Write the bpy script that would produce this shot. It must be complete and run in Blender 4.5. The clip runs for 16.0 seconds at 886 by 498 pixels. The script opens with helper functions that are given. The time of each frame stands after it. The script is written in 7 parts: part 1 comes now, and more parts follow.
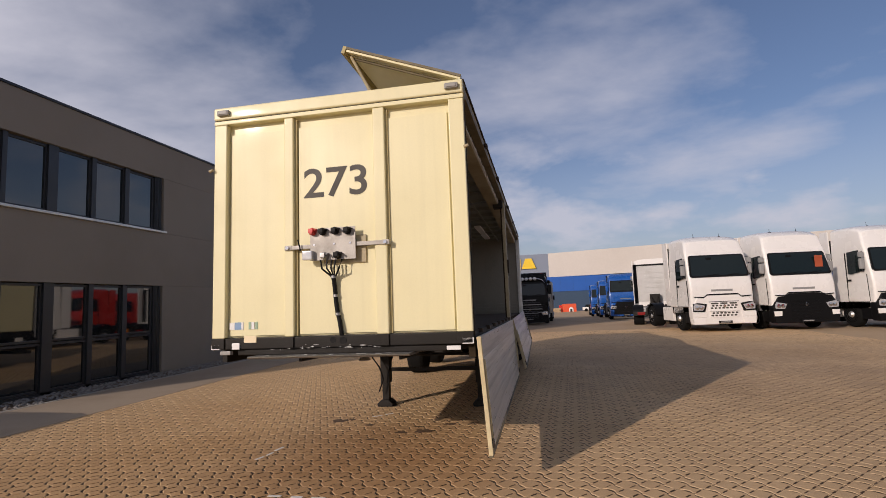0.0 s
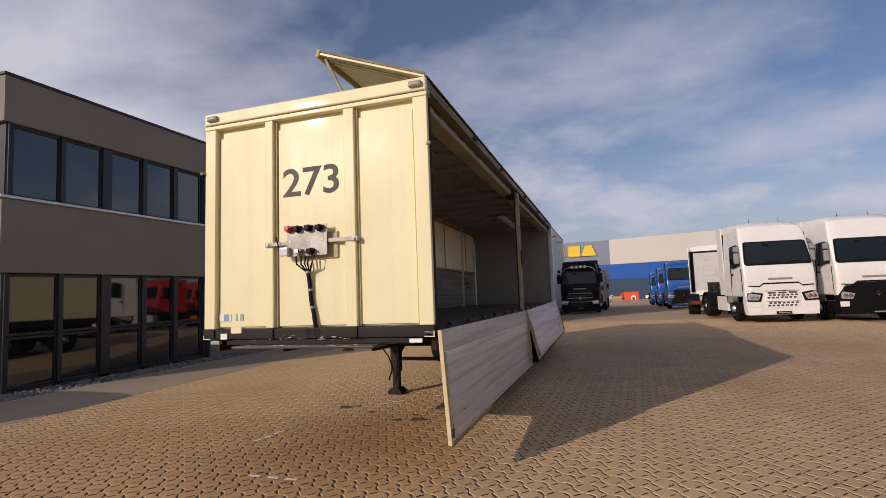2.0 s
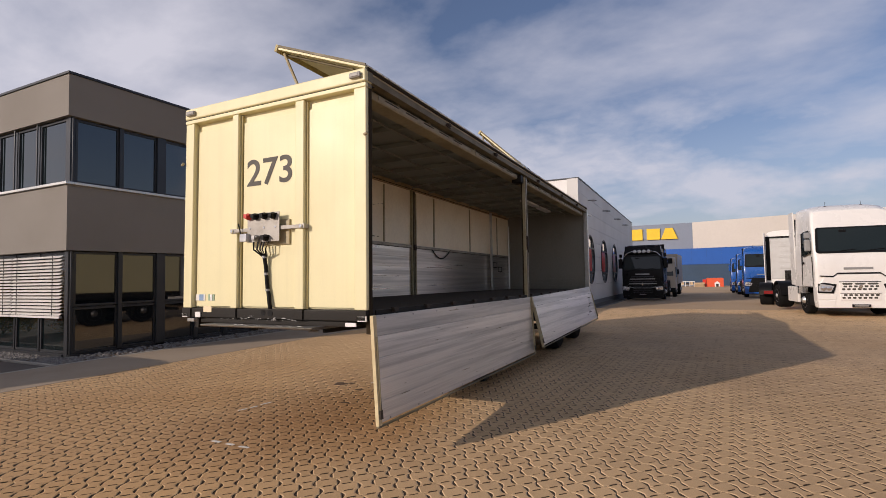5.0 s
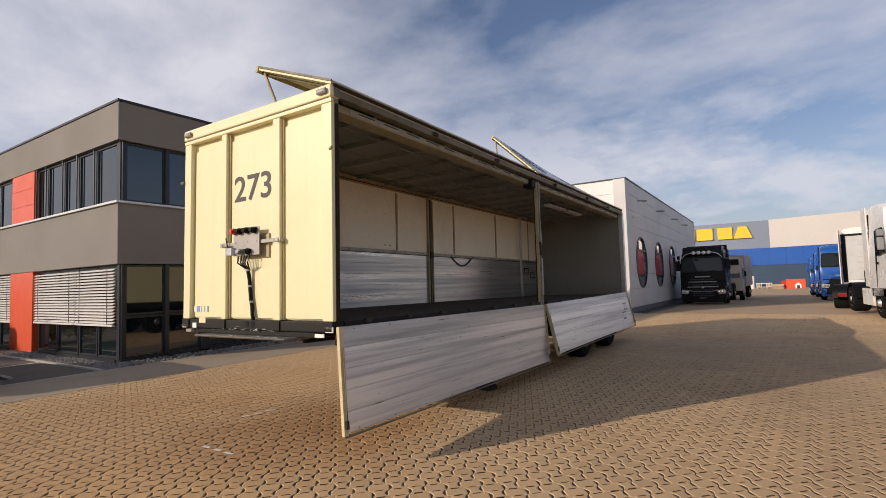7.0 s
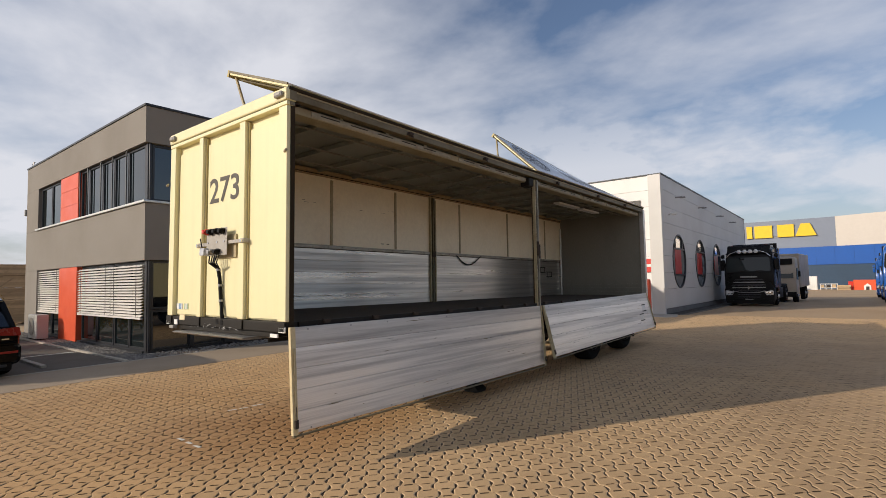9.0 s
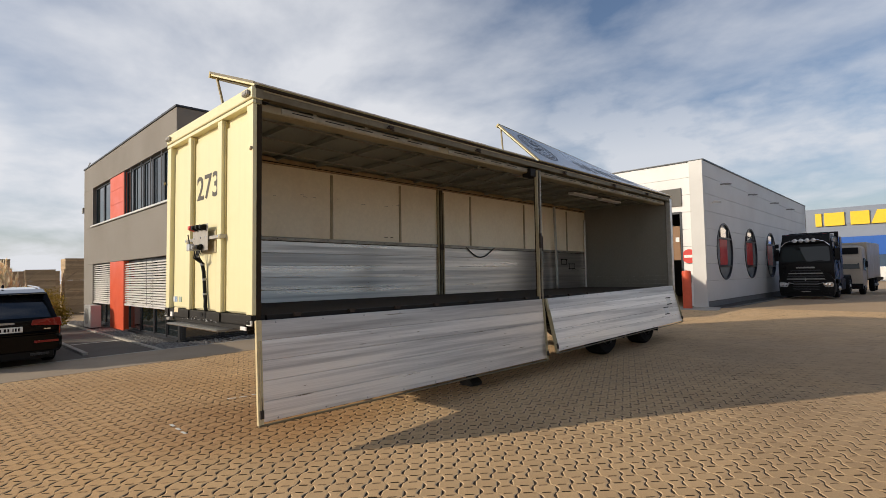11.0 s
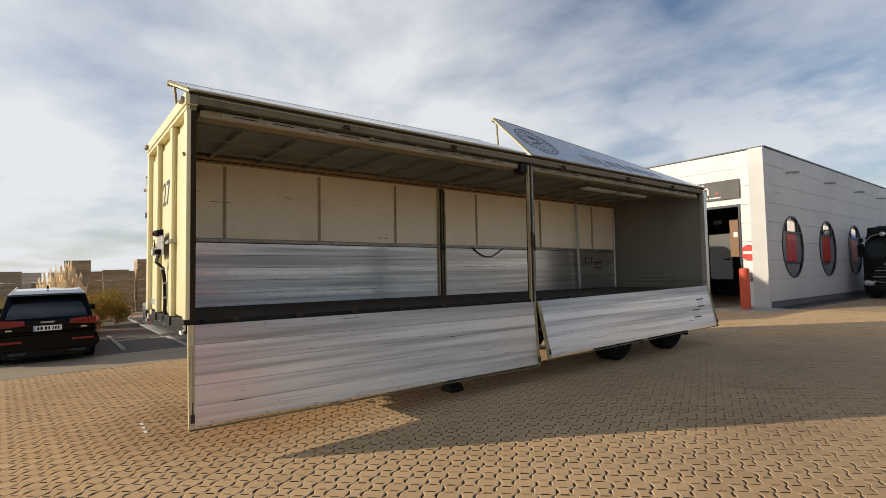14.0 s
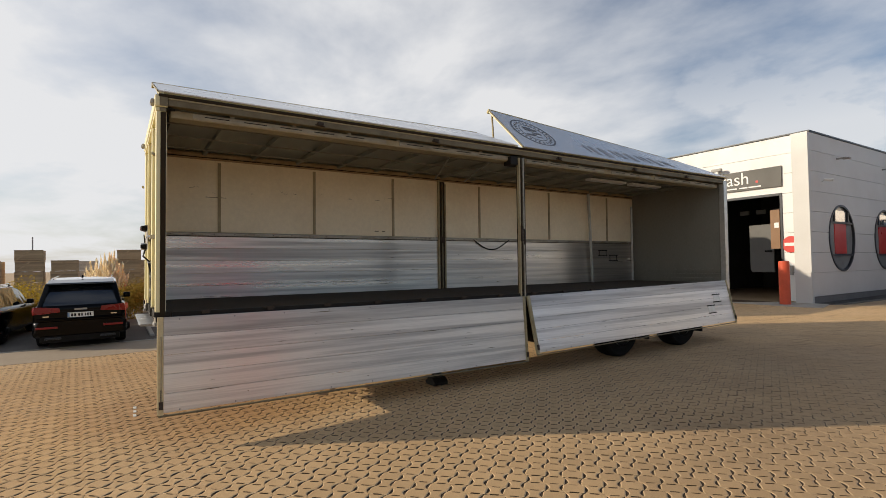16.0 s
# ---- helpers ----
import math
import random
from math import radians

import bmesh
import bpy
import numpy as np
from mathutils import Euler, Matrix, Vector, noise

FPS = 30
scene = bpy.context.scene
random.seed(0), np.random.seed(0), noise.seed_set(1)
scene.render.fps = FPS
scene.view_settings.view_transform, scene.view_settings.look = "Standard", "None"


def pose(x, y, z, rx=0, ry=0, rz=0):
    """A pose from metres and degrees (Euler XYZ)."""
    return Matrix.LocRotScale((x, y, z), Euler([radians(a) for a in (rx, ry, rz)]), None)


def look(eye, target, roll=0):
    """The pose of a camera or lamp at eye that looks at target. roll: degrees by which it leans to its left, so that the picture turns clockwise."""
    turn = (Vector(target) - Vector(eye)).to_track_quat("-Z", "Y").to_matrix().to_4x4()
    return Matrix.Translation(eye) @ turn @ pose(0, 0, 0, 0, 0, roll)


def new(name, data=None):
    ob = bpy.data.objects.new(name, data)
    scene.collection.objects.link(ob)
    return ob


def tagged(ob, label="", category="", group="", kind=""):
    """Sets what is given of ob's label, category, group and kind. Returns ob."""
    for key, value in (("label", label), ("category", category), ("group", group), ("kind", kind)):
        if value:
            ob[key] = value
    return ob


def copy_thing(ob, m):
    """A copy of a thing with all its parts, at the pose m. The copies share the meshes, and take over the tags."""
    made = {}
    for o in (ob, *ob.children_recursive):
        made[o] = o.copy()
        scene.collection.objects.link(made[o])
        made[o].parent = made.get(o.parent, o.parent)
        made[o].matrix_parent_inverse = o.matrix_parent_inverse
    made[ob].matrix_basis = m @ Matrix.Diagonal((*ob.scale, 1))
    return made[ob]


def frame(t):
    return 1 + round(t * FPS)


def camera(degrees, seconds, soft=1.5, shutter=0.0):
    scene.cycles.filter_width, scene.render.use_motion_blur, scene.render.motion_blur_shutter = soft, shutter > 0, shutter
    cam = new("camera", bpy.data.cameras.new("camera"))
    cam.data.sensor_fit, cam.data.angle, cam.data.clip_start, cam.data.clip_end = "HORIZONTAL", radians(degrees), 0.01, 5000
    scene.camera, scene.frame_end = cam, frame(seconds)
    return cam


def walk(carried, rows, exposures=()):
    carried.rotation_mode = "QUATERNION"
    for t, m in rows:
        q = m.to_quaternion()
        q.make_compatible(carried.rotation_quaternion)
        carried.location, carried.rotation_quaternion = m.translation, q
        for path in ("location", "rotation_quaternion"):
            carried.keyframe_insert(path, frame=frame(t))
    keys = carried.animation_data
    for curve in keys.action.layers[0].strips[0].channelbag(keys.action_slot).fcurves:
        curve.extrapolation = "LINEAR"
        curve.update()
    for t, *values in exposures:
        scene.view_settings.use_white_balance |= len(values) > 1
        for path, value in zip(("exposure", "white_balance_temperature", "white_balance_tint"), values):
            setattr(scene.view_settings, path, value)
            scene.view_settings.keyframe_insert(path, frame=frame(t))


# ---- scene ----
cam = camera(82.3, 16.0, soft=0.5)
PATH = [
    (0, (0.608, -4.428, 1.651), (0.236, -2.474, 1.856), -2.4),
    (0.5, (0.832, -4.422, 1.65), (0.423, -2.472, 1.824), -2.3),
    (1, (1.014, -4.333, 1.649), (0.539, -2.398, 1.818), -2.3),
    (1.5, (1.24, -4.3, 1.664), (0.693, -2.384, 1.834), -2.7),
    (2, (1.492, -4.312, 1.674), (0.887, -2.413, 1.841), -2.4),
    (2.5, (1.678, -4.275, 1.672), (1.041, -2.386, 1.83), -2.3),
    (3, (1.863, -4.188, 1.688), (1.194, -2.31, 1.846), -2.2),
    (3.5, (2.105, -4.146, 1.694), (1.385, -2.287, 1.848), -2.2),
    (4, (2.344, -4.098, 1.694), (1.559, -2.262, 1.81), -1.7),
    (6.5, (3.304, -3.529, 1.72), (2.277, -1.817, 1.845), -1.9),
    (7, (3.522, -3.426, 1.73), (2.429, -1.757, 1.856), -1.9),
    (7.5, (3.727, -3.308, 1.741), (2.572, -1.68, 1.862), -0.9),
    (8, (3.863, -3.142, 1.733), (2.671, -1.541, 1.851), -1.5),
    (8.5, (4.021, -2.974, 1.751), (2.793, -1.4, 1.87), -1.4),
    (9, (4.234, -2.849, 1.762), (2.99, -1.287, 1.879), -1.3),
    (11.5, (4.959, -2.049, 1.775), (3.541, -0.64, 1.857), -1.3),
    (12, (5.055, -1.833, 1.8), (3.623, -0.438, 1.88), -1.3),
    (12.5, (5.198, -1.634, 1.786), (3.726, -0.283, 1.869), -2.0),
    (13, (5.38, -1.442, 1.786), (3.866, -0.138, 1.871), -1.4),
    (13.5, (5.484, -1.25, 1.78), (3.945, 0.024, 1.866), -1.7),
    (14, (5.573, -1.06, 1.8), (3.999, 0.17, 1.884), -1.7),
    (14.5, (5.749, -0.876, 1.812), (4.141, 0.31, 1.895), -1.4),
    (15, (5.92, -0.7, 1.825), (4.287, 0.452, 1.887), -0.9),
    (15.5, (6.009, -0.503, 1.833), (4.346, 0.608, 1.882), -1.3),
    (16, (6.113, -0.309, 1.85), (4.431, 0.772, 1.896), -1.4),
]
walk(cam, [(t, look(eye, target, roll)) for t, eye, target, roll in PATH],
     exposures=((0, -0.44, 6280, 20), (4, -0.34, 6300, 20), (7, -0.13, 6380, 16), (9, -0.05, 6420, 12), (12.5, 0.02, 6500, 9), (14, 0.07, 6560, 8), (16, 0.05, 6720, 9)))

# ---- world, sun ----
SUN_FROM = Vector((-5.1, -8.1, 3.72)).normalized()
world = bpy.data.worlds.new("sky_world")
scene.world = world
world.use_nodes = True
wn, wl = world.node_tree.nodes, world.node_tree.links
wn.clear()
w_out = wn.new("ShaderNodeOutputWorld")
w_bg = wn.new("ShaderNodeBackground")
w_bg.inputs["Strength"].default_value = 0.092
w_sky = wn.new("ShaderNodeTexSky")
w_sky.sky_type = "NISHITA"
w_sky.sun_disc = False
w_sky.sun_elevation = math.asin(SUN_FROM.z)
w_sky.sun_rotation = math.atan2(SUN_FROM.x, SUN_FROM.y)
w_sky.air_density, w_sky.dust_density, w_sky.ozone_density = 1.0, 1.6, 2.0
w_geo = wn.new("ShaderNodeTexCoord")
w_sep = wn.new("ShaderNodeSeparateXYZ")
wl.new(w_geo.outputs["Generated"], w_sep.inputs[0])
w_up = wn.new("ShaderNodeMath"); w_up.operation = "MAXIMUM"; w_up.inputs[1].default_value = 0.0
wl.new(w_sep.outputs["Z"], w_up.inputs[0])
w_z = wn.new("ShaderNodeMath"); w_z.operation = "ADD"; w_z.inputs[1].default_value = 0.16
wl.new(w_up.outputs[0], w_z.inputs[0])
w_comb = wn.new("ShaderNodeCombineXYZ")
for axis in ("X", "Y"):
    d = wn.new("ShaderNodeMath"); d.operation = "DIVIDE"
    wl.new(w_sep.outputs[axis], d.inputs[0]); wl.new(w_z.outputs[0], d.inputs[1])
    wl.new(d.outputs[0], w_comb.inputs[axis])
w_map = wn.new("ShaderNodeMapping")
w_map.inputs["Rotation"].default_value = (0, 0, radians(28))
w_map.inputs["Scale"].default_value = (0.95, 1.15, 1)
w_map.inputs["Location"].default_value = (2.3, 0.9, 0)
wl.new(w_comb.outputs[0], w_map.inputs["Vector"])
w_n = wn.new("ShaderNodeTexNoise")
w_n.inputs["Scale"].default_value = 0.85
w_n.inputs["Detail"].default_value = 8.0
w_n.inputs["Roughness"].default_value = 0.54
w_n.inputs["Distortion"].default_value = 0.15
wl.new(w_map.outputs[0], w_n.inputs["Vector"])
w_r = wn.new("ShaderNodeValToRGB")
w_r.color_ramp.elements[0].position, w_r.color_ramp.elements[0].color = 0.43, (0, 0, 0, 1)
w_r.color_ramp.elements[1].position, w_r.color_ramp.elements[1].color = 0.72, (0.95, 0.95, 0.95, 1)
# more cloud towards the west
w_bias = wn.new("ShaderNodeMath"); w_bias.operation = "MULTIPLY_ADD"
w_bias.inputs[1].default_value = -0.20
wl.new(w_sep.outputs["X"], w_bias.inputs[0]); wl.new(w_n.outputs["Fac"], w_bias.inputs[2])
# and an unseen cloud bank in the south-east, added to brighten the open trailer
w_se = wn.new("ShaderNodeVectorMath"); w_se.operation = "DOT_PRODUCT"
w_se.inputs[1].default_value = (0.74, -0.67, 0.0)
wl.new(w_geo.outputs["Generated"], w_se.inputs[0])
w_sm = wn.new("ShaderNodeMapRange")
w_sm.inputs["From Min"].default_value, w_sm.inputs["From Max"].default_value = 0.1, 0.8
w_sm.inputs["To Min"].default_value, w_sm.inputs["To Max"].default_value = 0.0, 0.18
wl.new(w_se.outputs["Value"], w_sm.inputs["Value"])
w_sum = wn.new("ShaderNodeMath"); w_sum.operation = "ADD"
wl.new(w_bias.outputs[0], w_sum.inputs[0]); wl.new(w_sm.outputs[0], w_sum.inputs[1])
wl.new(w_sum.outputs[0], w_r.inputs[0])
# haze that whitens the sky towards the horizon
w_h = wn.new("ShaderNodeMapRange")
w_h.inputs["From Min"].default_value, w_h.inputs["From Max"].default_value = 0.0, 0.30
w_h.inputs["To Min"].default_value, w_h.inputs["To Max"].default_value = 0.42, 0.03
wl.new(w_up.outputs[0], w_h.inputs["Value"])
w_max = wn.new("ShaderNodeMath"); w_max.operation = "MAXIMUM"
wl.new(w_r.outputs[0], w_max.inputs[0]); wl.new(w_h.outputs[0], w_max.inputs[1])
# clouds are brighter towards the sun
w_dot = wn.new("ShaderNodeVectorMath"); w_dot.operation = "DOT_PRODUCT"
w_dot.inputs[1].default_value = tuple(SUN_FROM)
wl.new(w_geo.outputs["Generated"], w_dot.inputs[0])
w_cl = wn.new("ShaderNodeMapRange")
w_cl.inputs["From Min"].default_value, w_cl.inputs["From Max"].default_value = -0.9, 0.5
w_cl.inputs["To Min"].default_value, w_cl.inputs["To Max"].default_value = 8.6, 8.9
wl.new(w_dot.outputs["Value"], w_cl.inputs["Value"])
# heaped clouds low in the north-east
w_n2 = wn.new("ShaderNodeTexNoise")
w_n2.inputs["Scale"].default_value, w_n2.inputs["Detail"].default_value, w_n2.inputs["Roughness"].default_value = 3.4, 7.0, 0.55
w_m2 = wn.new("ShaderNodeMapping"); w_m2.inputs["Scale"].default_value = (1.0, 1.0, 2.2); w_m2.inputs["Location"].default_value = (0.35, 0.1, 0.0)
wl.new(w_geo.outputs["Generated"], w_m2.inputs["Vector"]); wl.new(w_m2.outputs[0], w_n2.inputs["Vector"])
w_r2 = wn.new("ShaderNodeMapRange")
w_r2.inputs["From Min"].default_value, w_r2.inputs["From Max"].default_value = 0.50, 0.66
w_r2.inputs["To Min"].default_value, w_r2.inputs["To Max"].default_value = 0.0, 0.8
# the largest of them stands over the far store and the wash hall
w_hd = wn.new("ShaderNodeVectorMath"); w_hd.operation = "DOT_PRODUCT"
w_hd.inputs[1].default_value = (-0.22, 0.945, 0.24)
wl.new(w_geo.outputs["Generated"], w_hd.inputs[0])
w_hm = wn.new("ShaderNodeMapRange")
w_hm.inputs["From Min"].default_value, w_hm.inputs["From Max"].default_value = 0.94, 0.995
w_hm.inputs["To Min"].default_value, w_hm.inputs["To Max"].default_value = 0.0, 0.11
wl.new(w_hd.outputs["Value"], w_hm.inputs["Value"])
w_hs = wn.new("ShaderNodeMath"); w_hs.operation = "ADD"
wl.new(w_n2.outputs["Fac"], w_hs.inputs[0]); wl.new(w_hm.outputs[0], w_hs.inputs[1])
wl.new(w_hs.outputs[0], w_r2.inputs["Value"])
w_lo = wn.new("ShaderNodeMapRange")
w_lo.inputs["From Min"].default_value, w_lo.inputs["From Max"].default_value = 0.20, 0.42
w_lo.inputs["To Min"].default_value, w_lo.inputs["To Max"].default_value = 1.0, 0.0
wl.new(w_up.outputs[0], w_lo.inputs["Value"])
w_k = wn.new("ShaderNodeMath"); w_k.operation = "MULTIPLY"
wl.new(w_r2.outputs[0], w_k.inputs[0]); wl.new(w_lo.outputs[0], w_k.inputs[1])
w_max2 = wn.new("ShaderNodeMath"); w_max2.operation = "MAXIMUM"
wl.new(w_max.outputs[0], w_max2.inputs[0]); wl.new(w_k.outputs[0], w_max2.inputs[1])
w_cc = wn.new("ShaderNodeVectorMath"); w_cc.operation = "SCALE"
w_cc.inputs[0].default_value = (0.95, 0.965, 1.01)
wl.new(w_cl.outputs[0], w_cc.inputs["Scale"])
w_mix = wn.new("ShaderNodeMix"); w_mix.data_type = "RGBA"
wl.new(w_max2.outputs[0], w_mix.inputs["Factor"])
w_blue = wn.new("ShaderNodeVectorMath"); w_blue.operation = "MULTIPLY"
w_blue.inputs[1].default_value = (1.04, 1.08, 1.16)
wl.new(w_sky.outputs[0], w_blue.inputs[0])
wl.new(w_blue.outputs[0], w_mix.inputs["A"]); wl.new(w_cc.outputs[0], w_mix.inputs["B"])
wl.new(w_mix.outputs["Result"], w_bg.inputs["Color"])
wl.new(w_bg.outputs[0], w_out.inputs[0])

sun = new("sun", bpy.data.lights.new("sun", "SUN"))
sun.data.energy, sun.data.angle, sun.data.color = 3.65, radians(0.55), (1.0, 0.87, 0.69)
sun.matrix_world = look(SUN_FROM * 60, (0, 0, 0))

# ---- mesh tools ----
class Shape:
    """A growing mesh: boxes, prisms, tubes and the like, in metres."""

    def __init__(self):
        self.v, self.f = [], []

    def add(self, verts, faces):
        n = len(self.v)
        self.v += [tuple(p) for p in verts]
        self.f += [tuple(i + n for i in f) for f in faces]
        return self

    def box(self, x0, x1, y0, y1, z0, z1):
        return self.hexa([(x0, y0, z0), (x1, y0, z0), (x1, y1, z0), (x0, y1, z0), (x0, y0, z1), (x1, y0, z1), (x1, y1, z1), (x0, y1, z1)])

    def hexa(self, p):
        return self.add(p, [(0, 3, 2, 1), (4, 5, 6, 7), (0, 1, 5, 4), (1, 2, 6, 5), (2, 3, 7, 6), (3, 0, 4, 7)])

    def prism(self, outline, axis, a, b):
        """An outline of (p, q) pushed from a to b along x (p, q = y, z), y (x, z) or z (x, y)."""
        put = {"x": lambda c, p, q: (c, p, q), "y": lambda c, p, q: (p, c, q), "z": lambda c, p, q: (p, q, c)}[axis]
        n = len(outline)
        return self.add([put(a, *o) for o in outline] + [put(b, *o) for o in outline],
                        [tuple(range(n)), tuple(reversed(range(n, 2 * n)))] + [(i, i + n, (i + 1) % n + n, (i + 1) % n) for i in range(n)])

    def tube(self, points, r, seg=8, r1=None):
        """A round bar along the points; r to r1."""
        pts = [Vector(p) for p in points]
        rings = []
        for i, p in enumerate(pts):
            d = (pts[min(i + 1, len(pts) - 1)] - pts[max(i - 1, 0)]).normalized()
            a = d.cross((0, 0, 1) if abs(d.z) < 0.9 else (1, 0, 0)).normalized()
            b = d.cross(a)
            rad = r if r1 is None else r + (r1 - r) * i / (len(pts) - 1)
            rings.append([p + a * (rad * math.cos(t * math.tau / seg)) + b * (rad * math.sin(t * math.tau / seg)) for t in range(seg)])
        faces = [tuple(range(seg)), tuple(reversed(range((len(rings) - 1) * seg, len(rings) * seg)))]
        for i in range(len(rings) - 1):
            for j in range(seg):
                k = (j + 1) % seg
                faces.append((i * seg + j, (i + 1) * seg + j, (i + 1) * seg + k, i * seg + k))
        return self.add([p for ring in rings for p in ring], faces)

    def lathe(self, profile, centre, axis, seg=24):
        """A profile of (along, radius) turned round an axis through centre."""
        c = Vector(centre)
        d = {"x": Vector((1, 0, 0)), "y": Vector((0, 1, 0)), "z": Vector((0, 0, 1))}[axis]
        a = d.cross((0, 0, 1) if axis != "z" else (1, 0, 0)).normalized()
        b = d.cross(a)
        verts = [c + d * h + a * (r * math.cos(t * math.tau / seg)) + b * (r * math.sin(t * math.tau / seg)) for h, r in profile for t in range(seg)]
        faces = [tuple(range(seg)), tuple(reversed(range((len(profile) - 1) * seg, len(profile) * seg)))]
        for i in range(len(profile) - 1):
            for j in range(seg):
                k = (j + 1) % seg
                faces.append((i * seg + j, (i + 1) * seg + j, (i + 1) * seg + k, i * seg + k))
        return self.add(verts, faces)

    def loft(self, rings):
        """Closed rings of the same count, joined and capped."""
        n = len(rings[0])
        faces = [tuple(range(n)), tuple(reversed(range((len(rings) - 1) * n, len(rings) * n)))]
        for i in range(len(rings) - 1):
            for j in range(n):
                k = (j + 1) % n
                faces.append((i * n + j, (i + 1) * n + j, (i + 1) * n + k, i * n + k))
        return self.add([p for ring in rings for p in ring], faces)

    def mesh(self, name, bevel=0.0, steps=2, m=None):
        bm = bmesh.new()
        vs = [bm.verts.new(p) for p in self.v]
        for f in self.f:
            try:
                bm.faces.new([vs[i] for i in f])
            except ValueError:
                pass
        bmesh.ops.recalc_face_normals(bm, faces=bm.faces)
        if bevel:
            sharp = [e for e in bm.edges if len(e.link_faces) == 2 and e.calc_face_angle(0) > 0.5]
            bmesh.ops.bevel(bm, geom=sharp, offset=bevel, segments=steps, profile=0.6, affect="EDGES", clamp_overlap=True)
        if m is not None:
            bmesh.ops.transform(bm, matrix=m, verts=bm.verts)
        data = bpy.data.meshes.new(name)
        if len(bm.faces) < 4000:
            # faces lend their normals by area, so that broad faces stay flat and bevels roll over
            bm.normal_update()
            area = {f: f.calc_area() for f in bm.faces}
            normals = []
            for f in bm.faces:
                f.smooth = True
                for lp in f.loops:
                    n_ = Vector()
                    for o in lp.vert.link_faces:
                        if o.normal.dot(f.normal) > 0.72:
                            n_ += o.normal * area[o]
                    normals.append(n_.normalized() if n_.length > 1e-12 else f.normal.copy())
            bm.to_mesh(data)
            data.normals_split_custom_set(normals)
        else:
            bm.to_mesh(data)
        bm.free()
        return data


def part(name, shape, material, parent, label="", bevel=0.0, steps=2, m=None):
    """Links a shape as one mesh object under a thing or a part."""
    ob = new(name, shape.mesh(name, bevel, steps, m))
    ob.data.materials.append(material)
    ob.parent = parent
    return tagged(ob, label)


def thing(name, label, category, shape=None, material=None, bevel=0.0, group="", kind="", m=None, steps=2):
    """A top-level thing: one mesh, or an Empty at its base."""
    if shape is None:
        ob = new(name)
        ob.empty_display_size = 0.2
    else:
        ob = new(name, shape.mesh(name, bevel, steps))
        ob.data.materials.append(material)
    if m is not None:
        ob.matrix_world = m
    return tagged(ob, label, category, group, kind)


def words(text, size, m, material, parent, label="", name="lettering", depth=0.003, bold=0.0):
    """Raised lettering in the built-in font, made into a mesh."""
    cu = bpy.data.curves.new("letters", "FONT")
    cu.body, cu.size, cu.extrude, cu.align_x, cu.align_y = text, size, depth, "CENTER", "CENTER"
    cu.offset = bold
    tmp = bpy.data.objects.new("letters", cu)
    scene.collection.objects.link(tmp)
    bpy.context.view_layer.update()
    data = bpy.data.meshes.new_from_object(tmp.evaluated_get(bpy.context.evaluated_depsgraph_get()))
    bpy.data.objects.remove(tmp)
    data.transform(m)
    data.materials.clear()
    data.materials.append(material)
    ob = new(name, data)
    ob.parent = parent
    return tagged(ob, label)


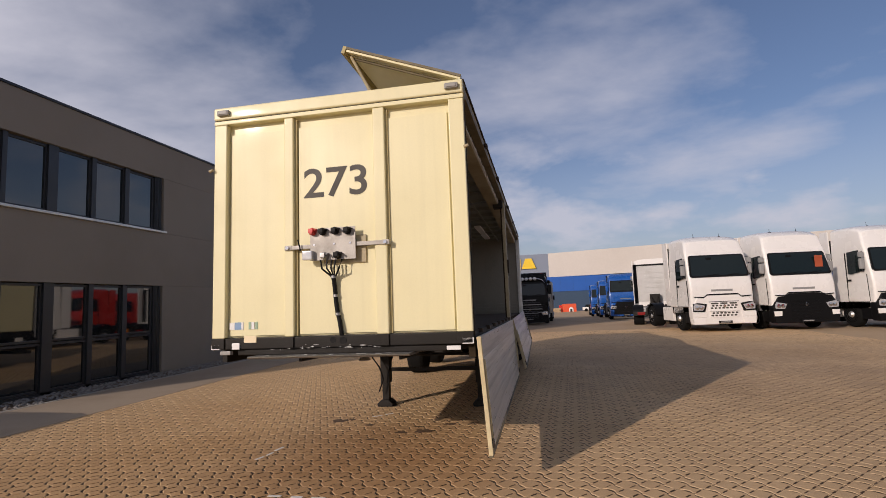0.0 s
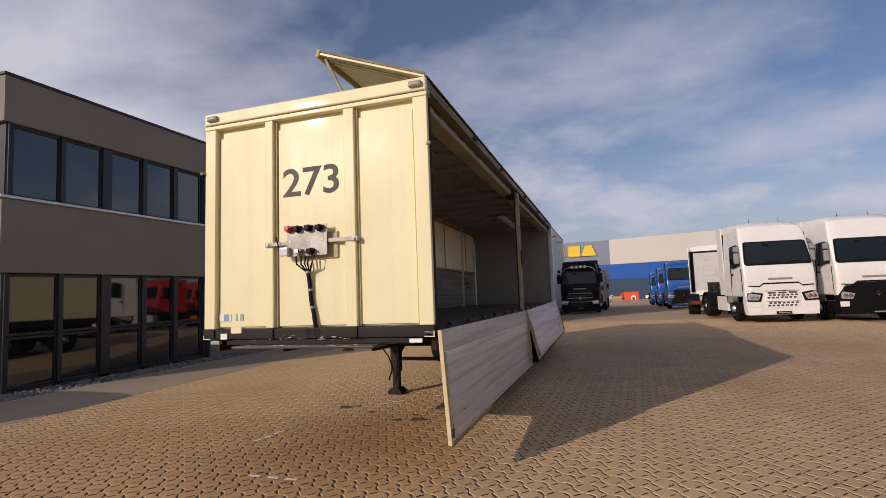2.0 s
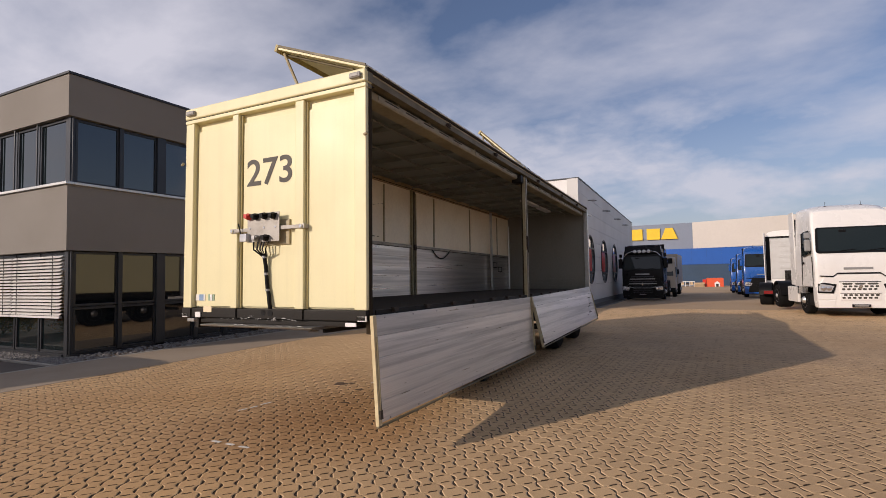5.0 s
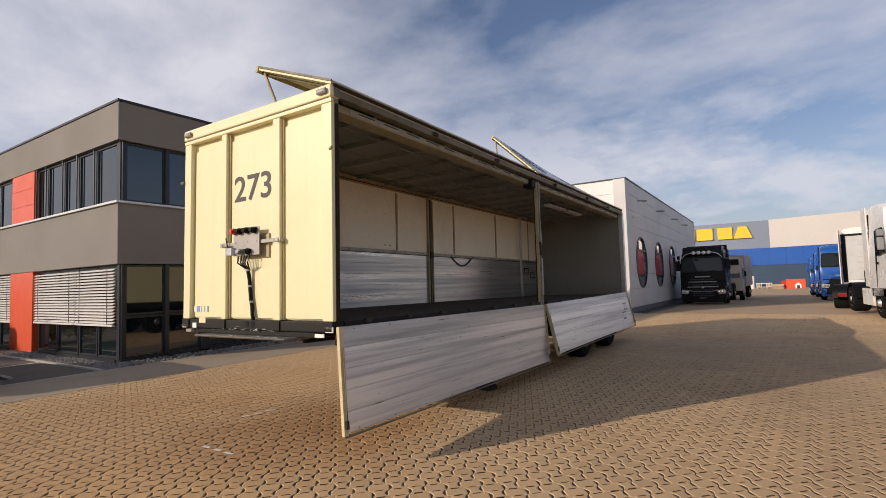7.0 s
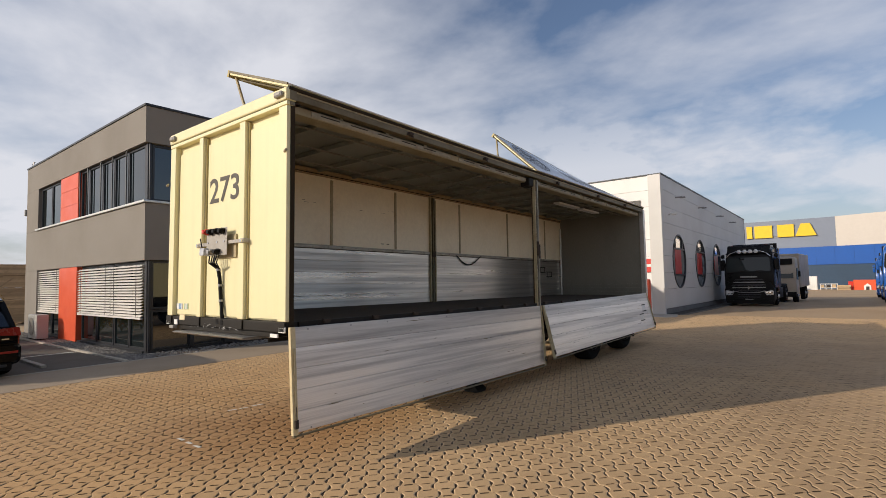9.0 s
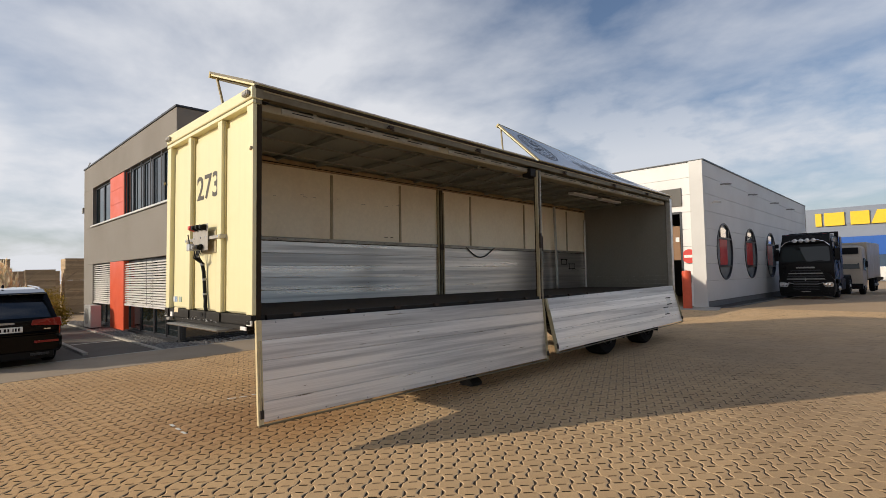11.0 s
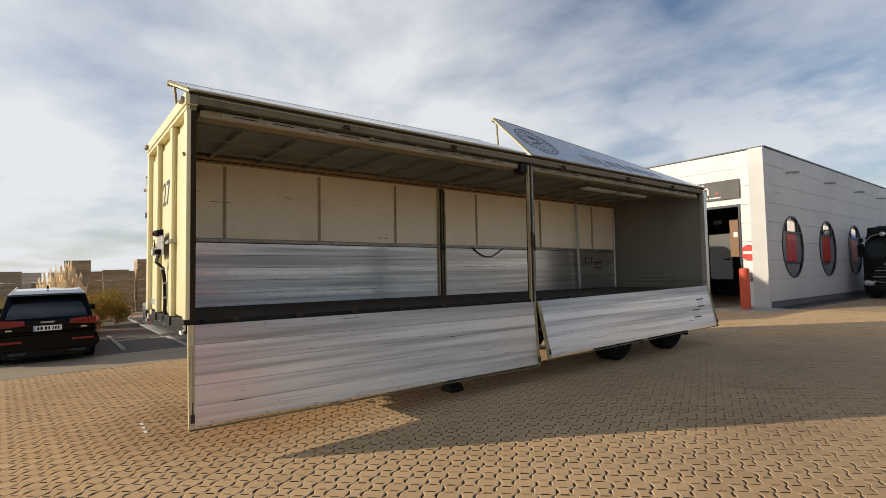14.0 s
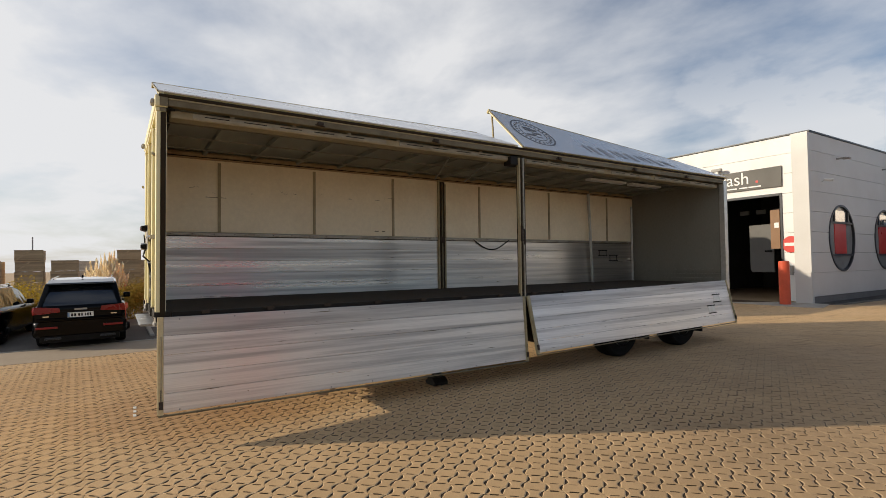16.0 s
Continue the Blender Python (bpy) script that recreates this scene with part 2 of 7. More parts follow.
# ---- materials ----
def surface(name, base, rough=0.6, metal=0.0, grain=0.06, grain_scale=60.0, stain=0.15, stain_scale=1.3, stain_to=(0.5, 0.46, 0.4),
            bump=0.0, bump_scale=80.0, rough_var=0.1, coat=0.0, spec=0.5, random=0.0, island=0.0, stretch=(1, 1, 1), streak=0.0):
    """Paint, metal, stone: a base colour with fine grain, large stains, relief and uneven gloss."""
    mt = bpy.data.materials.new(name)
    mt.use_nodes = True
    nt = mt.node_tree
    n, l = nt.nodes, nt.links
    b = n["Principled BSDF"]
    b.inputs["Metallic"].default_value = metal
    b.inputs["Coat Weight"].default_value = coat
    b.inputs["Specular IOR Level"].default_value = spec
    b.inputs["Coat Roughness"].default_value = 0.06
    tc = n.new("ShaderNodeTexCoord")
    mp = n.new("ShaderNodeMapping")
    mp.inputs["Scale"].default_value = stretch
    l.new(tc.outputs["Object"], mp.inputs["Vector"])

    def noise_at(scale, detail, rough_=0.6):
        t = n.new("ShaderNodeTexNoise")
        t.inputs["Scale"].default_value, t.inputs["Detail"].default_value, t.inputs["Roughness"].default_value = scale, detail, rough_
        l.new(mp.outputs[0], t.inputs["Vector"])
        return t.outputs["Fac"]

    def ranged(value, lo, hi, to_lo, to_hi):
        r = n.new("ShaderNodeMapRange")
        r.inputs["From Min"].default_value, r.inputs["From Max"].default_value = lo, hi
        r.inputs["To Min"].default_value, r.inputs["To Max"].default_value = to_lo, to_hi
        l.new(value, r.inputs["Value"])
        return r.outputs[0]

    g, s = noise_at(grain_scale, 4), noise_at(stain_scale, 6, 0.62)
    mix = n.new("ShaderNodeMix"); mix.data_type = "RGBA"; mix.blend_type = "MULTIPLY"
    mix.inputs["A"].default_value, mix.inputs["B"].default_value = (*base, 1), (*stain_to, 1)
    l.new(ranged(s, 0.45, 0.75, 0.0, stain), mix.inputs["Factor"])
    colour = mix.outputs["Result"]
    hsv = n.new("ShaderNodeHueSaturation")
    value = ranged(g, 0.25, 0.75, 1 - grain, 1 + grain)
    if random or island:
        src = n.new("ShaderNodeObjectInfo").outputs["Random"] if random else n.new("ShaderNodeNewGeometry").outputs["Random Per Island"]
        mul = n.new("ShaderNodeMath"); mul.operation = "MULTIPLY"
        amount = random or island
        l.new(value, mul.inputs[0]); l.new(ranged(src, 0, 1, 1 - amount, 1 + amount), mul.inputs[1])
        value = mul.outputs[0]
    if streak:
        sm = n.new("ShaderNodeMapping"); sm.inputs["Scale"].default_value = (9, 9, 0.35)
        l.new(tc.outputs["Object"], sm.inputs["Vector"])
        st = n.new("ShaderNodeTexNoise"); st.inputs["Scale"].default_value = 1.0; st.inputs["Detail"].default_value = 5
        l.new(sm.outputs[0], st.inputs["Vector"])
        mul = n.new("ShaderNodeMath"); mul.operation = "MULTIPLY"
        l.new(value, mul.inputs[0]); l.new(ranged(st.outputs["Fac"], 0.5, 0.75, 1, 1 - streak), mul.inputs[1])
        value = mul.outputs[0]
    l.new(colour, hsv.inputs["Color"]); l.new(value, hsv.inputs["Value"])
    l.new(hsv.outputs[0], b.inputs["Base Color"])
    l.new(ranged(s, 0.3, 0.7, max(0.02, rough - rough_var), min(1, rough + rough_var)), b.inputs["Roughness"])
    if bump:
        bp = n.new("ShaderNodeBump")
        bp.inputs["Strength"].default_value, bp.inputs["Distance"].default_value = 1.0, bump
        l.new(noise_at(bump_scale, 5), bp.inputs["Height"])
        l.new(bp.outputs[0], b.inputs["Normal"])
    return mt


def soil_shade(mt, spots):
    """Adds broad tinted patches, soil and painted shade, to a ground material: (x, y, inner radius, outer radius, tint)
    in the yard's metres.
    """
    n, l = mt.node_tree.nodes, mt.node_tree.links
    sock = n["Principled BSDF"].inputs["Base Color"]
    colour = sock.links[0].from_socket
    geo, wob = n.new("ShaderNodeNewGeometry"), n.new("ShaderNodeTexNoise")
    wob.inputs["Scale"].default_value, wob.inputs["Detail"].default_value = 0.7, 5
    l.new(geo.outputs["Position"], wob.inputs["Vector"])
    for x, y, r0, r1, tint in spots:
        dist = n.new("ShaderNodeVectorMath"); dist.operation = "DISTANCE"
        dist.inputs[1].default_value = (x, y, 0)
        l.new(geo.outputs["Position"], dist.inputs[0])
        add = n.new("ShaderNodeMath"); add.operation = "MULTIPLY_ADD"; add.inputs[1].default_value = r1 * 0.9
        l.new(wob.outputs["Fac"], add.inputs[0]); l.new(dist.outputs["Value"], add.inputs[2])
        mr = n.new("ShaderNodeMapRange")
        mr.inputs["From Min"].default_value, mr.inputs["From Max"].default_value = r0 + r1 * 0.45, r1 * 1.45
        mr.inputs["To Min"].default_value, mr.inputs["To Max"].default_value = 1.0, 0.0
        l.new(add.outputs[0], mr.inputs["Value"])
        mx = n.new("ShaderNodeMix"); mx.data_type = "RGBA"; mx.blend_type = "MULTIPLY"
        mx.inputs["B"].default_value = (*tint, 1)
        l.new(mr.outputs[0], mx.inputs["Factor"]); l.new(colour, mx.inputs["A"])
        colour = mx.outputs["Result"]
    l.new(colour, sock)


def brushed(mt, amount):
    """Rolled sheet: gloss that spreads up and down across the rolling marks."""
    n, l = mt.node_tree.nodes, mt.node_tree.links
    b, t = n["Principled BSDF"], n.new("ShaderNodeCombineXYZ")
    t.inputs["Z"].default_value = 1.0
    b.inputs["Anisotropic"].default_value = amount
    l.new(t.outputs[0], b.inputs["Tangent"])


def glass(name, tint=(0.006, 0.008, 0.01), rough=0.03, ior=1.75, spec=0.8):
    """Dark window glass: seen from outside it mirrors the yard and sky."""
    mt = bpy.data.materials.new(name)
    mt.use_nodes = True
    b = mt.node_tree.nodes["Principled BSDF"]
    b.inputs["Base Color"].default_value = (*tint, 1)
    b.inputs["Roughness"].default_value = rough
    b.inputs["IOR"].default_value = ior
    b.inputs["Specular IOR Level"].default_value = spec
    return mt


def leafy(name, base, low=0.6):
    """Thin dry leaves: half of the light goes through; colour differs from blade to blade."""
    mt = bpy.data.materials.new(name)
    mt.use_nodes = True
    n, l = mt.node_tree.nodes, mt.node_tree.links
    n.clear()
    o = n.new("ShaderNodeOutputMaterial")
    df, tl, mx = n.new("ShaderNodeBsdfDiffuse"), n.new("ShaderNodeBsdfTranslucent"), n.new("ShaderNodeMixShader")
    hs, ge, mr = n.new("ShaderNodeHueSaturation"), n.new("ShaderNodeNewGeometry"), n.new("ShaderNodeMapRange")
    hs.inputs["Color"].default_value = (*base, 1)
    mr.inputs["To Min"].default_value, mr.inputs["To Max"].default_value = low, 1.1
    l.new(ge.outputs["Random Per Island"], mr.inputs["Value"])
    l.new(mr.outputs[0], hs.inputs["Value"])
    l.new(hs.outputs[0], df.inputs["Color"]); l.new(hs.outputs[0], tl.inputs["Color"])
    l.new(df.outputs[0], mx.inputs[1]); l.new(tl.outputs[0], mx.inputs[2])
    l.new(mx.outputs[0], o.inputs[0])
    return mt


CREAM = surface("cream_paint", (0.775, 0.712, 0.43), 0.48, grain=0.02, stain=0.12, stain_scale=0.9, coat=0.08, streak=0.05)
# worn cream, also darkened for the shadows along the roof edge
CREAM_OLD = surface("worn_shaded_cream_paint", (0.40, 0.335, 0.20), 0.55, grain=0.12, grain_scale=25, stain=0.75, stain_scale=2.2, stain_to=(0.55, 0.48, 0.36))
BLACK = surface("black_frame_paint", (0.0135, 0.0115, 0.0095), 0.6, grain=0.2, stain=0.5, stain_scale=4, stain_to=(2.0, 1.9, 1.7), spec=0.25)
STEEL = surface("dull_steel", (0.35, 0.35, 0.35), 0.42, 0.85, grain=0.1, stain=0.4, stain_scale=6)
ALU = surface("brushed_aluminium", (0.80, 0.765, 0.725), 0.35, 0.80, grain=0.08, grain_scale=26, stain=0.85, stain_scale=2.2, stain_to=(0.36, 0.35, 0.34), rough_var=0.08, stretch=(1, 0.09, 4.5), random=0.05)
ALU_TOP = surface("darker_brushed_aluminium", (0.56, 0.54, 0.52), 0.35, 0.80, grain=0.1, grain_scale=26, stain=0.85, stain_scale=2.0, stain_to=(0.34, 0.33, 0.32), rough_var=0.08, stretch=(1, 0.12, 4.5))
# ALU_IN: darker copy of ALU for the boards inside the box
ALU_IN = surface("darker_inner_aluminium", (0.68, 0.65, 0.605), 0.33, 0.87, grain=0.06, grain_scale=26, stain=0.7, stain_scale=2.2, stain_to=(0.34, 0.34, 0.34), rough_var=0.12, stretch=(1, 0.09, 4.5), random=0.06)
for mt in (ALU, ALU_TOP, ALU_IN):
    brushed(mt, 0.85)
ALU_TRIM = surface("aluminium_trim", (0.62, 0.62, 0.60), 0.4, 0.8, grain=0.08, stain=0.4, stain_scale=5)
PLY = surface("grey_white_board", (0.92, 0.82, 0.61), 0.45, grain=0.05, grain_scale=18, stain=0.35, stain_scale=1.4, stain_to=(0.72, 0.66, 0.58), random=0.05)
DECK = surface("dark_phenolic_deck", (0.075, 0.060, 0.046), 0.9, spec=0.15, grain=0.2, grain_scale=90, stain=0.5, stain_scale=2.0, stain_to=(1.8, 1.7, 1.5), bump=0.001, bump_scale=150)
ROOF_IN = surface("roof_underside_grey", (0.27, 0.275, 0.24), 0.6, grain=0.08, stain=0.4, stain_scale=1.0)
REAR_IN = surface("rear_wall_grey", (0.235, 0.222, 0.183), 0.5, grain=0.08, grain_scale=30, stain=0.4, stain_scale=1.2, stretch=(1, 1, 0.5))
FLAP_IN = surface("white_flap_sheet", (0.75, 0.76, 0.77), 0.3, 0.2, grain=0.03, stain=0.2, stain_scale=1.2, coat=0.2)
RUBBER = surface("tyre_rubber", (0.009, 0.009, 0.009), 0.9, spec=0.12, grain=0.2, stain=0.3, stain_scale=5, stain_to=(1.9, 1.8, 1.6))
RUST = surface("rusty_fitting", (0.05, 0.036, 0.026), 0.75, 0.2, grain=0.3, stain=0.6, stain_scale=9)
DARK_PRINT = surface("dark_grey_print", (0.062, 0.056, 0.046), 0.6, grain=0.06, stain=0.2)
WHITE_STICKER = surface("white_sticker", (0.8, 0.8, 0.78), 0.4, grain=0.03, stain=0.2, stain_scale=9)
BLUE_STICKER = surface("blue_sticker", (0.22, 0.34, 0.52), 0.4, grain=0.03)
GREEN_STICKER = surface("green_sticker", (0.30, 0.42, 0.30), 0.4, grain=0.03)
RED_PLASTIC = surface("red_plastic", (0.62, 0.04, 0.03), 0.4, grain=0.05)
BLACK_PLASTIC = surface("black_plastic", (0.0065, 0.0065, 0.007), 0.45, grain=0.1, spec=0.16)
GREY_PLASTIC = surface("grey_plastic", (0.3, 0.29, 0.27), 0.5, grain=0.06)
AMBER = surface("amber_lens", (0.75, 0.25, 0.02), 0.2, grain=0.02)
RED_LENS = surface("red_lens", (0.22, 0.007, 0.007), 0.25, grain=0.02, coat=0.0)
LAMP_LENS = surface("lamp_lens", (0.62, 0.63, 0.65), 0.12, 0.4, grain=0.05, stain=0.5, stain_scale=14, coat=0.8)
CHROME = surface("chrome", (0.75, 0.75, 0.76), 0.12, 1.0, grain=0.02, stain=0.1)
RENDER_GREY = surface("taupe_render", (0.228, 0.206, 0.180), 0.85, grain=0.05, grain_scale=120, stain=0.12, stain_scale=0.5, bump=0.0012, bump_scale=260)
FRAME_DARK = surface("anthracite_aluminium", (0.035, 0.038, 0.045), 0.4, 0.3, grain=0.05)
SILL = surface("pale_aluminium_sill", (0.62, 0.62, 0.60), 0.4, 0.5, grain=0.04)
ORANGE_PANEL = surface("orange_red_panel", (0.72, 0.10, 0.035), 0.4, grain=0.03, stain=0.1)
SLAT = surface("silver_blind_slat", (0.80, 0.77, 0.74), 0.42, 0.05, grain=0.04, stain=0.15)
PANEL_WHITE = surface("pale_metal_cladding", (0.61, 0.603, 0.585), 0.5, 0.05, grain=0.02, grain_scale=20, stain=0.15, stain_scale=0.4, random=0.025)
PLINTH = surface("grey_plinth", (0.16, 0.16, 0.16), 0.8, grain=0.1, stain=0.2)
GLASS = glass("dark_window_glass", (0.006, 0.011, 0.012), ior=1.65, spec=0.85)
GLASS_LOW = glass("dark_ground_floor_glass", ior=1.7, spec=0.8)
SCREEN = glass("windscreen_glass", (0.008, 0.014, 0.014), 0.03, 1.45, 0.5)
WHITE_TRUCK = surface("white_lorry_paint", (0.83, 0.81, 0.775), 0.28, grain=0.015, stain=0.12, stain_scale=1.1, coat=0.5)
BLUE_TRUCK = surface("blue_lorry_paint", (0.012, 0.095, 0.38), 0.28, grain=0.02, stain=0.15, coat=0.5)
RED_TRUCK = surface("red_lorry_paint", (0.62, 0.035, 0.02), 0.28, grain=0.02, stain=0.15, coat=0.5)
BLACK_TRUCK = surface("black_lorry_paint", (0.007, 0.007, 0.0075), 0.3, grain=0.05, stain=0.3, coat=0.0, spec=0.15)
BEIGE_TRUCK = surface("beige_lorry_paint", (0.42, 0.35, 0.27), 0.4, grain=0.03, stain=0.3)
PLATE = surface("grey_painted_plate", (0.36, 0.34, 0.31), 0.5, 0.3, grain=0.08, stain=0.4, stain_scale=9)
PALE_GREY = surface("pale_grey_cab_back", (0.55, 0.545, 0.53), 0.45, grain=0.03, stain=0.3)
GREY_TRUCK = surface("grey_lorry_paint", (0.28, 0.28, 0.275), 0.4, grain=0.03, stain=0.3)
CAR_PAINT = surface("black_car_paint", (0.002, 0.0023, 0.003), 0.14, 0.0, grain=0.05, stain=0.1, coat=0.0, spec=0.15)
CAR_ROOF = surface("polished_black_car_paint", (0.004, 0.0045, 0.005), 0.10, grain=0.03, stain=0.1, coat=1.0, spec=0.6)
STONE = surface("tan_paver", (0.605, 0.402, 0.208), 0.82, grain=0.16, grain_scale=110, stain=0.45, stain_scale=0.45, stain_to=(0.76, 0.71, 0.64), bump=0.0016, bump_scale=220, random=0.06)
STONE_MANY = surface("tan_pavers", (0.605, 0.402, 0.208), 0.82, grain=0.16, grain_scale=110, stain=0.45, stain_scale=0.45, stain_to=(0.76, 0.71, 0.64), bump=0.0016, bump_scale=220, island=0.06)
# RIM paints the bright lit edges of the joints into the bevels
RIM = surface("pale_lit_paver_edge", (0.72, 0.52, 0.30), 0.85, grain=0.2, grain_scale=90, stain=0.5, stain_scale=0.5, stain_to=(0.7, 0.64, 0.56))
JOINT = surface("sandy_joint_soil", (0.092, 0.058, 0.032), 0.95, grain=0.3, grain_scale=120, stain=0.3, stain_scale=0.6, bump=0.003, bump_scale=180)
# two dirt patches, the trailer's shade painted greyer, then a darker right side
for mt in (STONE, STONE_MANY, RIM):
    soil_shade(mt, ((-3.6, -0.6, 1.5, 5.5, (0.82, 0.75, 0.66)), (-1.2, 0.9, 0.2, 1.8, (0.74, 0.65, 0.57)), (4.8, 10.0, 2.0, 7.5, (0.70, 0.71, 0.75)), (7.0, 3.0, 2.0, 6.0, (0.80, 0.79, 0.78))))
SLOT = surface("earth_stained_slot", (0.115, 0.072, 0.039), 0.95, grain=0.3, grain_scale=90, stain=0.4, stain_scale=2)
YARD = surface("worn_tan_yard", (0.455, 0.318, 0.185), 0.85, grain=0.12, grain_scale=22, stain=0.4, stain_scale=0.16, stain_to=(0.7, 0.66, 0.6), bump=0.004, bump_scale=30)
SLAB = surface("tan_concrete_strip", (0.36, 0.285, 0.205), 0.85, grain=0.08, grain_scale=90, stain=0.35, stain_scale=0.5, bump=0.001, bump_scale=200)
ASPHALT = surface("grey_bay_paving", (0.115, 0.10, 0.085), 0.9, grain=0.2, grain_scale=200, stain=0.3, stain_scale=0.7, bump=0.002, bump_scale=200)
KERB = surface("pale_concrete_kerb", (0.40, 0.37, 0.32), 0.85, grain=0.1, stain=0.3, random=0.08)
CHALK = surface("white_road_paint", (0.72, 0.70, 0.64), 0.8, grain=0.2, grain_scale=60, stain=0.3, stain_scale=9)
GRAVEL = surface("grey_gravel", (0.2, 0.19, 0.18), 0.9, grain=0.2, grain_scale=60, island=0.35)
WOOD = surface("weathered_crate_wood", (0.50, 0.36, 0.215), 0.85, grain=0.2, grain_scale=20, stain=0.5, stain_scale=2, stretch=(1, 0.3, 6), random=0.2)
WOOD_PALE = surface("grey_crate_wood", (0.58, 0.54, 0.47), 0.85, grain=0.15, grain_scale=20, stain=0.5, stain_scale=2, random=0.15)
PLUME = leafy("pampas_plume", (1.0, 0.90, 0.70), 0.9)
REED = leafy("dry_yellow_grass", (0.62, 0.43, 0.09))
SHRUB = leafy("yellow_autumn_leaves", (0.60, 0.42, 0.07))
# SHRUB_DIM is the same foliage with shade put into its colour
SHRUB_DIM = leafy("shaded_yellow_leaves", (0.44, 0.31, 0.07), 0.4)
IK_BLUE = surface("store_blue_cladding", (0.012, 0.10, 0.42), 0.5, grain=0.03, grain_scale=2, stain=0.15, stain_scale=0.1)
IK_DARK = surface("store_dark_cladding", (0.03, 0.065, 0.12), 0.5, grain=0.05, grain_scale=2, stain=0.3, stain_scale=0.1)
IK_GREY = surface("store_grey_cladding", (0.22, 0.26, 0.34), 0.5, grain=0.03, grain_scale=2, stain=0.2, stain_scale=0.1)
IK_PALE = surface("store_pale_cladding", (0.64, 0.60, 0.55), 0.55, grain=0.03, grain_scale=2, stain=0.15, stain_scale=0.08)
YELLOW = surface("yellow_sign", (0.85, 0.58, 0.03), 0.4, grain=0.02)
# DARK_IN puts the shade of unlit rooms into the wall colour
DARK_IN = surface("unlit_interior", (0.05, 0.048, 0.045), 0.8, grain=0.1)
SIGN_GREY = surface("dark_grey_sign", (0.12, 0.115, 0.105), 0.6, grain=0.04)
WHITE_PAINT = surface("white_paint", (0.78, 0.77, 0.75), 0.5, grain=0.02, stain=0.1)

# ---- ground ----
def base(y):
    """Height of the ground: level yard, falling gently towards the far store."""
    return float(np.interp(y, (8.0, 20.0, 29.0, 60.0, 130.0), (-0.030, -0.085, -0.165, -0.90, -2.15)))


PAVED = (-7.2, 10.5, -7.0, 21.5)
g = Shape()
gx = [-600, -60, PAVED[0], PAVED[1], 60, 600]
gy = [-300, -40, PAVED[2], 8, 20, PAVED[3], 24, 26, 29, 32, 34, 36, 38, 45, 60, 80, 105, 130, 200, 400, 900]
g.add([(x, y, base(y)) for y in gy for x in gx], [(j * 6 + i, j * 6 + i + 1, (j + 1) * 6 + i + 1, (j + 1) * 6 + i) for j in range(len(gy) - 1) for i in range(5)])
thing("ground", "worn tan paved yard running out to the horizon", "ground", g, YARD, kind="structure")

# smooth strip between the pavers and the office, the parking bays, their kerbs and gravel
thing("pavement", "smooth tan concrete strip beside the pavers", "pavement", Shape().box(-8.97, -6.98, -60, 16, -0.06, 0.005), SLAB, 0.004, kind="structure")
thing("parking_bay", "dark grey paved parking bays", "pavement", Shape().box(-31, -9.07, -40, 1.83, -0.06, -0.004), ASPHALT, kind="structure")
for name, sh in (("kerb_edge", Shape().box(-9.06, -8.98, -60, 16, -0.08, 0.012)), ("kerb_edge", Shape().box(-22.5, -9.07, 1.84, 1.93, -0.08, 0.03)),
                 ("kerb_edge", Shape().box(-13.7, -9.75, 0.42, 0.53, -0.06, 0.05))):
    thing(name, "pale concrete edging kerb set in the paving", "kerb", sh, KERB, 0.01, kind="structure")
thing("bay_line", "worn white line across the dark parking bays", "road marking", Shape().box(-12.4, -12.3, 0.45, 1.8, -0.004, 0.001), CHALK, kind="structure")
rng = random.Random(4)
gr = Shape()
for k in range(5200):
    if k < 3600:
        x, y = rng.uniform(-9.94, -9.08), rng.uniform(1.95, 13.0)
        if rng.random() < 0.45:
            x, y = rng.uniform(-22, -9.08), rng.uniform(1.95, 2.56)
    else:
        x, y = rng.uniform(-22, -9.08), rng.uniform(1.95, 2.56)
    r = rng.uniform(0.018, 0.05)
    t = rng.uniform(0, 6.3)
    z = rng.uniform(-0.01, 0.02)
    top = [(x + r * math.cos(t + i * 1.257) * rng.uniform(0.7, 1.1), y + r * math.sin(t + i * 1.257) * rng.uniform(0.7, 1.1), z) for i in range(5)]
    gr.add(top + [(x, y, z + r * rng.uniform(0.5, 0.9))], [(i, (i + 1) % 5, 5) for i in range(5)])
thing("gravel", "grey gravel bed along the office wall", "gravel", gr, GRAVEL, kind="stuff")
thing("gravel_bed", "dark soil under the gravel strip", "ground", Shape().box(-22, -9.07, 1.94, 2.58, -0.06, -0.006).box(-9.97, -9.07, 2.58, 16, -0.06, -0.0055), JOINT, kind="structure")

# white dashes painted on the pavers
def dash(name, x0, y0, x1, y1, w=0.035):
    d = Vector((x1 - x0, y1 - y0, 0)); n_ = Vector((-d.y, d.x, 0)).normalized() * w / 2
    p = [Vector((x0, y0, 0)) - n_, Vector((x1, y1, 0)) - n_, Vector((x1, y1, 0)) + n_, Vector((x0, y0, 0)) + n_]
    thing(name, "short worn white chalk dash on the pavers", "road marking", Shape().hexa([(q.x, q.y, 0.0005) for q in p] + [(q.x, q.y, 0.0035) for q in p]), CHALK, group="white dashes on the pavers", kind="structure")


for x0, y0, x1, y1 in ((-1.88, -0.13, -1.755, -0.13), (-1.66, -0.135, -1.55, -0.137), (-1.465, -0.145, -1.34, -0.14),
                       (-2.60, 0.855, -2.565, 0.965), (-2.555, 1.01, -2.54, 1.12), (-2.55, 1.19, -2.525, 1.345), (-1.95, 2.9, -1.83, 3.02), (-1.8, 3.05, -1.7, 3.14)):
    dash("chalk_dash", x0, y0, x1, y1)
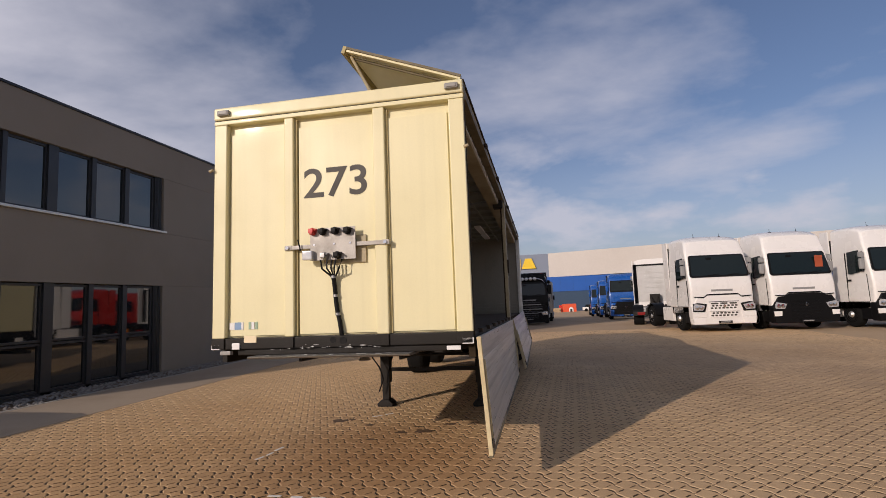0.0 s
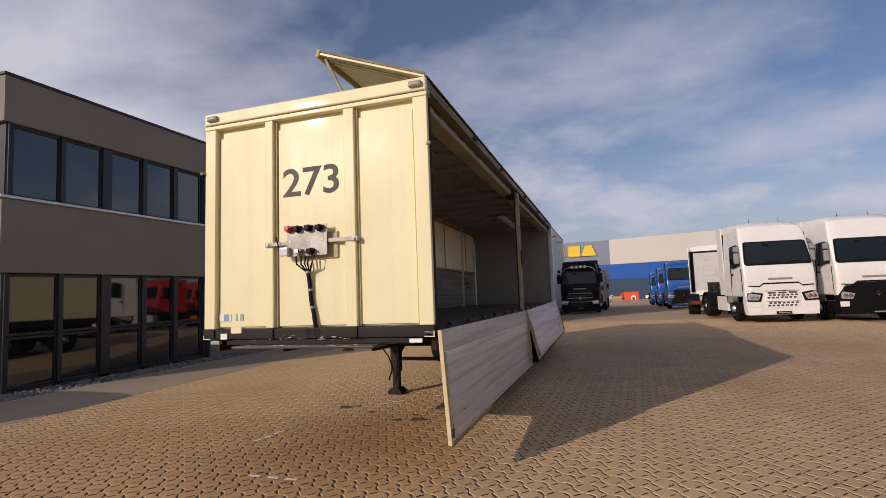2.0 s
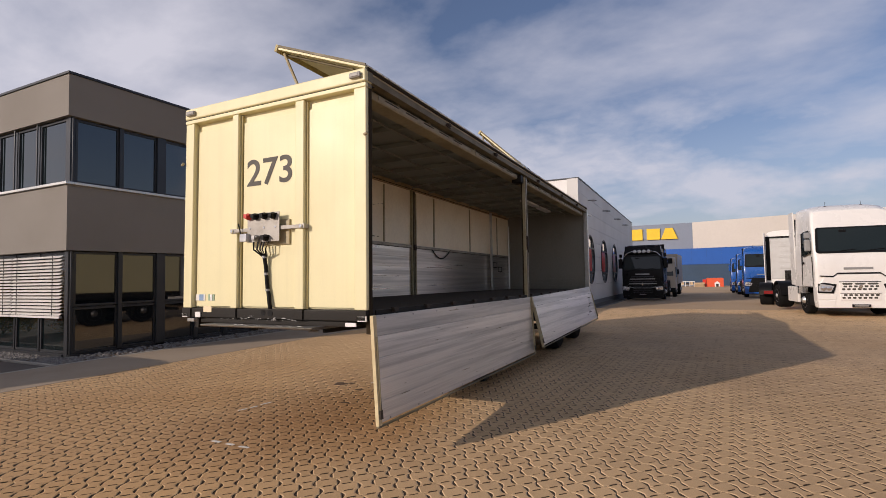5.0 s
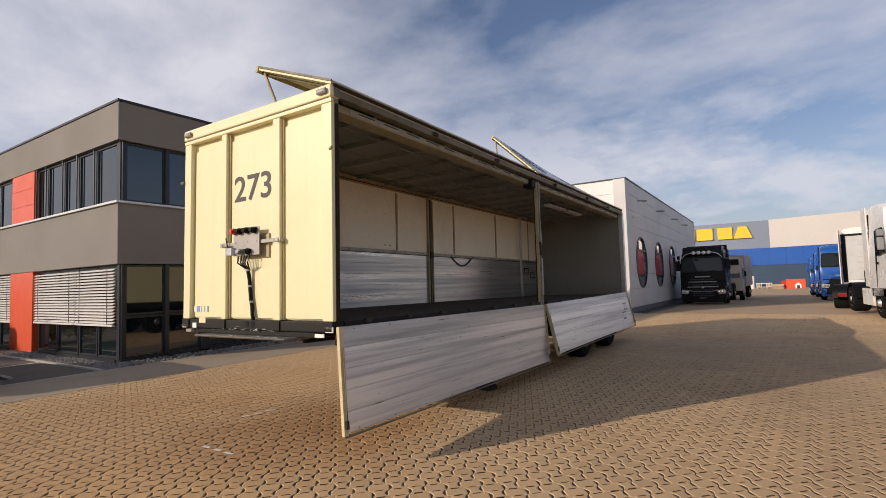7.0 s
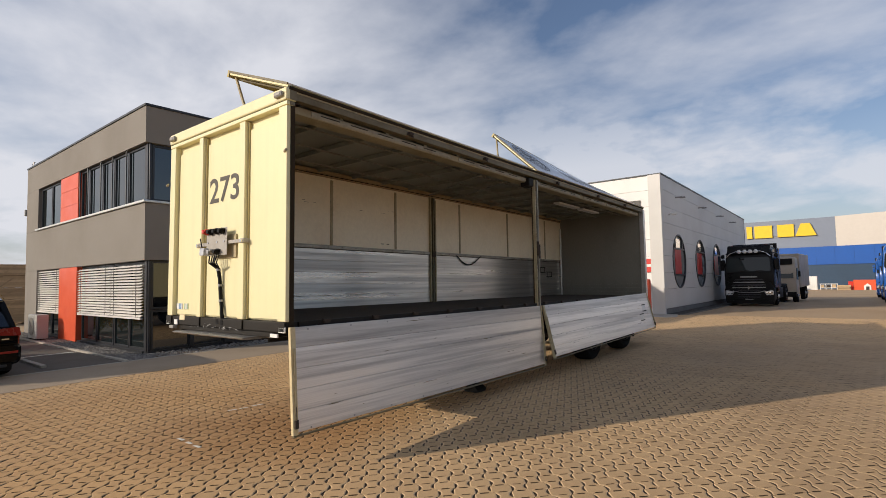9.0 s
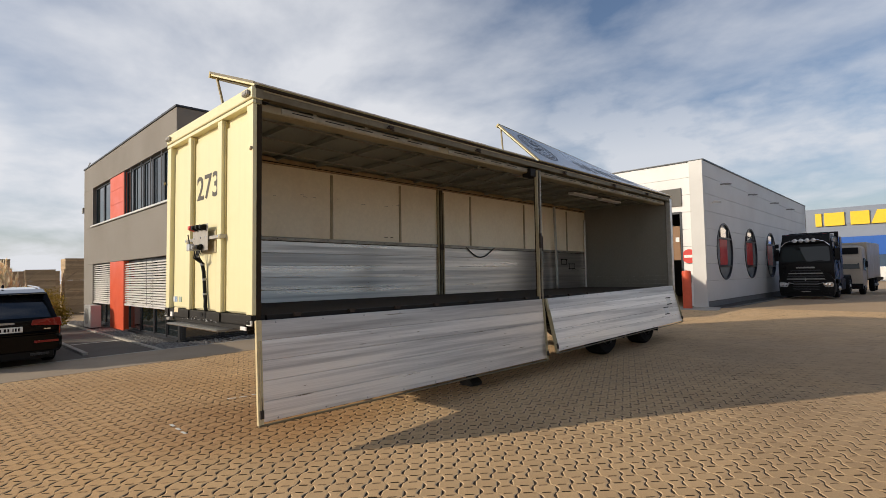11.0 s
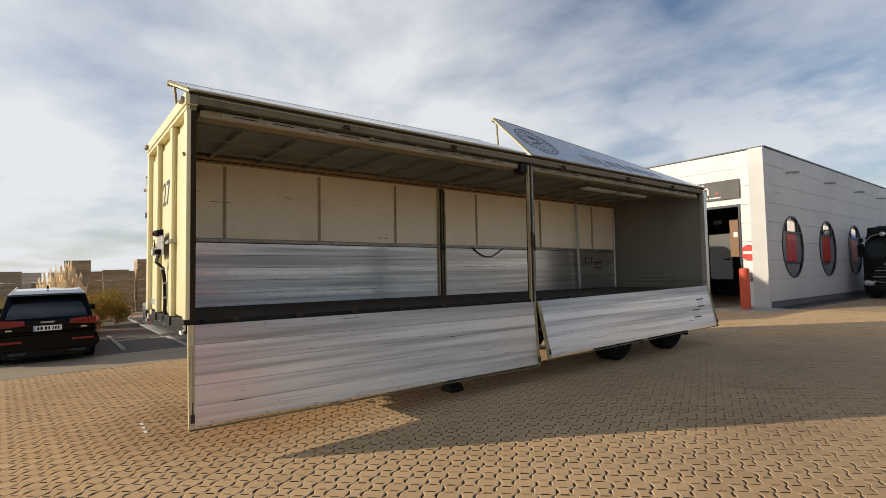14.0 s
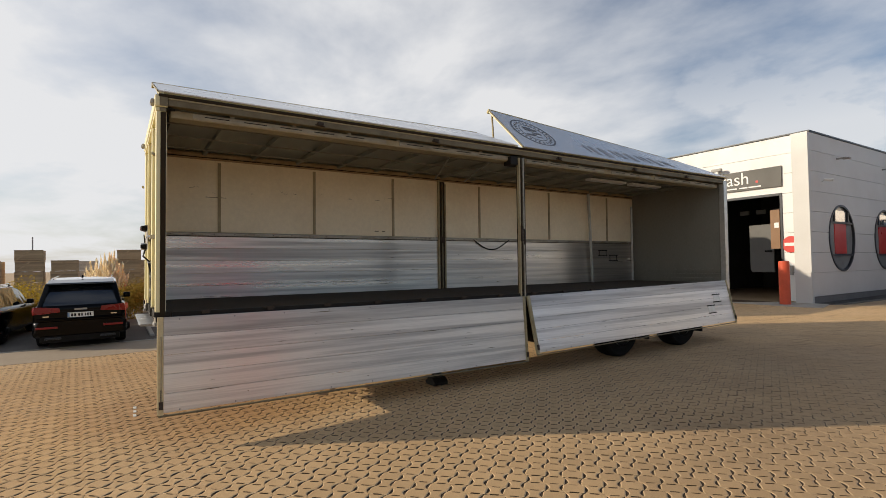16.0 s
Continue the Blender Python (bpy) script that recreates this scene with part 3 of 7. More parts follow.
# dark oil drips under the front of the trailer
orng = random.Random(17)
OIL = surface("old_oil_stain", (0.13, 0.078, 0.042), 0.75, grain=0.3, grain_scale=50, stain=0.5, stain_scale=12)
for x, y, r in ((-2.37, 2.65, 0.11), (-1.0, 2.13, 0.10), (-1.27, 2.05, 0.07), (-1.83, 2.42, 0.06), (-1.12, 2.34, 0.05), (-2.2, 2.75, 0.05), (-1.55, 1.72, 0.05), (-0.72, 2.5, 0.07)):
    pts = []
    for k in range(14):
        rr = r * orng.uniform(0.55, 1.15)
        pts.append((x + rr * 1.25 * math.cos(k * math.tau / 14), y + rr * math.sin(k * math.tau / 14)))
    thing("oil_stain", "small dark oil stain on the tan pavers", "stain", Shape().prism(pts, "z", 0.0004, 0.0022), OIL, group="oil stains under the trailer", kind="structure")
mh = Shape().lathe([(-0.03, 0.40), (0.004, 0.40), (0.004, 0.33), (-0.004, 0.32), (-0.004, 0.0)], (1.0, 15.2, -0.062), "z", 32)
thing("manhole_cover", "round iron manhole cover set in the pavers", "manhole", mh, surface("worn_iron_cover", (0.30, 0.22, 0.14), 0.7, 0.2, grain=0.2, grain_scale=60, stain=0.3, bump=0.003, bump_scale=60), kind="structure")

# ---- office building ----
office = thing("office_building", "two-storey grey rendered office with dark ribbon windows and orange panels", "building")
X0, X1, Y0, Y1 = -21.4, -9.97, 2.58, 13.6
part("parapet", Shape().box(X0, X1, Y0, Y1, 5.53, 6.50), RENDER_GREY, office, bevel=0.01)
part("coping", Shape().box(X0 - 0.03, X1 + 0.03, Y0 - 0.03, Y1 + 0.03, 6.502, 6.56), FRAME_DARK, office, "dark metal coping", 0.008)
sp = Shape().box(X0, X1, Y0, Y1, 2.42, 3.93)
part("spandrel", sp, RENDER_GREY, office, bevel=0.01)
part("pier", Shape().box(X0, -19.8, Y0, Y1, -0.1, 2.418), RENDER_GREY, office, bevel=0.005)
part("pier", Shape().box(X0, -19.8, Y0, Y1, 3.932, 5.528), RENDER_GREY, office, bevel=0.005)
part("wall", Shape().box(X1 - 0.4, X1, 8.25, Y1, -0.1, 2.418), RENDER_GREY, office, bevel=0.005)
part("wall", Shape().box(X1 - 0.4, X1, 8.25, Y1, 3.932, 5.528), RENDER_GREY, office, bevel=0.005)
part("plinth", Shape().box(X1 - 0.24, X1 - 0.05, Y0 + 0.1, 8.25, -0.1, 0.055).box(-19.8, X1 - 0.24, Y0 + 0.06, Y0 + 0.3, -0.1, 0.055), FRAME_DARK, office, "dark metal sill plinth")
part("core", Shape().box(X0 + 0.3, X1 - 0.5, Y0 + 0.5, Y1 - 0.1, -0.1, 5.52), DARK_IN, office, "rooms behind the glass, painted dark as unlit")
for z0, z1 in ((3.93, 3.99),):
    part("window_sill", Shape().box(-19.95, X1 + 0.06, Y0 - 0.06, Y0 + 0.12, z0 + 0.002, z1).box(X1 - 0.1, X1 + 0.06, Y0 + 0.12, 8.33, z0 + 0.002, z1), SILL, office, "pale metal window sill", 0.006)


def window_unit(a, b, z0, z1, face, depth=0.10, pane=GLASS):
    """One framed window in the east ('x') or south ('y') face, from a to b."""
    f = 0.055
    fr, pn = Shape(), Shape()
    def bx(s, p0, p1, d0, d1, q0, q1):
        if face == "x":
            s.box(X1 - d1, X1 - d0, p0, p1, q0, q1)
        else:
            s.box(p0, p1, Y0 + d0, Y0 + d1, q0, q1)
    bx(fr, a, a + f, depth, depth + 0.08, z0, z1); bx(fr, b - f, b, depth, depth + 0.08, z0, z1)
    bx(fr, a + f, b - f, depth, depth + 0.08, z0, z0 + f); bx(fr, a + f, b - f, depth, depth + 0.08, z1 - f, z1)
    bx(pn, a + f, b - f, depth + 0.03, depth + 0.045, z0 + f, z1 - f)
    w = part("window", fr, FRAME_DARK, office, bevel=0.004)
    part("pane", pn, pane, w)
    return w


for a, b in ((2.79, 3.80), (3.86, 4.79), (5.0, 5.91), (6.02, 6.93), (7.03, 7.96)):
    window_unit(a, b, 4.0, 5.51, "x")
    window_unit(a, b, 1.13, 2.40, "x", pane=GLASS_LOW)
    window_unit(a, b, 0.06, 1.11, "x", pane=GLASS_LOW)
for z0, z1 in ((3.995, 5.528), (0.0, 2.418)):
    part("corner_post", Shape().box(X1 - 0.22, X1 - 0.09, Y0 + 0.09, Y0 + 0.2, z0, z1), FRAME_DARK, office, bevel=0.004)
    part("end_frame", Shape().box(X1 - 0.18, X1 - 0.06, 7.97, 8.23, z0, z1), FRAME_DARK, office, bevel=0.004)
    for y, hm in ((3.83, 0.05), (4.895, 0.12), (5.965, 0.065), (6.98, 0.07)):
        part("mullion", Shape().box(X1 - 0.20, X1 - 0.05, y - hm, y + hm, z0, z1), FRAME_DARK, office)
    for k, y in enumerate((2.70, 8.05, 8.15)):
        part("blind_rail", Shape().tube([(X1 - 0.03, y, z0 + 0.01), (X1 - 0.03, y, z1 - 0.01)], 0.016), FRAME_DARK, office)
for a, b in ((-19.75, -18.45), (-18.4, -17.18), (-15.25, -14.5), (-14.46, -13.35), (-13.31, -12.42), (-12.38, -11.38), (-11.34, -10.2)):
    window_unit(a, b, 4.0, 5.51, "y")
for x in (-15.2, -14.48, -13.33, -12.40, -11.36):
    part("blind_rail", Shape().tube([(x, Y0 + 0.04, 4.0), (x, Y0 + 0.04, 5.52)], 0.018), FRAME_DARK, office)
for z0, z1 in ((3.992, 5.526), (0.0, 2.416)):
    for k in range(3 if z0 > 1 else 1):
        h = (z1 - z0) / (3 if z0 > 1 else 1)
        part("orange_panel", Shape().box(-17.13, -15.32, Y0 + 0.02, Y0 + 0.3, z0 + k * h + 0.004, z0 + (k + 1) * h - 0.004), ORANGE_PANEL, office, "orange-red facade panel", 0.004)
for a, b in ((-19.8, -18.5), (-18.45, -17.18), (-15.25, -13.9), (-13.85, -12.5), (-12.45, -11.38), (-11.33, -10.22)):
    window_unit(a, b, 0.06, 2.40, "y", 0.16)
for a, b, zb in ((-19.8, -17.18, 0.90), (-15.25, -12.5, 0.92), (-12.45, -10.28, 0.92)):
    bl = part("blind", Shape().box(a, b, Y0 + 0.03, Y0 + 0.09, zb - 0.05, zb), SLAT, office, "lowered silver outside blind", 0.006)
    n_sl = int((2.40 - zb) / 0.078)
    for k in range(n_sl):
        z = zb + 0.04 + k * 0.078
        part("slat", Shape().prism([(Y0 + 0.02, z - 0.026), (Y0 + 0.045, z - 0.02), (Y0 + 0.10, z + 0.022), (Y0 + 0.098, z + 0.026), (Y0 + 0.043, z - 0.014), (Y0 + 0.018, z - 0.022)], "x", a, b), SLAT, bl)
    for x in (a + 0.3, b - 0.3):
        part("cord", Shape().box(x - 0.012, x + 0.012, Y0 + 0.028, Y0 + 0.034, zb, 2.40), BLACK_PLASTIC, bl)
part("wall_lamp", Shape().box(X0 - 0.12, X0, Y0 - 0.06, Y0 + 0.06, 4.65, 4.90), GREY_PLASTIC, office, bevel=0.02)
part("antenna", Shape().tube([(X0 - 0.1, Y0 + 0.2, 6.45), (X0 - 0.1, Y0 + 0.2, 6.9)], 0.02).tube([(X0 - 0.35, Y0 + 0.2, 6.81), (X0 + 0.1, Y0 + 0.2, 6.85)], 0.015), STEEL, office)

ac = thing("heat_pump", "pale outdoor heat pump unit on the gravel", "heat pump", Shape().box(-17.95, -16.9, 1.95, 2.28, 0.06, 0.86), surface("light_grey_case", (0.5, 0.5, 0.48), 0.5, grain=0.04, stain=0.2), 0.03)
part("fan_grille", Shape().lathe([(0, 0.30), (-0.012, 0.30), (-0.012, 0.27), (-0.003, 0.26), (-0.003, 0.05), (-0.014, 0.04), (-0.014, 0)], (-17.48, 1.947, 0.46), "y", 28), GREY_PLASTIC, ac, "round grey fan grille")
part("foot", Shape().box(-17.85, -17.75, 1.97, 2.26, -0.03, 0.058).box(-17.1, -17.0, 1.97, 2.26, -0.03, 0.058), BLACK_PLASTIC, ac)

# ---- wash hall ----
hall = thing("wash_hall", "pale metal-clad wash hall with oval windows and an open gate", "building", m=Matrix.Translation((0, 20.9, 0)) @ pose(0, 0, 0, -0.7, 0, 0) @ Matrix.Translation((0, -20.9, 0)))
WX, WY, WE, WL = -2.17, 21.06, 44.5, -16.5
GL, GR_, GT = -7.4, -3.12, 4.13
part("plinth", Shape().box(WX - 0.3, WX - 0.02, WY + 0.05, WE, -1.0, 0.19), PLINTH, hall, "dark grey plinth")
ZS = [0.20] + [0.32 + 0.755 * k for k in range(1, 9)]
OV = [23.66, 28.22, 32.75]
OW, OH, OZ = 1.20, 1.29, 2.39


def clad(z0, z1):
    """One course of cladding on the long side, cut round the oval windows."""
    cuts = []
    for c in OV:
        cuts.append(c)
    out = []
    y = WY
    for c in cuts:
        rows = 8
        zs = [z0 + (z1 - z0) * i / rows for i in range(rows + 1)]
        half = [OW * math.sqrt(max(0.0, 1 - ((z - OZ) / OH) ** 2)) for z in zs]
        if max(half) <= 0:
            continue
        for sgn, yy in ((-1, y), (1, c + OW + 0.35)):
            pts = [(yy, z) for z in zs] + [(c + sgn * h, z) for z, h in reversed(list(zip(zs, half)))]
            out.append(Shape().prism(pts, "x", WX - 0.12, WX))
        y = c + OW + 0.35
    out.append(Shape().box(WX - 0.12, WX, y, WE, z0, z1))
    return out


for k in range(8):
    z0, z1 = ZS[k], min(ZS[k + 1], 6.27)
    for sh in clad(z0 + 0.006, z1 - 0.006):
        part("cladding_panel", sh, PANEL_WHITE, hall)
part("backing", Shape().box(WX - 0.45, WX - 0.14, OV[2] + 1.6, WE, 0.3, 6.23).box(WX - 0.45, WX - 0.14, WY + 0.2, OV[2] + 1.6, OZ + OH + 0.02, 6.23).box(WX - 0.45, WX - 0.14, WY + 0.2, OV[2] + 1.6, 0.3, OZ - OH - 0.02), PLINTH, hall)
part("roof", Shape().box(WL, WX + 0.03, WY - 0.05, WE + 0.03, 6.275, 6.34), FRAME_DARK, hall, "dark roof edge trim", 0.01)
part("corner_pier", Shape().box(WX - 0.54, WX + 0.004, WY - 0.16, WY - 0.002, -0.05, 6.273), PANEL_WHITE, hall, bevel=0.01)
for k in range(8):
    z0, z1 = ZS[k] if k else 0.0, min(ZS[k + 1], 6.27)
    if z1 <= GT:
        part("cladding_panel", Shape().box(GR_, WX - 0.544, WY - 0.02, WY + 0.1, z0 + 0.006, z1 - 0.006), WHITE_PAINT, hall)
        part("cladding_panel", Shape().box(WL, GL, WY - 0.02, WY + 0.1, z0 + 0.006, z1 - 0.006), WHITE_PAINT, hall)
    elif z0 < GT:
        part("cladding_panel", Shape().box(GR_, WX - 0.544, WY - 0.02, WY + 0.1, z0 + 0.006, z1 - 0.006), WHITE_PAINT, hall)
        part("cladding_panel", Shape().box(WL, GL, WY - 0.02, WY + 0.1, z0 + 0.006, z1 - 0.006), WHITE_PAINT, hall)
        part("cladding_panel", Shape().box(GL, GR_, WY - 0.02, WY + 0.1, GT, z1 - 0.006), WHITE_PAINT, hall)
    else:
        part("cladding_panel", Shape().box(WL, WX - 0.544, WY - 0.02, WY + 0.1, z0 + 0.006, z1 - 0.006), WHITE_PAINT, hall)
part("gate_frame", Shape().box(GL, GL + 0.08, WY - 0.05, WY + 0.14, 0, GT).box(GR_ - 0.08, GR_, WY - 0.05, WY + 0.14, 0, GT).box(GL + 0.08, GR_ - 0.08, WY - 0.05, WY + 0.14, GT - 0.1, GT), FRAME_DARK, hall, "dark gate frame", 0.006)
part("inner_wall", Shape().box(WL, WX - 0.5, 33, 33.2, -0.4, 6.23).box(-9.7, -9.5, WY + 0.2, 33, -0.4, 6.23).box(WL, WL + 0.2, WY + 0.2, WE, -0.6, 6.23).box(WL, WX, WE - 0.2, WE, -0.8, 6.23), DARK_IN, hall, "inside walls painted dark as an unlit room")
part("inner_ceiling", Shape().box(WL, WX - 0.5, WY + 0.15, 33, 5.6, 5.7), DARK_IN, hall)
part("inner_door", Shape().prism([(-5.02, 1.17), (-4.94, 1.06), (-4.08, 1.06), (-4.08, 3.06), (-5.02, 3.04)], "y", 22.4, 22.48), surface("dull_grey_door", (0.13, 0.127, 0.118), 0.6, grain=0.04, stain=0.2), hall, "grey inner door panel", 0.02)
part("door_handle", Shape().box(-4.40, -4.14, 22.33, 22.398, 1.90, 1.97), BLACK_PLASTIC, hall, bevel=0.01)
for k in range(5):
    part("strip_lamp", Shape().box(-6.9 + k * 0.75, -6.5 + k * 0.75, 25.4, 25.5, 3.75, 3.95), GREY_TRUCK, hall, bevel=0.01)
part("banner", Shape().box(GR_ - 0.42, GR_ - 0.09, WY - 0.075, WY - 0.055, 2.0, 3.5), surface("tan_orange_banner", (0.25, 0.135, 0.065), 0.6, grain=0.05), hall, "faded orange-brown banner beside the gate", 0.004)
part("banner_mark", Shape().box(GR_ - 0.28, GR_ - 0.12, WY - 0.082, WY - 0.077, 2.8, 3.0), WHITE_STICKER, hall)
sgn = part("sign", Shape().box(-7.1, GR_ + 0.02, WY - 0.08, WY - 0.024, 4.38, 5.17), SIGN_GREY, hall, "dark grey sign board with white lettering", 0.006)
words("wash", 0.70, pose(-4.97, WY - 0.086, 4.84, 90, 0, 0), WHITE_STICKER, sgn, "white lettering")
part("sign_dot", Shape().lathe([(0, 0.05), (-0.006, 0.05)], (-3.98, WY - 0.081, 4.68), "y", 14), RED_PLASTIC, sgn, "red dot")
for a, b in ((-5.6, -5.3), (-5.22, -4.76), (-4.66, -4.34), (-4.3, -3.83)):
    part("small_line", Shape().box(a, b, WY - 0.086, WY - 0.081, 4.465, 4.515), WHITE_STICKER, sgn)
ne = part("no_entry_sign", Shape().lathe([(0, 0.31), (-0.012, 0.31)], (-2.86, WY - 0.035, 2.15), "y", 32), RED_PLASTIC, hall, "round red no-entry sign")
part("white_bar", Shape().box(-3.08, -2.64, WY - 0.054, WY - 0.049, 2.09, 2.21), WHITE_STICKER, ne)
part("meter_box", Shape().box(-2.93, -2.81, WY - 0.12, WY - 0.022, 1.0, 1.35), GREY_PLASTIC, hall, bevel=0.01)
# pale grey paints the bright sky reflection into the oval panes
PALE_PANE = surface("pale_reflection_pane", (0.27, 0.285, 0.29), 0.12, grain=0.04, stain=0.4, stain_scale=2, coat=0.5)
MIRROR_FILM = surface("mirroring_window_film", (0.93, 0.93, 0.93), 0.10, 0.9, grain=0.03, stain=0.15, stain_scale=3, rough_var=0.04)
RED_SHEET = surface("red_window_sheet", (0.55, 0.035, 0.028), 0.35, grain=0.05, coat=0.4)
for c in OV:
    rim, inner = [], []
    for i in range(40):
        t = i * math.tau / 40
        rim.append((c + OW * math.cos(t), OZ + OH * math.sin(t)))
    wnd = part("oval_window", Shape().add([(WX + dx, c + (y - c) * k, OZ + (z - OZ) * k) for dx, k in ((0.03, 1.015), (0.03, 0.96), (-0.1, 0.96), (-0.1, 1.015)) for y, z in rim],
               [(r * 40 + i, ((r + 1) % 4) * 40 + i, ((r + 1) % 4) * 40 + (i + 1) % 40, r * 40 + (i + 1) % 40) for r in range(4) for i in range(40)]), FRAME_DARK, hall, "oval window with a dark frame")
    part("pane", Shape().prism([(c + (y - c) * 0.965, OZ + (z - OZ) * 0.965) for y, z in rim], "x", WX - 0.06, WX - 0.05), PALE_PANE, wnd, "pane with a bright reflection painted in as pale grey")
    part("red_sheet", Shape().box(WX - 0.047, WX - 0.03, c - 0.58, c + 0.5, OZ - 0.62, OZ + 0.55), RED_SHEET, wnd, "red sheet behind the glass")
    part("crossbar", Shape().box(WX - 0.045, WX + 0.02, c - 1.1, c + 1.1, OZ + 0.56, OZ + 0.63), FRAME_DARK, wnd)
    part("crossbar", Shape().box(WX - 0.045, WX + 0.02, c - 0.95, c + 0.95, OZ - 0.70, OZ - 0.63), FRAME_DARK, wnd)
    for dy in (-0.66, 0.6):
        part("upper_frame", Shape().box(WX - 0.045, WX + 0.02, c + dy, c + dy + 0.06, OZ + 0.63, OZ + 1.08), FRAME_DARK, wnd)
    part("white_sheet", Shape().box(WX - 0.047, WX - 0.035, c - 0.5, c + 0.5, OZ + 0.65, OZ + 1.08), MIRROR_FILM, wnd, "bright mirroring upper pane")
for y in (23.4, 28.2, 33.15, 37.7):
    part("wall_lamp", Shape().box(WX, WX + 0.32, y - 0.03, y + 0.03, 5.46, 5.52).box(WX + 0.2, WX + 0.45, y - 0.10, y + 0.10, 5.44, 5.49), GREY_PLASTIC, hall, "small grey wall lamp on an arm", 0.008)
part("security_camera", Shape().tube([(WX, 22.0, 4.50), (WX + 0.12, 22.0, 4.55)], 0.025).tube([(WX + 0.10, 21.95, 4.56), (WX + 0.36, 22.05, 4.52)], 0.05, 10), WHITE_PAINT, hall)
part("floodlight", Shape().box(-5.65, -5.25, WY - 0.35, WY - 0.2, 5.28, 5.4).box(-5.5, -5.4, WY - 0.2, WY - 0.02, 5.3, 5.36), GREY_PLASTIC, hall, bevel=0.01)
edge = [(21.02, -1.55), (24.0, -1.42), (27.0, -1.3), (31.0, -1.3), (40.0, -1.3)]
st = Shape()
st.add([(x, y, base(y) + dz) for y, xe in edge for x, dz in ((WX - 0.02, 0.045), (xe - 0.1, 0.03))], [(2 * i, 2 * i + 1, 2 * i + 3, 2 * i + 2) for i in range(len(edge) - 1)])
thing("wall_strip", "dark gravel and soil strip along the wash hall wall", "ground", st, surface("dark_strip_soil", (0.045, 0.042, 0.038), 0.95, grain=0.4, grain_scale=30, stain=0.5, stain_scale=1.5, stain_to=(2.2, 2.0, 1.7), bump=0.02, bump_scale=25), kind="structure")
ke = Shape()
ke.add([(xe + dx, y, base(y) + dz) for y, xe in edge for dx, dz in ((-0.1, -0.1), (-0.1, 0.05), (-0.012, 0.05), (0.0, 0.038), (0.0, -0.1))], [(5 * i + k, 5 * i + k + 1, 5 * i + k + 6, 5 * i + k + 5) for i in range(len(edge) - 1) for k in range(4)])
thing("kerb_edge", "worn grey kerb along the dark strip by the wash hall", "kerb", ke, surface("worn_dark_kerb", (0.16, 0.145, 0.125), 0.9, grain=0.25, grain_scale=14, stain=0.6, stain_scale=1.4, stain_to=(0.5, 0.48, 0.45)), kind="structure")
thing("kerb_island", "low concrete kerb island beside the gate", "kerb", Shape().prism([(-4.5, 19.6), (-1.75, 19.4), (-1.4, 19.7), (-1.7, 21.0), (-3.1, 21.0)], "z", -0.22, -0.03), KERB, 0.02, kind="structure")
bo = thing("bollard", "orange-red steel bollard on the kerb by the wash hall", "bollard", Shape().lathe([(0, 0.175), (1.52, 0.175), (1.56, 0.155), (1.58, 0.0)], (-2.64, 19.9, -0.03), "z", 24), surface("orange_bollard_paint", (0.66, 0.10, 0.045), 0.45, grain=0.05, stain=0.3, stain_scale=4))
part("base_plate", Shape().lathe([(0, 0.2), (0.02, 0.2)], (-2.64, 19.9, -0.032), "z", 24), STEEL, bo)

# ---- store in the distance ----
store = thing("furniture_store", "large far store with blue, grey and pale cladding", "building")
SY, SB = 128.0, -2.7
part("grey_wall", Shape().box(-70, 2.7, SY, SY + 40, 6.62, 12.68), IK_GREY, store, "blue-grey upper wall", 0.05)
part("pale_wall", Shape().hexa([(2.7, SY, 6.62), (75, SY, 7.2), (75, SY + 40, 7.2), (2.7, SY + 40, 6.62), (2.7, SY, 12.72), (75, SY, 14.6), (75, SY + 40, 14.6), (2.7, SY + 40, 12.72)]), IK_PALE, store, "pale upper wall")
part("blue_band", Shape().box(-70, 75, SY - 0.2, SY + 40, 2.9, 6.62), IK_BLUE, store, "blue cladding band")
part("dark_band", Shape().box(-70, 75, SY - 0.1, SY + 40, SB, 2.9), IK_DARK, store, "dark lower wall")
for k in range(46):
    part("seam", Shape().box(-69 + k * 3.1, -68.985 + k * 3.1, SY - 0.24, SY - 0.2, 2.9, 6.62), IK_DARK, store)
logo = part("sign", Shape().box(-12.9, -1.1, SY - 0.12, SY - 0.02, 9.3, 11.2), IK_GREY, store)
for pts in ([(-13.0, 9.05), (-11.95, 9.05), (-11.95, 11.7), (-13.0, 11.7)], [(-11.5, 9.05), (-8.2, 9.05), (-8.2, 11.7), (-11.5, 11.7)],
            [(-7.25, 9.05), (-4.3, 9.05), (-4.3, 11.68), (-7.25, 11.68)], [(-4.1, 9.05), (-0.45, 9.05), (-1.5, 11.68), (-3.1, 11.68)]):
    part("yellow_block", Shape().prism(pts, "y", SY - 0.4, SY - 0.12), YELLOW, logo, "plain yellow sign block")

# ---- the trailer ----
# OLIVE is cream with shade mixed in, for rib shadows and flap rails
OLIVE = surface("olive_cream_shade", (0.46, 0.38, 0.17), 0.6, grain=0.08, stain=0.4, stain_scale=3)
# RAIL_DARK holds grime and the shade under the flap in one colour
RAIL_DARK = surface("grimy_shaded_rail_paint", (0.17, 0.14, 0.08), 0.6, grain=0.15, grain_scale=25, stain=0.7, stain_scale=2.6, stain_to=(0.4, 0.36, 0.3))
PITCH = -0.83
trailer = thing("box_trailer", "cream semi-trailer with its side opened and aluminium dropsides hanging down", "trailer", m=pose(0, 0, 0, PITCH, 0, 0))
W, L, FLOOR = 2.55, 11.1, 1.385
T = trailer
part("front_wall", Shape().box(-W + 0.06, -0.06, 0.072, 0.09, FLOOR, 3.56), CREAM, T, bevel=0.004)
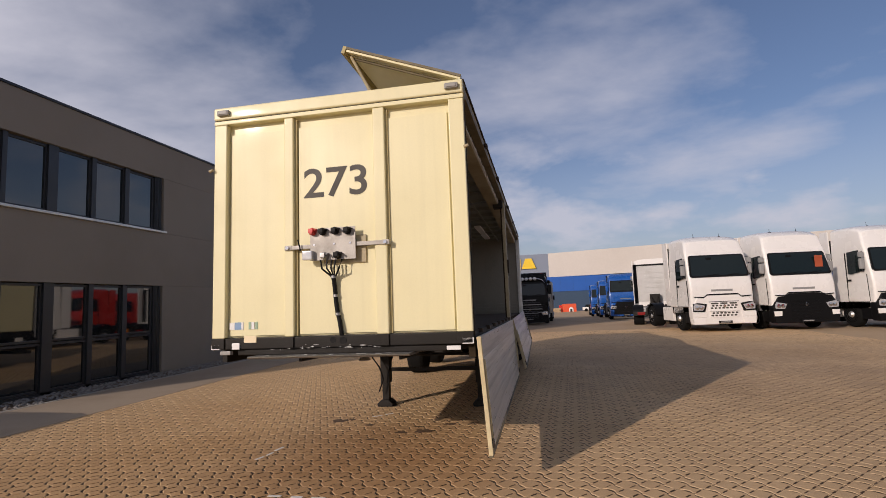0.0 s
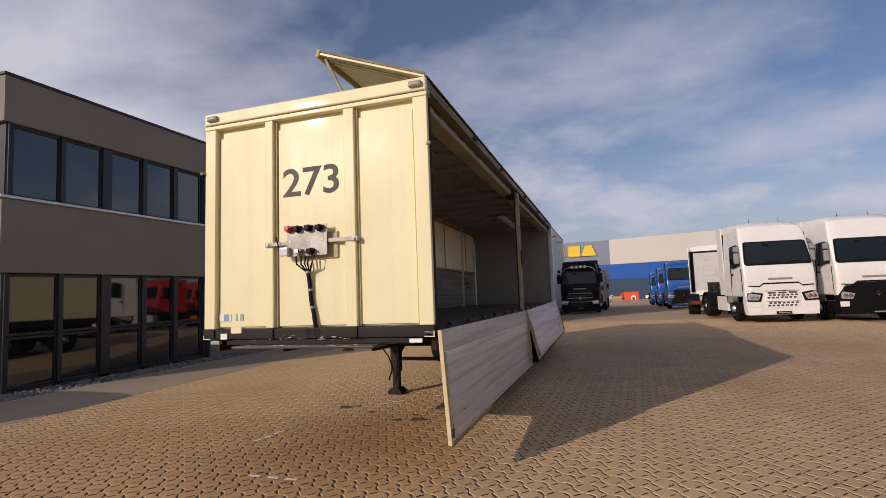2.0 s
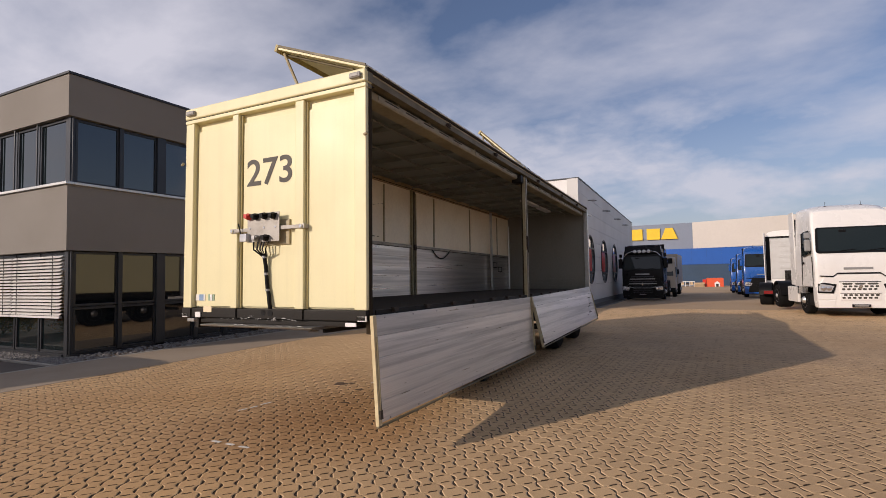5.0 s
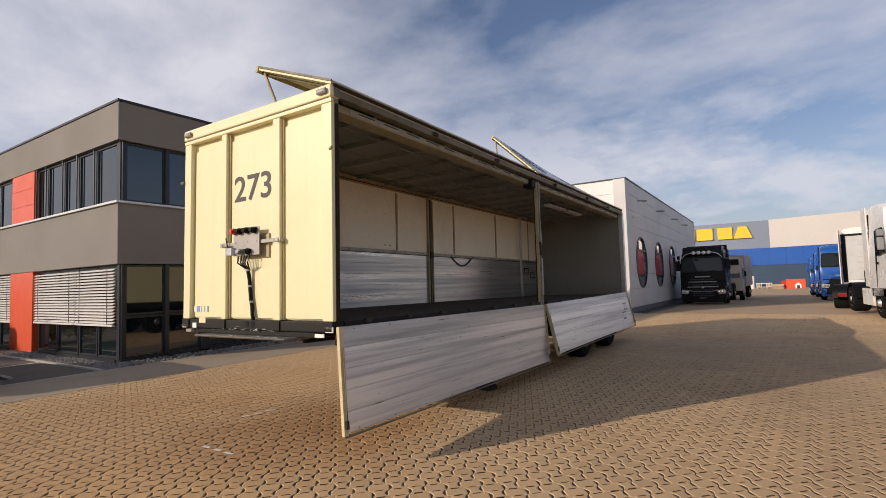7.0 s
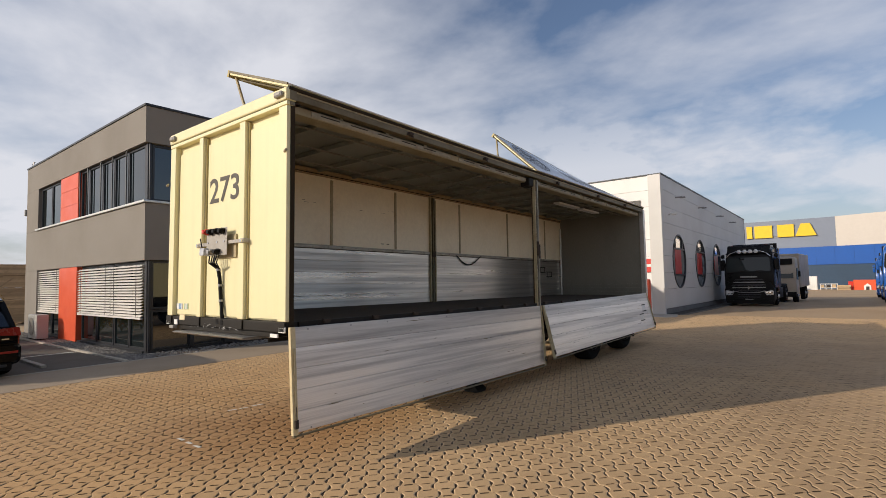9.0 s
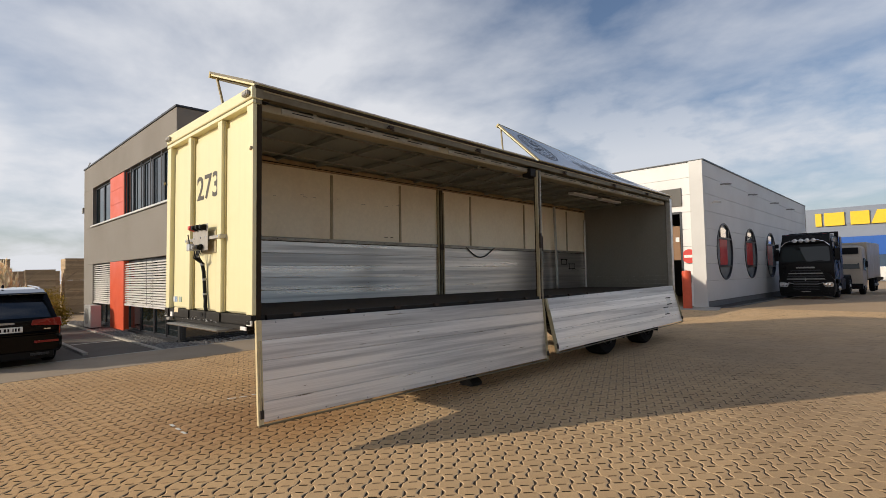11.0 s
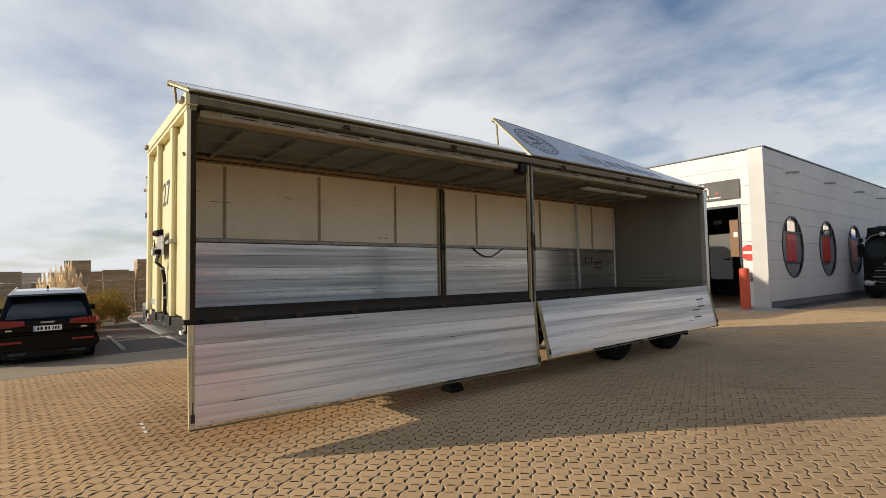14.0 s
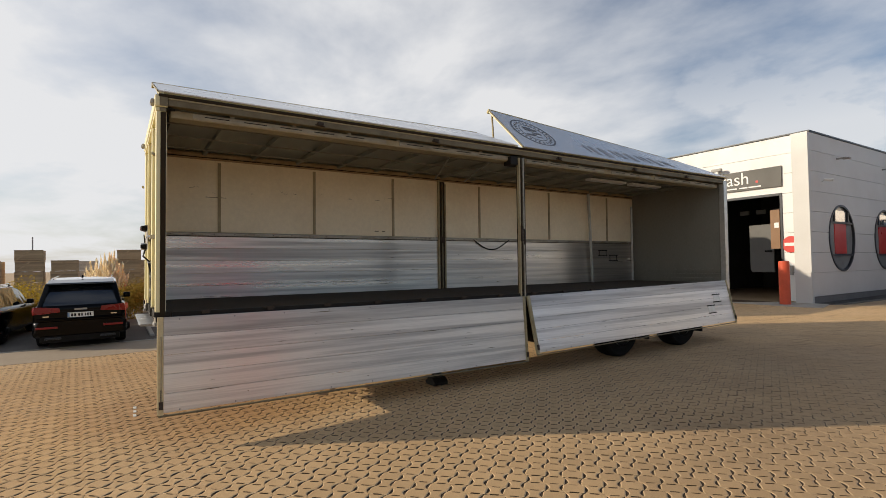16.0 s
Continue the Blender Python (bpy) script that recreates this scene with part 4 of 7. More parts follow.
for a, b in ((-2.395, -1.80), (-1.66, -0.885), (-0.755, -0.165)):
    part("front_sheet", Shape().box(a, b, 0.052, 0.072, FLOOR + 0.012, 3.42), CREAM, T, bevel=0.006)
    part("sheet_seam", Shape().box(a + 0.02, b - 0.02, 0.0511, 0.0522, 1.602, 1.6045), CREAM, T)
for a, b in ((-W, -2.415), (-0.142, 0.0)):
    part("corner_column", Shape().box(a, b, 0.0, 0.075, FLOOR - 0.005, 3.515), CREAM, T, bevel=0.010, steps=3)
for a, b in ((-1.79, -1.695), (-0.88, -0.765)):
    rib = part("rib", Shape().box(a, b, 0.0, 0.0715, FLOOR - 0.005, 3.515), CREAM, T, bevel=0.012, steps=3)
    # this strip paints the shadow that the rib throws
    part("rib_side", Shape().box(b + 0.001, b + 0.024, 0.036, 0.0715, FLOOR, 3.50), OLIVE, rib, "olive strip painted as the rib's shadow")
part("header", Shape().box(-W - 0.005, 0.005, -0.015, 0.11, 3.565, 3.695), CREAM, T, "cream roof header", 0.02, 3)
part("header_seal", Shape().box(0.0055, 0.0085, 0.03, 0.108, 3.575, 3.69).box(0.0035, 0.0065, 0.03, 0.09, 3.52, 3.555), RAIL_DARK, T, "grimy seal on the header end")
part("header_lip", Shape().box(-W - 0.003, 0.003, -0.006, 0.092, 3.517, 3.558), CREAM, T, bevel=0.008)
# black strip draws the shadow line between header and lip
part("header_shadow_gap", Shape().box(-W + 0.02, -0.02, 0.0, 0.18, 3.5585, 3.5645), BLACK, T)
for x in (-2.50, -0.165):
    lm = part("marker_lamp", Shape().box(x, x + 0.13, -0.05, -0.014, 3.60, 3.655), GREY_PLASTIC, T, "grey corner marker lamp", 0.015, 3)
    part("lens", Shape().box(x + 0.02, x + 0.11, -0.055, -0.049, 3.612, 3.643), GREY_PLASTIC, lm, bevel=0.006)
for x in (-W - 0.02, 0.012):
    part("corner_hook", Shape().tube([(x - 0.018, -0.02, 3.04), (x + 0.024, -0.03, 3.05)], 0.015, 10), CREAM_OLD, T, "small brass-coloured hook", 0.003)
for a, b in ((-W, -2.415), (-1.79, -1.695), (-0.88, -0.765), (-0.142, 0.0)):
    part("rail_foot", Shape().box(a, b, -0.012, 0.0042, 1.278, FLOOR - 0.006), BLACK, T, "black rib foot", 0.006)
part("front_rail", Shape().box(-W, 0.0, 0.005, 0.14, 1.275, FLOOR - 0.008), BLACK, T, "black lower front rail with scuffed paint", 0.01)
part("rail_underside", Shape().box(-W + 0.25, -0.25, 0.04, 0.3, 1.215, 1.274), BLACK, T, bevel=0.01)
for x0, x1, z0, z1, mt in ((-2.55, -2.46, 1.275, 1.32, WHITE_STICKER), (-2.33, -2.25, 1.275, 1.335, WHITE_STICKER), (-0.10, 0.003, 1.275, 1.33, WHITE_STICKER), (-0.24, -0.115, 1.225, 1.262, WHITE_STICKER)):
    part("reflector", Shape().box(x0, x1, -0.012, 0.004, z0, z1), mt, T, "small white reflector", 0.004)
part("side_marker", Shape().box(-2.45, -2.34, -0.02, 0.03, 1.225, 1.262), GREY_PLASTIC, T, bevel=0.008)
part("label_plate", Shape().box(-2.21, -2.08, 0.0, 0.004, 1.335, 1.40), surface("cream_label", (0.8, 0.68, 0.45), 0.5), T)
for x0, x1, mt in ((-2.40, -2.34, WHITE_STICKER), (-2.338, -2.27, BLUE_STICKER), (-2.268, -2.245, WHITE_STICKER), (-2.19, -2.165, GREEN_STICKER), (-2.16, -2.13, WHITE_STICKER), (-2.12, -2.095, GREEN_STICKER)):
    part("sticker", Shape().box(x0, x1, 0.046, 0.0515, 1.46, 1.53), mt, T)
ob = words("273", 0.4, Matrix.Identity(4), DARK_PRINT, T, "dark grey fleet number", "number", depth=0.0012, bold=0.005)
xs = [v.co.x for v in ob.data.vertices]; ys = [v.co.y for v in ob.data.vertices]
sx, sy = 0.645 / (max(xs) - min(xs)), 0.295 / (max(ys) - min(ys))
ob.data.transform(Matrix.Translation((-1.285, 0.0495, 2.845)) @ Matrix.Rotation(radians(90), 4, "X") @ Matrix.Diagonal((sx, sy, 1, 1)) @ Matrix.Translation((-(max(xs) + min(xs)) / 2, -(max(ys) + min(ys)) / 2, 0)))

# coupling panel with sockets, brackets and cables on the front wall
def cpart(name, shape, material, parent, label="", bevel=0.0):
    """A part of the coupling panel, which is bolted close to the ribs."""
    return part(name, shape, material, parent, label, bevel, m=Matrix.Translation((0.022, 0.055, -0.022)))


cp = cpart("coupling_panel", Shape().box(-1.53, -1.08, -0.085, -0.078, 2.10, 2.405), PLATE, T, "steel plate with air and electric sockets", 0.003)
for x0, x1 in ((-1.77, -1.5), (-1.11, -0.80)):
    cpart("bracket", Shape().box(x0, x1, -0.07, -0.03, 2.22, 2.258), PLATE, cp, "steel bracket bar", 0.004)
cpart("back_plate", Shape().box(-1.42, -1.0, -0.024, -0.0045, 2.07, 2.33), CREAM_OLD, cp, bevel=0.003)
for x in (-1.77, -0.80):
    cpart("bracket_end", Shape().box(x - 0.03, x + 0.04, -0.075, 0.0, 2.215, 2.262), PLATE, cp, bevel=0.006)
    cpart("bolt", Shape().lathe([(0, 0.018), (-0.014, 0.016), (-0.014, 0)], (x + 0.004, -0.075, 2.238), "y", 10), CHROME, cp)
for k, (x, z, mt) in enumerate(((-1.50, 2.375, RED_PLASTIC), (-1.40, 2.37, BLACK_PLASTIC), (-1.275, 2.37, BLACK_PLASTIC), (-1.155, 2.365, BLACK_PLASTIC), (-1.385, 2.14, STEEL), (-1.255, 2.14, BLACK_PLASTIC))):
    so = cpart("socket", Shape().lathe([(0, 0.036), (-0.03, 0.036), (-0.035, 0.030), (-0.06, 0.026), (-0.06, 0.0)], (x, -0.08, z), "y", 16), mt, cp, "red air socket" if k == 0 else "black socket")
    cpart("cap", Shape().box(x - 0.022, x + 0.024, -0.15, -0.138, z - 0.018, z + 0.024).tube([(x + 0.035, -0.08, z + 0.02), (x + 0.045, -0.15, z + 0.01)], 0.01), mt, so, bevel=0.008)
cpart("grey_socket", Shape().box(-1.59, -1.49, -0.14, -0.075, 2.105, 2.195), LAMP_LENS, cp, "grey square socket", 0.014)
cpart("lever", Shape().tube([(-1.625, -0.09, 2.20), (-1.65, -0.10, 2.31)], 0.007), BLACK_PLASTIC, cp)
for x in (-1.49, -1.29, -1.13):
    cpart("screw", Shape().lathe([(0, 0.012), (-0.006, 0.01), (-0.006, 0)], (x, -0.0855, 2.25), "y", 8), CHROME, cp)
for k, x in enumerate((-1.42, -1.36, -1.31, -1.27, -1.21)):
    cpart("cable", Shape().tube([(x, -0.10, 2.10), (x * 0.8 - 1.315 * 0.2, -0.12, 2.02), (-1.315 + 0.012 * (k - 2), -0.052, 1.95)], 0.0085), BLACK_PLASTIC, cp)
path = [(-1.295, 0.0, 1.94), (-1.288, 0.018, 1.83), (-1.280, 0.024, 1.70), (-1.268, 0.024, 1.60), (-1.246, 0.024, 1.51), (-1.232, 0.018, 1.43), (-1.226, 0.03, 1.36)]
cb = part("taped_cable", Shape().tube(path, 0.021, 12), BLACK_PLASTIC, T, "black taped cable loom")
for x, y, z in ((-1.294, 0.004, 1.92), (-1.282, 0.022, 1.745), (-1.262, 0.024, 1.575)):
    part("clamp", Shape().lathe([(-0.012, 0.023), (-0.012, 0.026), (0.012, 0.026), (0.012, 0.023)], (x, y, z), "z", 14), STEEL, cb)

# skid plate and chassis
part("skid_plate", Shape().prism([(-0.13, 1.205), (-0.11, 1.19), (1.6, 1.175), (1.6, 1.20), (-0.11, 1.215)], "x", -2.10, -0.55), STEEL, T, "scraped steel coupling skid plate", 0.004)
part("kingpin", Shape().lathe([(-0.1, 0.06), (-0.09, 0.065), (-0.06, 0.035), (-0.03, 0.045), (0, 0.045)], (-1.275, 0.75, 1.175), "z", 16), STEEL, T)
for x in (-1.85, -0.82):
    part("chassis_beam", Shape().box(x, x + 0.14, 0.3, L - 0.1, 1.155, 1.174).prism([(0.3, 1.155), (0.3, 1.12), (3.2, 1.08), (4.2, 0.82), (L - 0.1, 0.82), (L - 0.1, 1.155)], "x", x + 0.055, x + 0.085).box(x, x + 0.14, 4.2, L - 0.1, 0.79, 0.82), BLACK, T, "black steel chassis beam")
for k in range(19):
    y = 0.5 + k * 0.575
    part("cross_member", Shape().box(-W + 0.05, -0.06, y, y + 0.06, 1.19, 1.285), BLACK, T)
part("side_rail", Shape().box(-0.06, -0.005, 0.16, L, 1.14, 1.375), BLACK, T, "black side rail of the deck", 0.006)
part("side_rail", Shape().box(-W + 0.005, -W + 0.06, 0.16, L, 1.14, 1.375), BLACK, T, bevel=0.006)
for k in range(16):
    y = 0.45 + k * 0.69
    part("hinge", Shape().box(-0.02, 0.03, y, y + 0.07, 1.345, 1.388).tube([(0.02, y - 0.015, 1.378), (0.02, y + 0.085, 1.378)], 0.012), RUST, T, "rusty dropside hinge", 0.006)
for x in (-1.98, -0.42):
    leg = part("landing_leg", Shape().box(x - 0.075, x + 0.075, 3.64, 3.80, 0.42, 1.16), BLACK, T, "black landing leg", 0.008)
    part("inner_leg", Shape().box(x - 0.055, x + 0.055, 3.665, 3.775, 0.13, 0.42), BLACK, leg, bevel=0.006)
    part("foot", Shape().prism([(x - 0.12, 0.055), (x + 0.12, 0.055), (x + 0.13, 0.10), (x + 0.06, 0.16), (x - 0.06, 0.16), (x - 0.13, 0.10)], "y", 3.60, 3.84), BLACK, leg, "square foot", 0.008)
    part("leg_brace", Shape().tube([(x, 3.72, 0.62), (x, 4.6, 1.12)], 0.028), BLACK, leg)
part("leg_shaft", Shape().tube([(-1.98, 3.72, 0.86), (-0.42, 3.72, 0.86)], 0.022), BLACK, T)
part("leg_crossbar", Shape().box(-1.92, -0.48, 3.70, 3.74, 0.60, 0.66), BLACK, T)
part("crank", Shape().tube([(-0.34, 3.72, 0.86), (-0.20, 3.72, 0.86), (-0.20, 3.72, 0.62), (-0.08, 3.72, 0.62)], 0.014), STEEL, T)
part("air_hose", Shape().tube([(-2.06, 3.5, 1.05), (-2.12, 3.45, 0.85), (-2.02, 3.48, 0.7), (-1.98, 3.56, 0.5), (-2.05, 3.55, 0.3)], 0.012), BLACK_PLASTIC, T)
part("white_box", Shape().box(-2.30, -2.18, 3.7, 3.95, 0.86, 1.12), WHITE_PAINT, T, "small white control box", 0.01)


def wheel(parent, x, y, z, r, side, rim_mat=STEEL, width=0.30):
    """A wheel on the x axis whose outer face looks along side (+1 or -1)."""
    s = side
    prof = [(-width / 2, r * 0.55), (-width / 2, r * 0.90), (-width * 0.38, r * 0.985), (-width * 0.25, r), (width * 0.25, r), (width * 0.38, r * 0.985), (width / 2, r * 0.90), (width / 2, r * 0.55)]
    w = part("wheel", Shape().lathe([(-width * 0.4, r * 0.56), (width * 0.3, r * 0.56), (width * 0.30, 0.15), (width * 0.30, 0)] if s > 0 else [(-width * 0.3, 0), (-width * 0.3, 0.15), (-width * 0.3, r * 0.56), (width * 0.4, r * 0.56)], (x, y, z), "x", 24), rim_mat, parent, "steel wheel")
    part("tyre", Shape().lathe(prof, (x, y, z), "x", 28), RUBBER, w, "worn black tyre")
    part("hub", Shape().lathe([(0, 0.16), (s * 0.05, 0.15), (s * 0.12, 0.10), (s * 0.15, 0.08), (s * 0.15, 0.0)], (x + s * width * 0.28, y, z), "x", 18), rim_mat, w)
    part("rim_ring", Shape().lathe([(s * 0.30 * width, r * 0.50), (s * 0.50 * width, r * 0.53), (s * 0.50 * width, r * 0.58), (s * 0.40 * width, r * 0.58)], (x, y, z), "x", 24), rim_mat, w)
    return w


for y in (7.5, 9.42):
    zc = 0.475 + 0.0145 * y
    part("axle", Shape().tube([(-2.3, y, zc), (-0.25, y, zc)], 0.065, 12), BLACK, T)
    part("spring", Shape().box(-1.86, -1.72, y - 0.5, y + 0.5, zc + 0.1, zc + 0.2).box(-0.83, -0.69, y - 0.5, y + 0.5, zc + 0.1, zc + 0.2), BLACK, T)
    wheel(T, -0.20, y, zc, 0.48, 1, width=0.37)
    wheel(T, -W + 0.20, y, zc, 0.48, -1, width=0.37)
part("mudguard", Shape().box(-0.45, -0.08, 8.36, 8.40, 0.35, 1.1).box(-0.45, -0.08, 10.2, 10.23, 0.35, 1.1), BLACK_PLASTIC, T)
part("underrun_bar", Shape().box(-W + 0.1, -0.1, L - 0.12, L - 0.02, 0.55, 0.67), BLACK, T, bevel=0.01)

krng = random.Random(3)
for k in range(34):
    x, z = krng.choice((krng.uniform(-2.0, -0.9), krng.gauss(-1.55, 0.2), krng.gauss(-1.15, 0.1))), 1.262 + abs(krng.gauss(0, 0.012))
    w_, h_ = krng.choice((0.008, 0.012, 0.02, 0.035, 0.06)) * krng.uniform(0.7, 1.2), krng.uniform(0.002, 0.006)
    part("paint_scrape", Shape().prism([(x, z), (x + w_ * 0.6, z - h_ * 0.4), (x + w_, z + h_ * 0.3), (x + w_ * 0.5, z + h_)], "y", 0.0, 0.0048), WHITE_STICKER if k % 3 == 0 else STEEL, T)
for k in range(14):
    x, y = krng.uniform(-2.0, -0.7), krng.uniform(-0.105, -0.04)
    w_ = krng.uniform(0.01, 0.05)
    part("paint_scrape", Shape().prism([(x, y), (x + w_, y + 0.002), (x + w_ * 0.8, y + 0.006), (x + 0.01, y + 0.005)], "z", 1.214, 1.2175), STEEL if k % 3 else WHITE_STICKER, T)

# deck, roof, rear wall
XI = -W + 0.125
POST_GREY = surface("grimy_grey_metal", (0.34, 0.315, 0.265), 0.45, 0.5, grain=0.12, grain_scale=30, stain=0.75, stain_scale=5, stain_to=(0.42, 0.36, 0.28))
CORNICE = surface("brown_cream_cornice", (0.42, 0.30, 0.16), 0.55, grain=0.12, grain_scale=25, stain=0.6, stain_scale=2.2, stain_to=(0.5, 0.42, 0.32))
SEAL = surface("dirty_brown_seal_and_shade", (0.034, 0.025, 0.016), 0.9, spec=0.12, grain=0.2, stain=0.5, stain_scale=3, stain_to=(1.8, 1.6, 1.2))
part("deck", Shape().box(-W + 0.062, -0.062, 0.092, L - 0.002, 1.29, 1.372), DECK, T, "dark brown loading deck")
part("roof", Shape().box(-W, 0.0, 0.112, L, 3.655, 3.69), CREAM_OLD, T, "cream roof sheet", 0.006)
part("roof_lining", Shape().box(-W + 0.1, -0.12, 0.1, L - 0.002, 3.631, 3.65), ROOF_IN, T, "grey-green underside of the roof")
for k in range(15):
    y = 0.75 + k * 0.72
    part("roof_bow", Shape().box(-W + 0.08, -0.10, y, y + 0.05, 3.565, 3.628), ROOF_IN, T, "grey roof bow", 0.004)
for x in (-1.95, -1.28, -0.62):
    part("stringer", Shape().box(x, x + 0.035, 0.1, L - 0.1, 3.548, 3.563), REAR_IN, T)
for y0, y1 in ((3.9, 4.9), (4.7, 5.6)):
    part("roof_brace", Shape().tube([(-0.2, y0, 3.52), (-2.3, y1, 3.53)], 0.014), STEEL, T)
part("rail_hole", Shape().lathe([(0.004, 0.03), (0.0, 0.03), (0.001, 0.0)], (-1.305, 0.0015, 1.34), "y", 16).lathe([(0.004, 0.035), (0.0, 0.035), (0.001, 0.0)], (-1.208, 0.0015, 1.335), "y", 16), BLACK_PLASTIC, T, "cable holes in the rail")
part("top_rail", Shape().box(-0.10, 0.0, 0.112, L + 0.13, 3.585, 3.654), RAIL_DARK, T, "grimy top rail, darkened further for its shade", 0.008)
part("top_rail_edge", Shape().box(-0.03, 0.014, 0.02, L, 3.672, 3.706), SEAL, T, "dark rubber drip edge", 0.006)
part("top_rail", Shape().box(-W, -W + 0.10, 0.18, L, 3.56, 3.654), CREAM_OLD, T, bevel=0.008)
part("inner_cornice", Shape().box(XI - 0.02, XI + 0.05, 0.112, L - 0.003, 3.552, 3.60), CORNICE, T, "brown-cream rail along the top of the inner side", 0.01)
part("inner_cornice", Shape().box(XI - 0.02, XI + 0.028, 0.112, L - 0.003, 3.508, 3.534), CORNICE, T, bevel=0.006)
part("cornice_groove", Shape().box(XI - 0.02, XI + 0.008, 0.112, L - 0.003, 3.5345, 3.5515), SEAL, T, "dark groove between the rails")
BEAM = surface("grimy_cream_beam", (0.36, 0.305, 0.19), 0.6, grain=0.1, grain_scale=20, stain=0.6, stain_scale=1.6, stain_to=(0.5, 0.46, 0.38))
part("header_beam", Shape().box(-0.30, -0.10, 0.14, L - 0.1, 3.485, 3.572), BEAM, T, "grimy cream beam under the roof edge", 0.02)
COVER = surface("pale_rail_cover", (0.36, 0.335, 0.26), 0.5, grain=0.1, stain=0.7, stain_scale=4)
for a, b in ((0.36, 2.75), (2.95, 4.95), (5.3, 7.2), (7.4, 8.6), (8.7, 10.9)):
    cv = part("lamp_cover", Shape().prism([(-0.17, 3.55), (-0.092, 3.56), (-0.086, 3.515), (-0.095, 3.50), (-0.16, 3.495)], "y", a, b), COVER, T, "pale rail cover with slots", 0.004)
    n_s = int((b - a) / 0.42)
    for k in range(n_s):
        part("slot", Shape().box(-0.089, -0.082, a + 0.12 + k * 0.42, a + 0.38 + k * 0.42, 3.53, 3.539), BLACK, cv)
for y in (1.75, 3.45, 5.9, 7.9, 9.6):
    part("roof_catch", Shape().box(-0.03, 0.045, y, y + 0.07, 3.60, 3.635).tube([(0.02, y - 0.03, 3.605), (0.02, y + 0.09, 3.59)], 0.010), RUST, T, "rusty flap catch", 0.006)
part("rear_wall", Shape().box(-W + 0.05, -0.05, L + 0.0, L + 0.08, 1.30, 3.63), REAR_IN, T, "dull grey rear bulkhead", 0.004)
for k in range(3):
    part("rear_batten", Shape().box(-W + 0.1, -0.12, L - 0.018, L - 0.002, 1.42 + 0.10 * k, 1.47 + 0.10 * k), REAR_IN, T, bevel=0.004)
for x0, x1 in ((-W, -W + 0.10), (-0.10, 0.0)):
    part("rear_post", Shape().box(x0, x1 + (0.015 if x0 > -1 else 0.0), L - 0.04, L + 0.09, 1.14, 3.64), ALU_TRIM, T, "worn aluminium rear post", 0.01)
part("front_lining", Shape().box(-W + 0.1, -0.16, 0.092, 0.11, 1.372, 3.63), PLY, T)
part("front_post_edge", Shape().box(-0.06, 0.002, 0.077, 0.091, 1.15, 3.52), SEAL, T, bevel=0.006)
part("post_seal", Shape().box(0.001, 0.006, 0.04, 0.092, 1.16, 3.51), SEAL, T, "dirty dark rubber seal on the front post", 0.002)
part("outer_side_sheet", Shape().box(-W - 0.004, -W + 0.03, 0.17, L - 0.13, 1.38, 3.42), CREAM, T, "closed cream far side")

# far side: lower aluminium boards, upper sheets, post
for s0, s1 in ((0.17, 5.02), (5.20, L - 0.002)):
    for k in range(5):
        z0 = 1.375 + k * 0.191
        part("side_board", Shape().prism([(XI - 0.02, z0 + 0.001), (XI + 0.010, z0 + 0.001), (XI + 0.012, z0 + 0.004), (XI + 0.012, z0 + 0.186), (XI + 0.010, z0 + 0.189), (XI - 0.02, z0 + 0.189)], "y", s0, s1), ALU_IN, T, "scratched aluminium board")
    part("board_cap", Shape().box(XI - 0.03, XI + 0.035, s0, s1, 2.331, 2.385), POST_GREY, T, "grimy riveted aluminium rail", 0.008)
    for k in range(int((s1 - s0) / 0.3)):
        part("rivet", Shape().lathe([(XI + 0.034, 0.008), (XI + 0.039, 0.006), (XI + 0.04, 0.0)], (0, s0 + 0.15 + 0.3 * k, 2.36), "x", 6), SEAL, T)
    # SEAL strip stands in for the shade below the cap
    part("cap_shadow_line", Shape().box(XI - 0.02, XI + 0.02, s0, s1, 2.3205, 2.3305), SEAL, T, "dark line painted for the shade under the rail")
    part("upper_sheet", Shape().box(XI - 0.02, XI + 0.002, s0, s1, 2.392, 3.52), PLY, T, "pale inner side sheet with scuffs")
for y in (0.995, 2.512, 4.03, 6.06, 8.07, 10.08):
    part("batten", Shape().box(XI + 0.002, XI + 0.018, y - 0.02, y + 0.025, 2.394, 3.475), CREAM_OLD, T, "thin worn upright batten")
part("inner_post", Shape().box(XI - 0.03, XI + 0.035, 5.045, 5.175, 1.372, 3.50), SEAL, T, "worn double post with dark core", 0.006)
for y, mt in ((5.02, CREAM_OLD), (5.098, RAIL_DARK), (5.168, CREAM_OLD)):
    part("inner_post_strip", Shape().box(XI - 0.03, XI + 0.05, y, y + 0.032, 1.372, 3.52 - 0.4 * (y - 5.02)), mt, T, "pale worn post strip", 0.005)
part("latch", Shape().box(XI + 0.05, XI + 0.075, 5.06, 5.16, 2.28, 2.40), RUST, T, bevel=0.008)
part("rear_inner_post", Shape().tube([(XI + 0.05, L - 0.10, 1.375), (XI + 0.05, L - 0.10, 3.30)], 0.025), ALU_TRIM, T, "dull steel tube")
part("loose_pole", Shape().box(-0.03, 0.03, -0.02, 0.02, 0, 2.15), ALU_TRIM, T, "leaning aluminium pole", 0.006, m=pose(XI + 0.09, 9.42, 1.375, 4.2, 1.2, 0))
hz = Shape().tube([(XI + 0.03, 5.88 + 0.119 * k, 2.36 - 0.21 * math.sin(math.pi * k / 8)) for k in range(9)], 0.011)
part("strap_loop", hz, BLACK_PLASTIC, T, "hanging black strap loop")
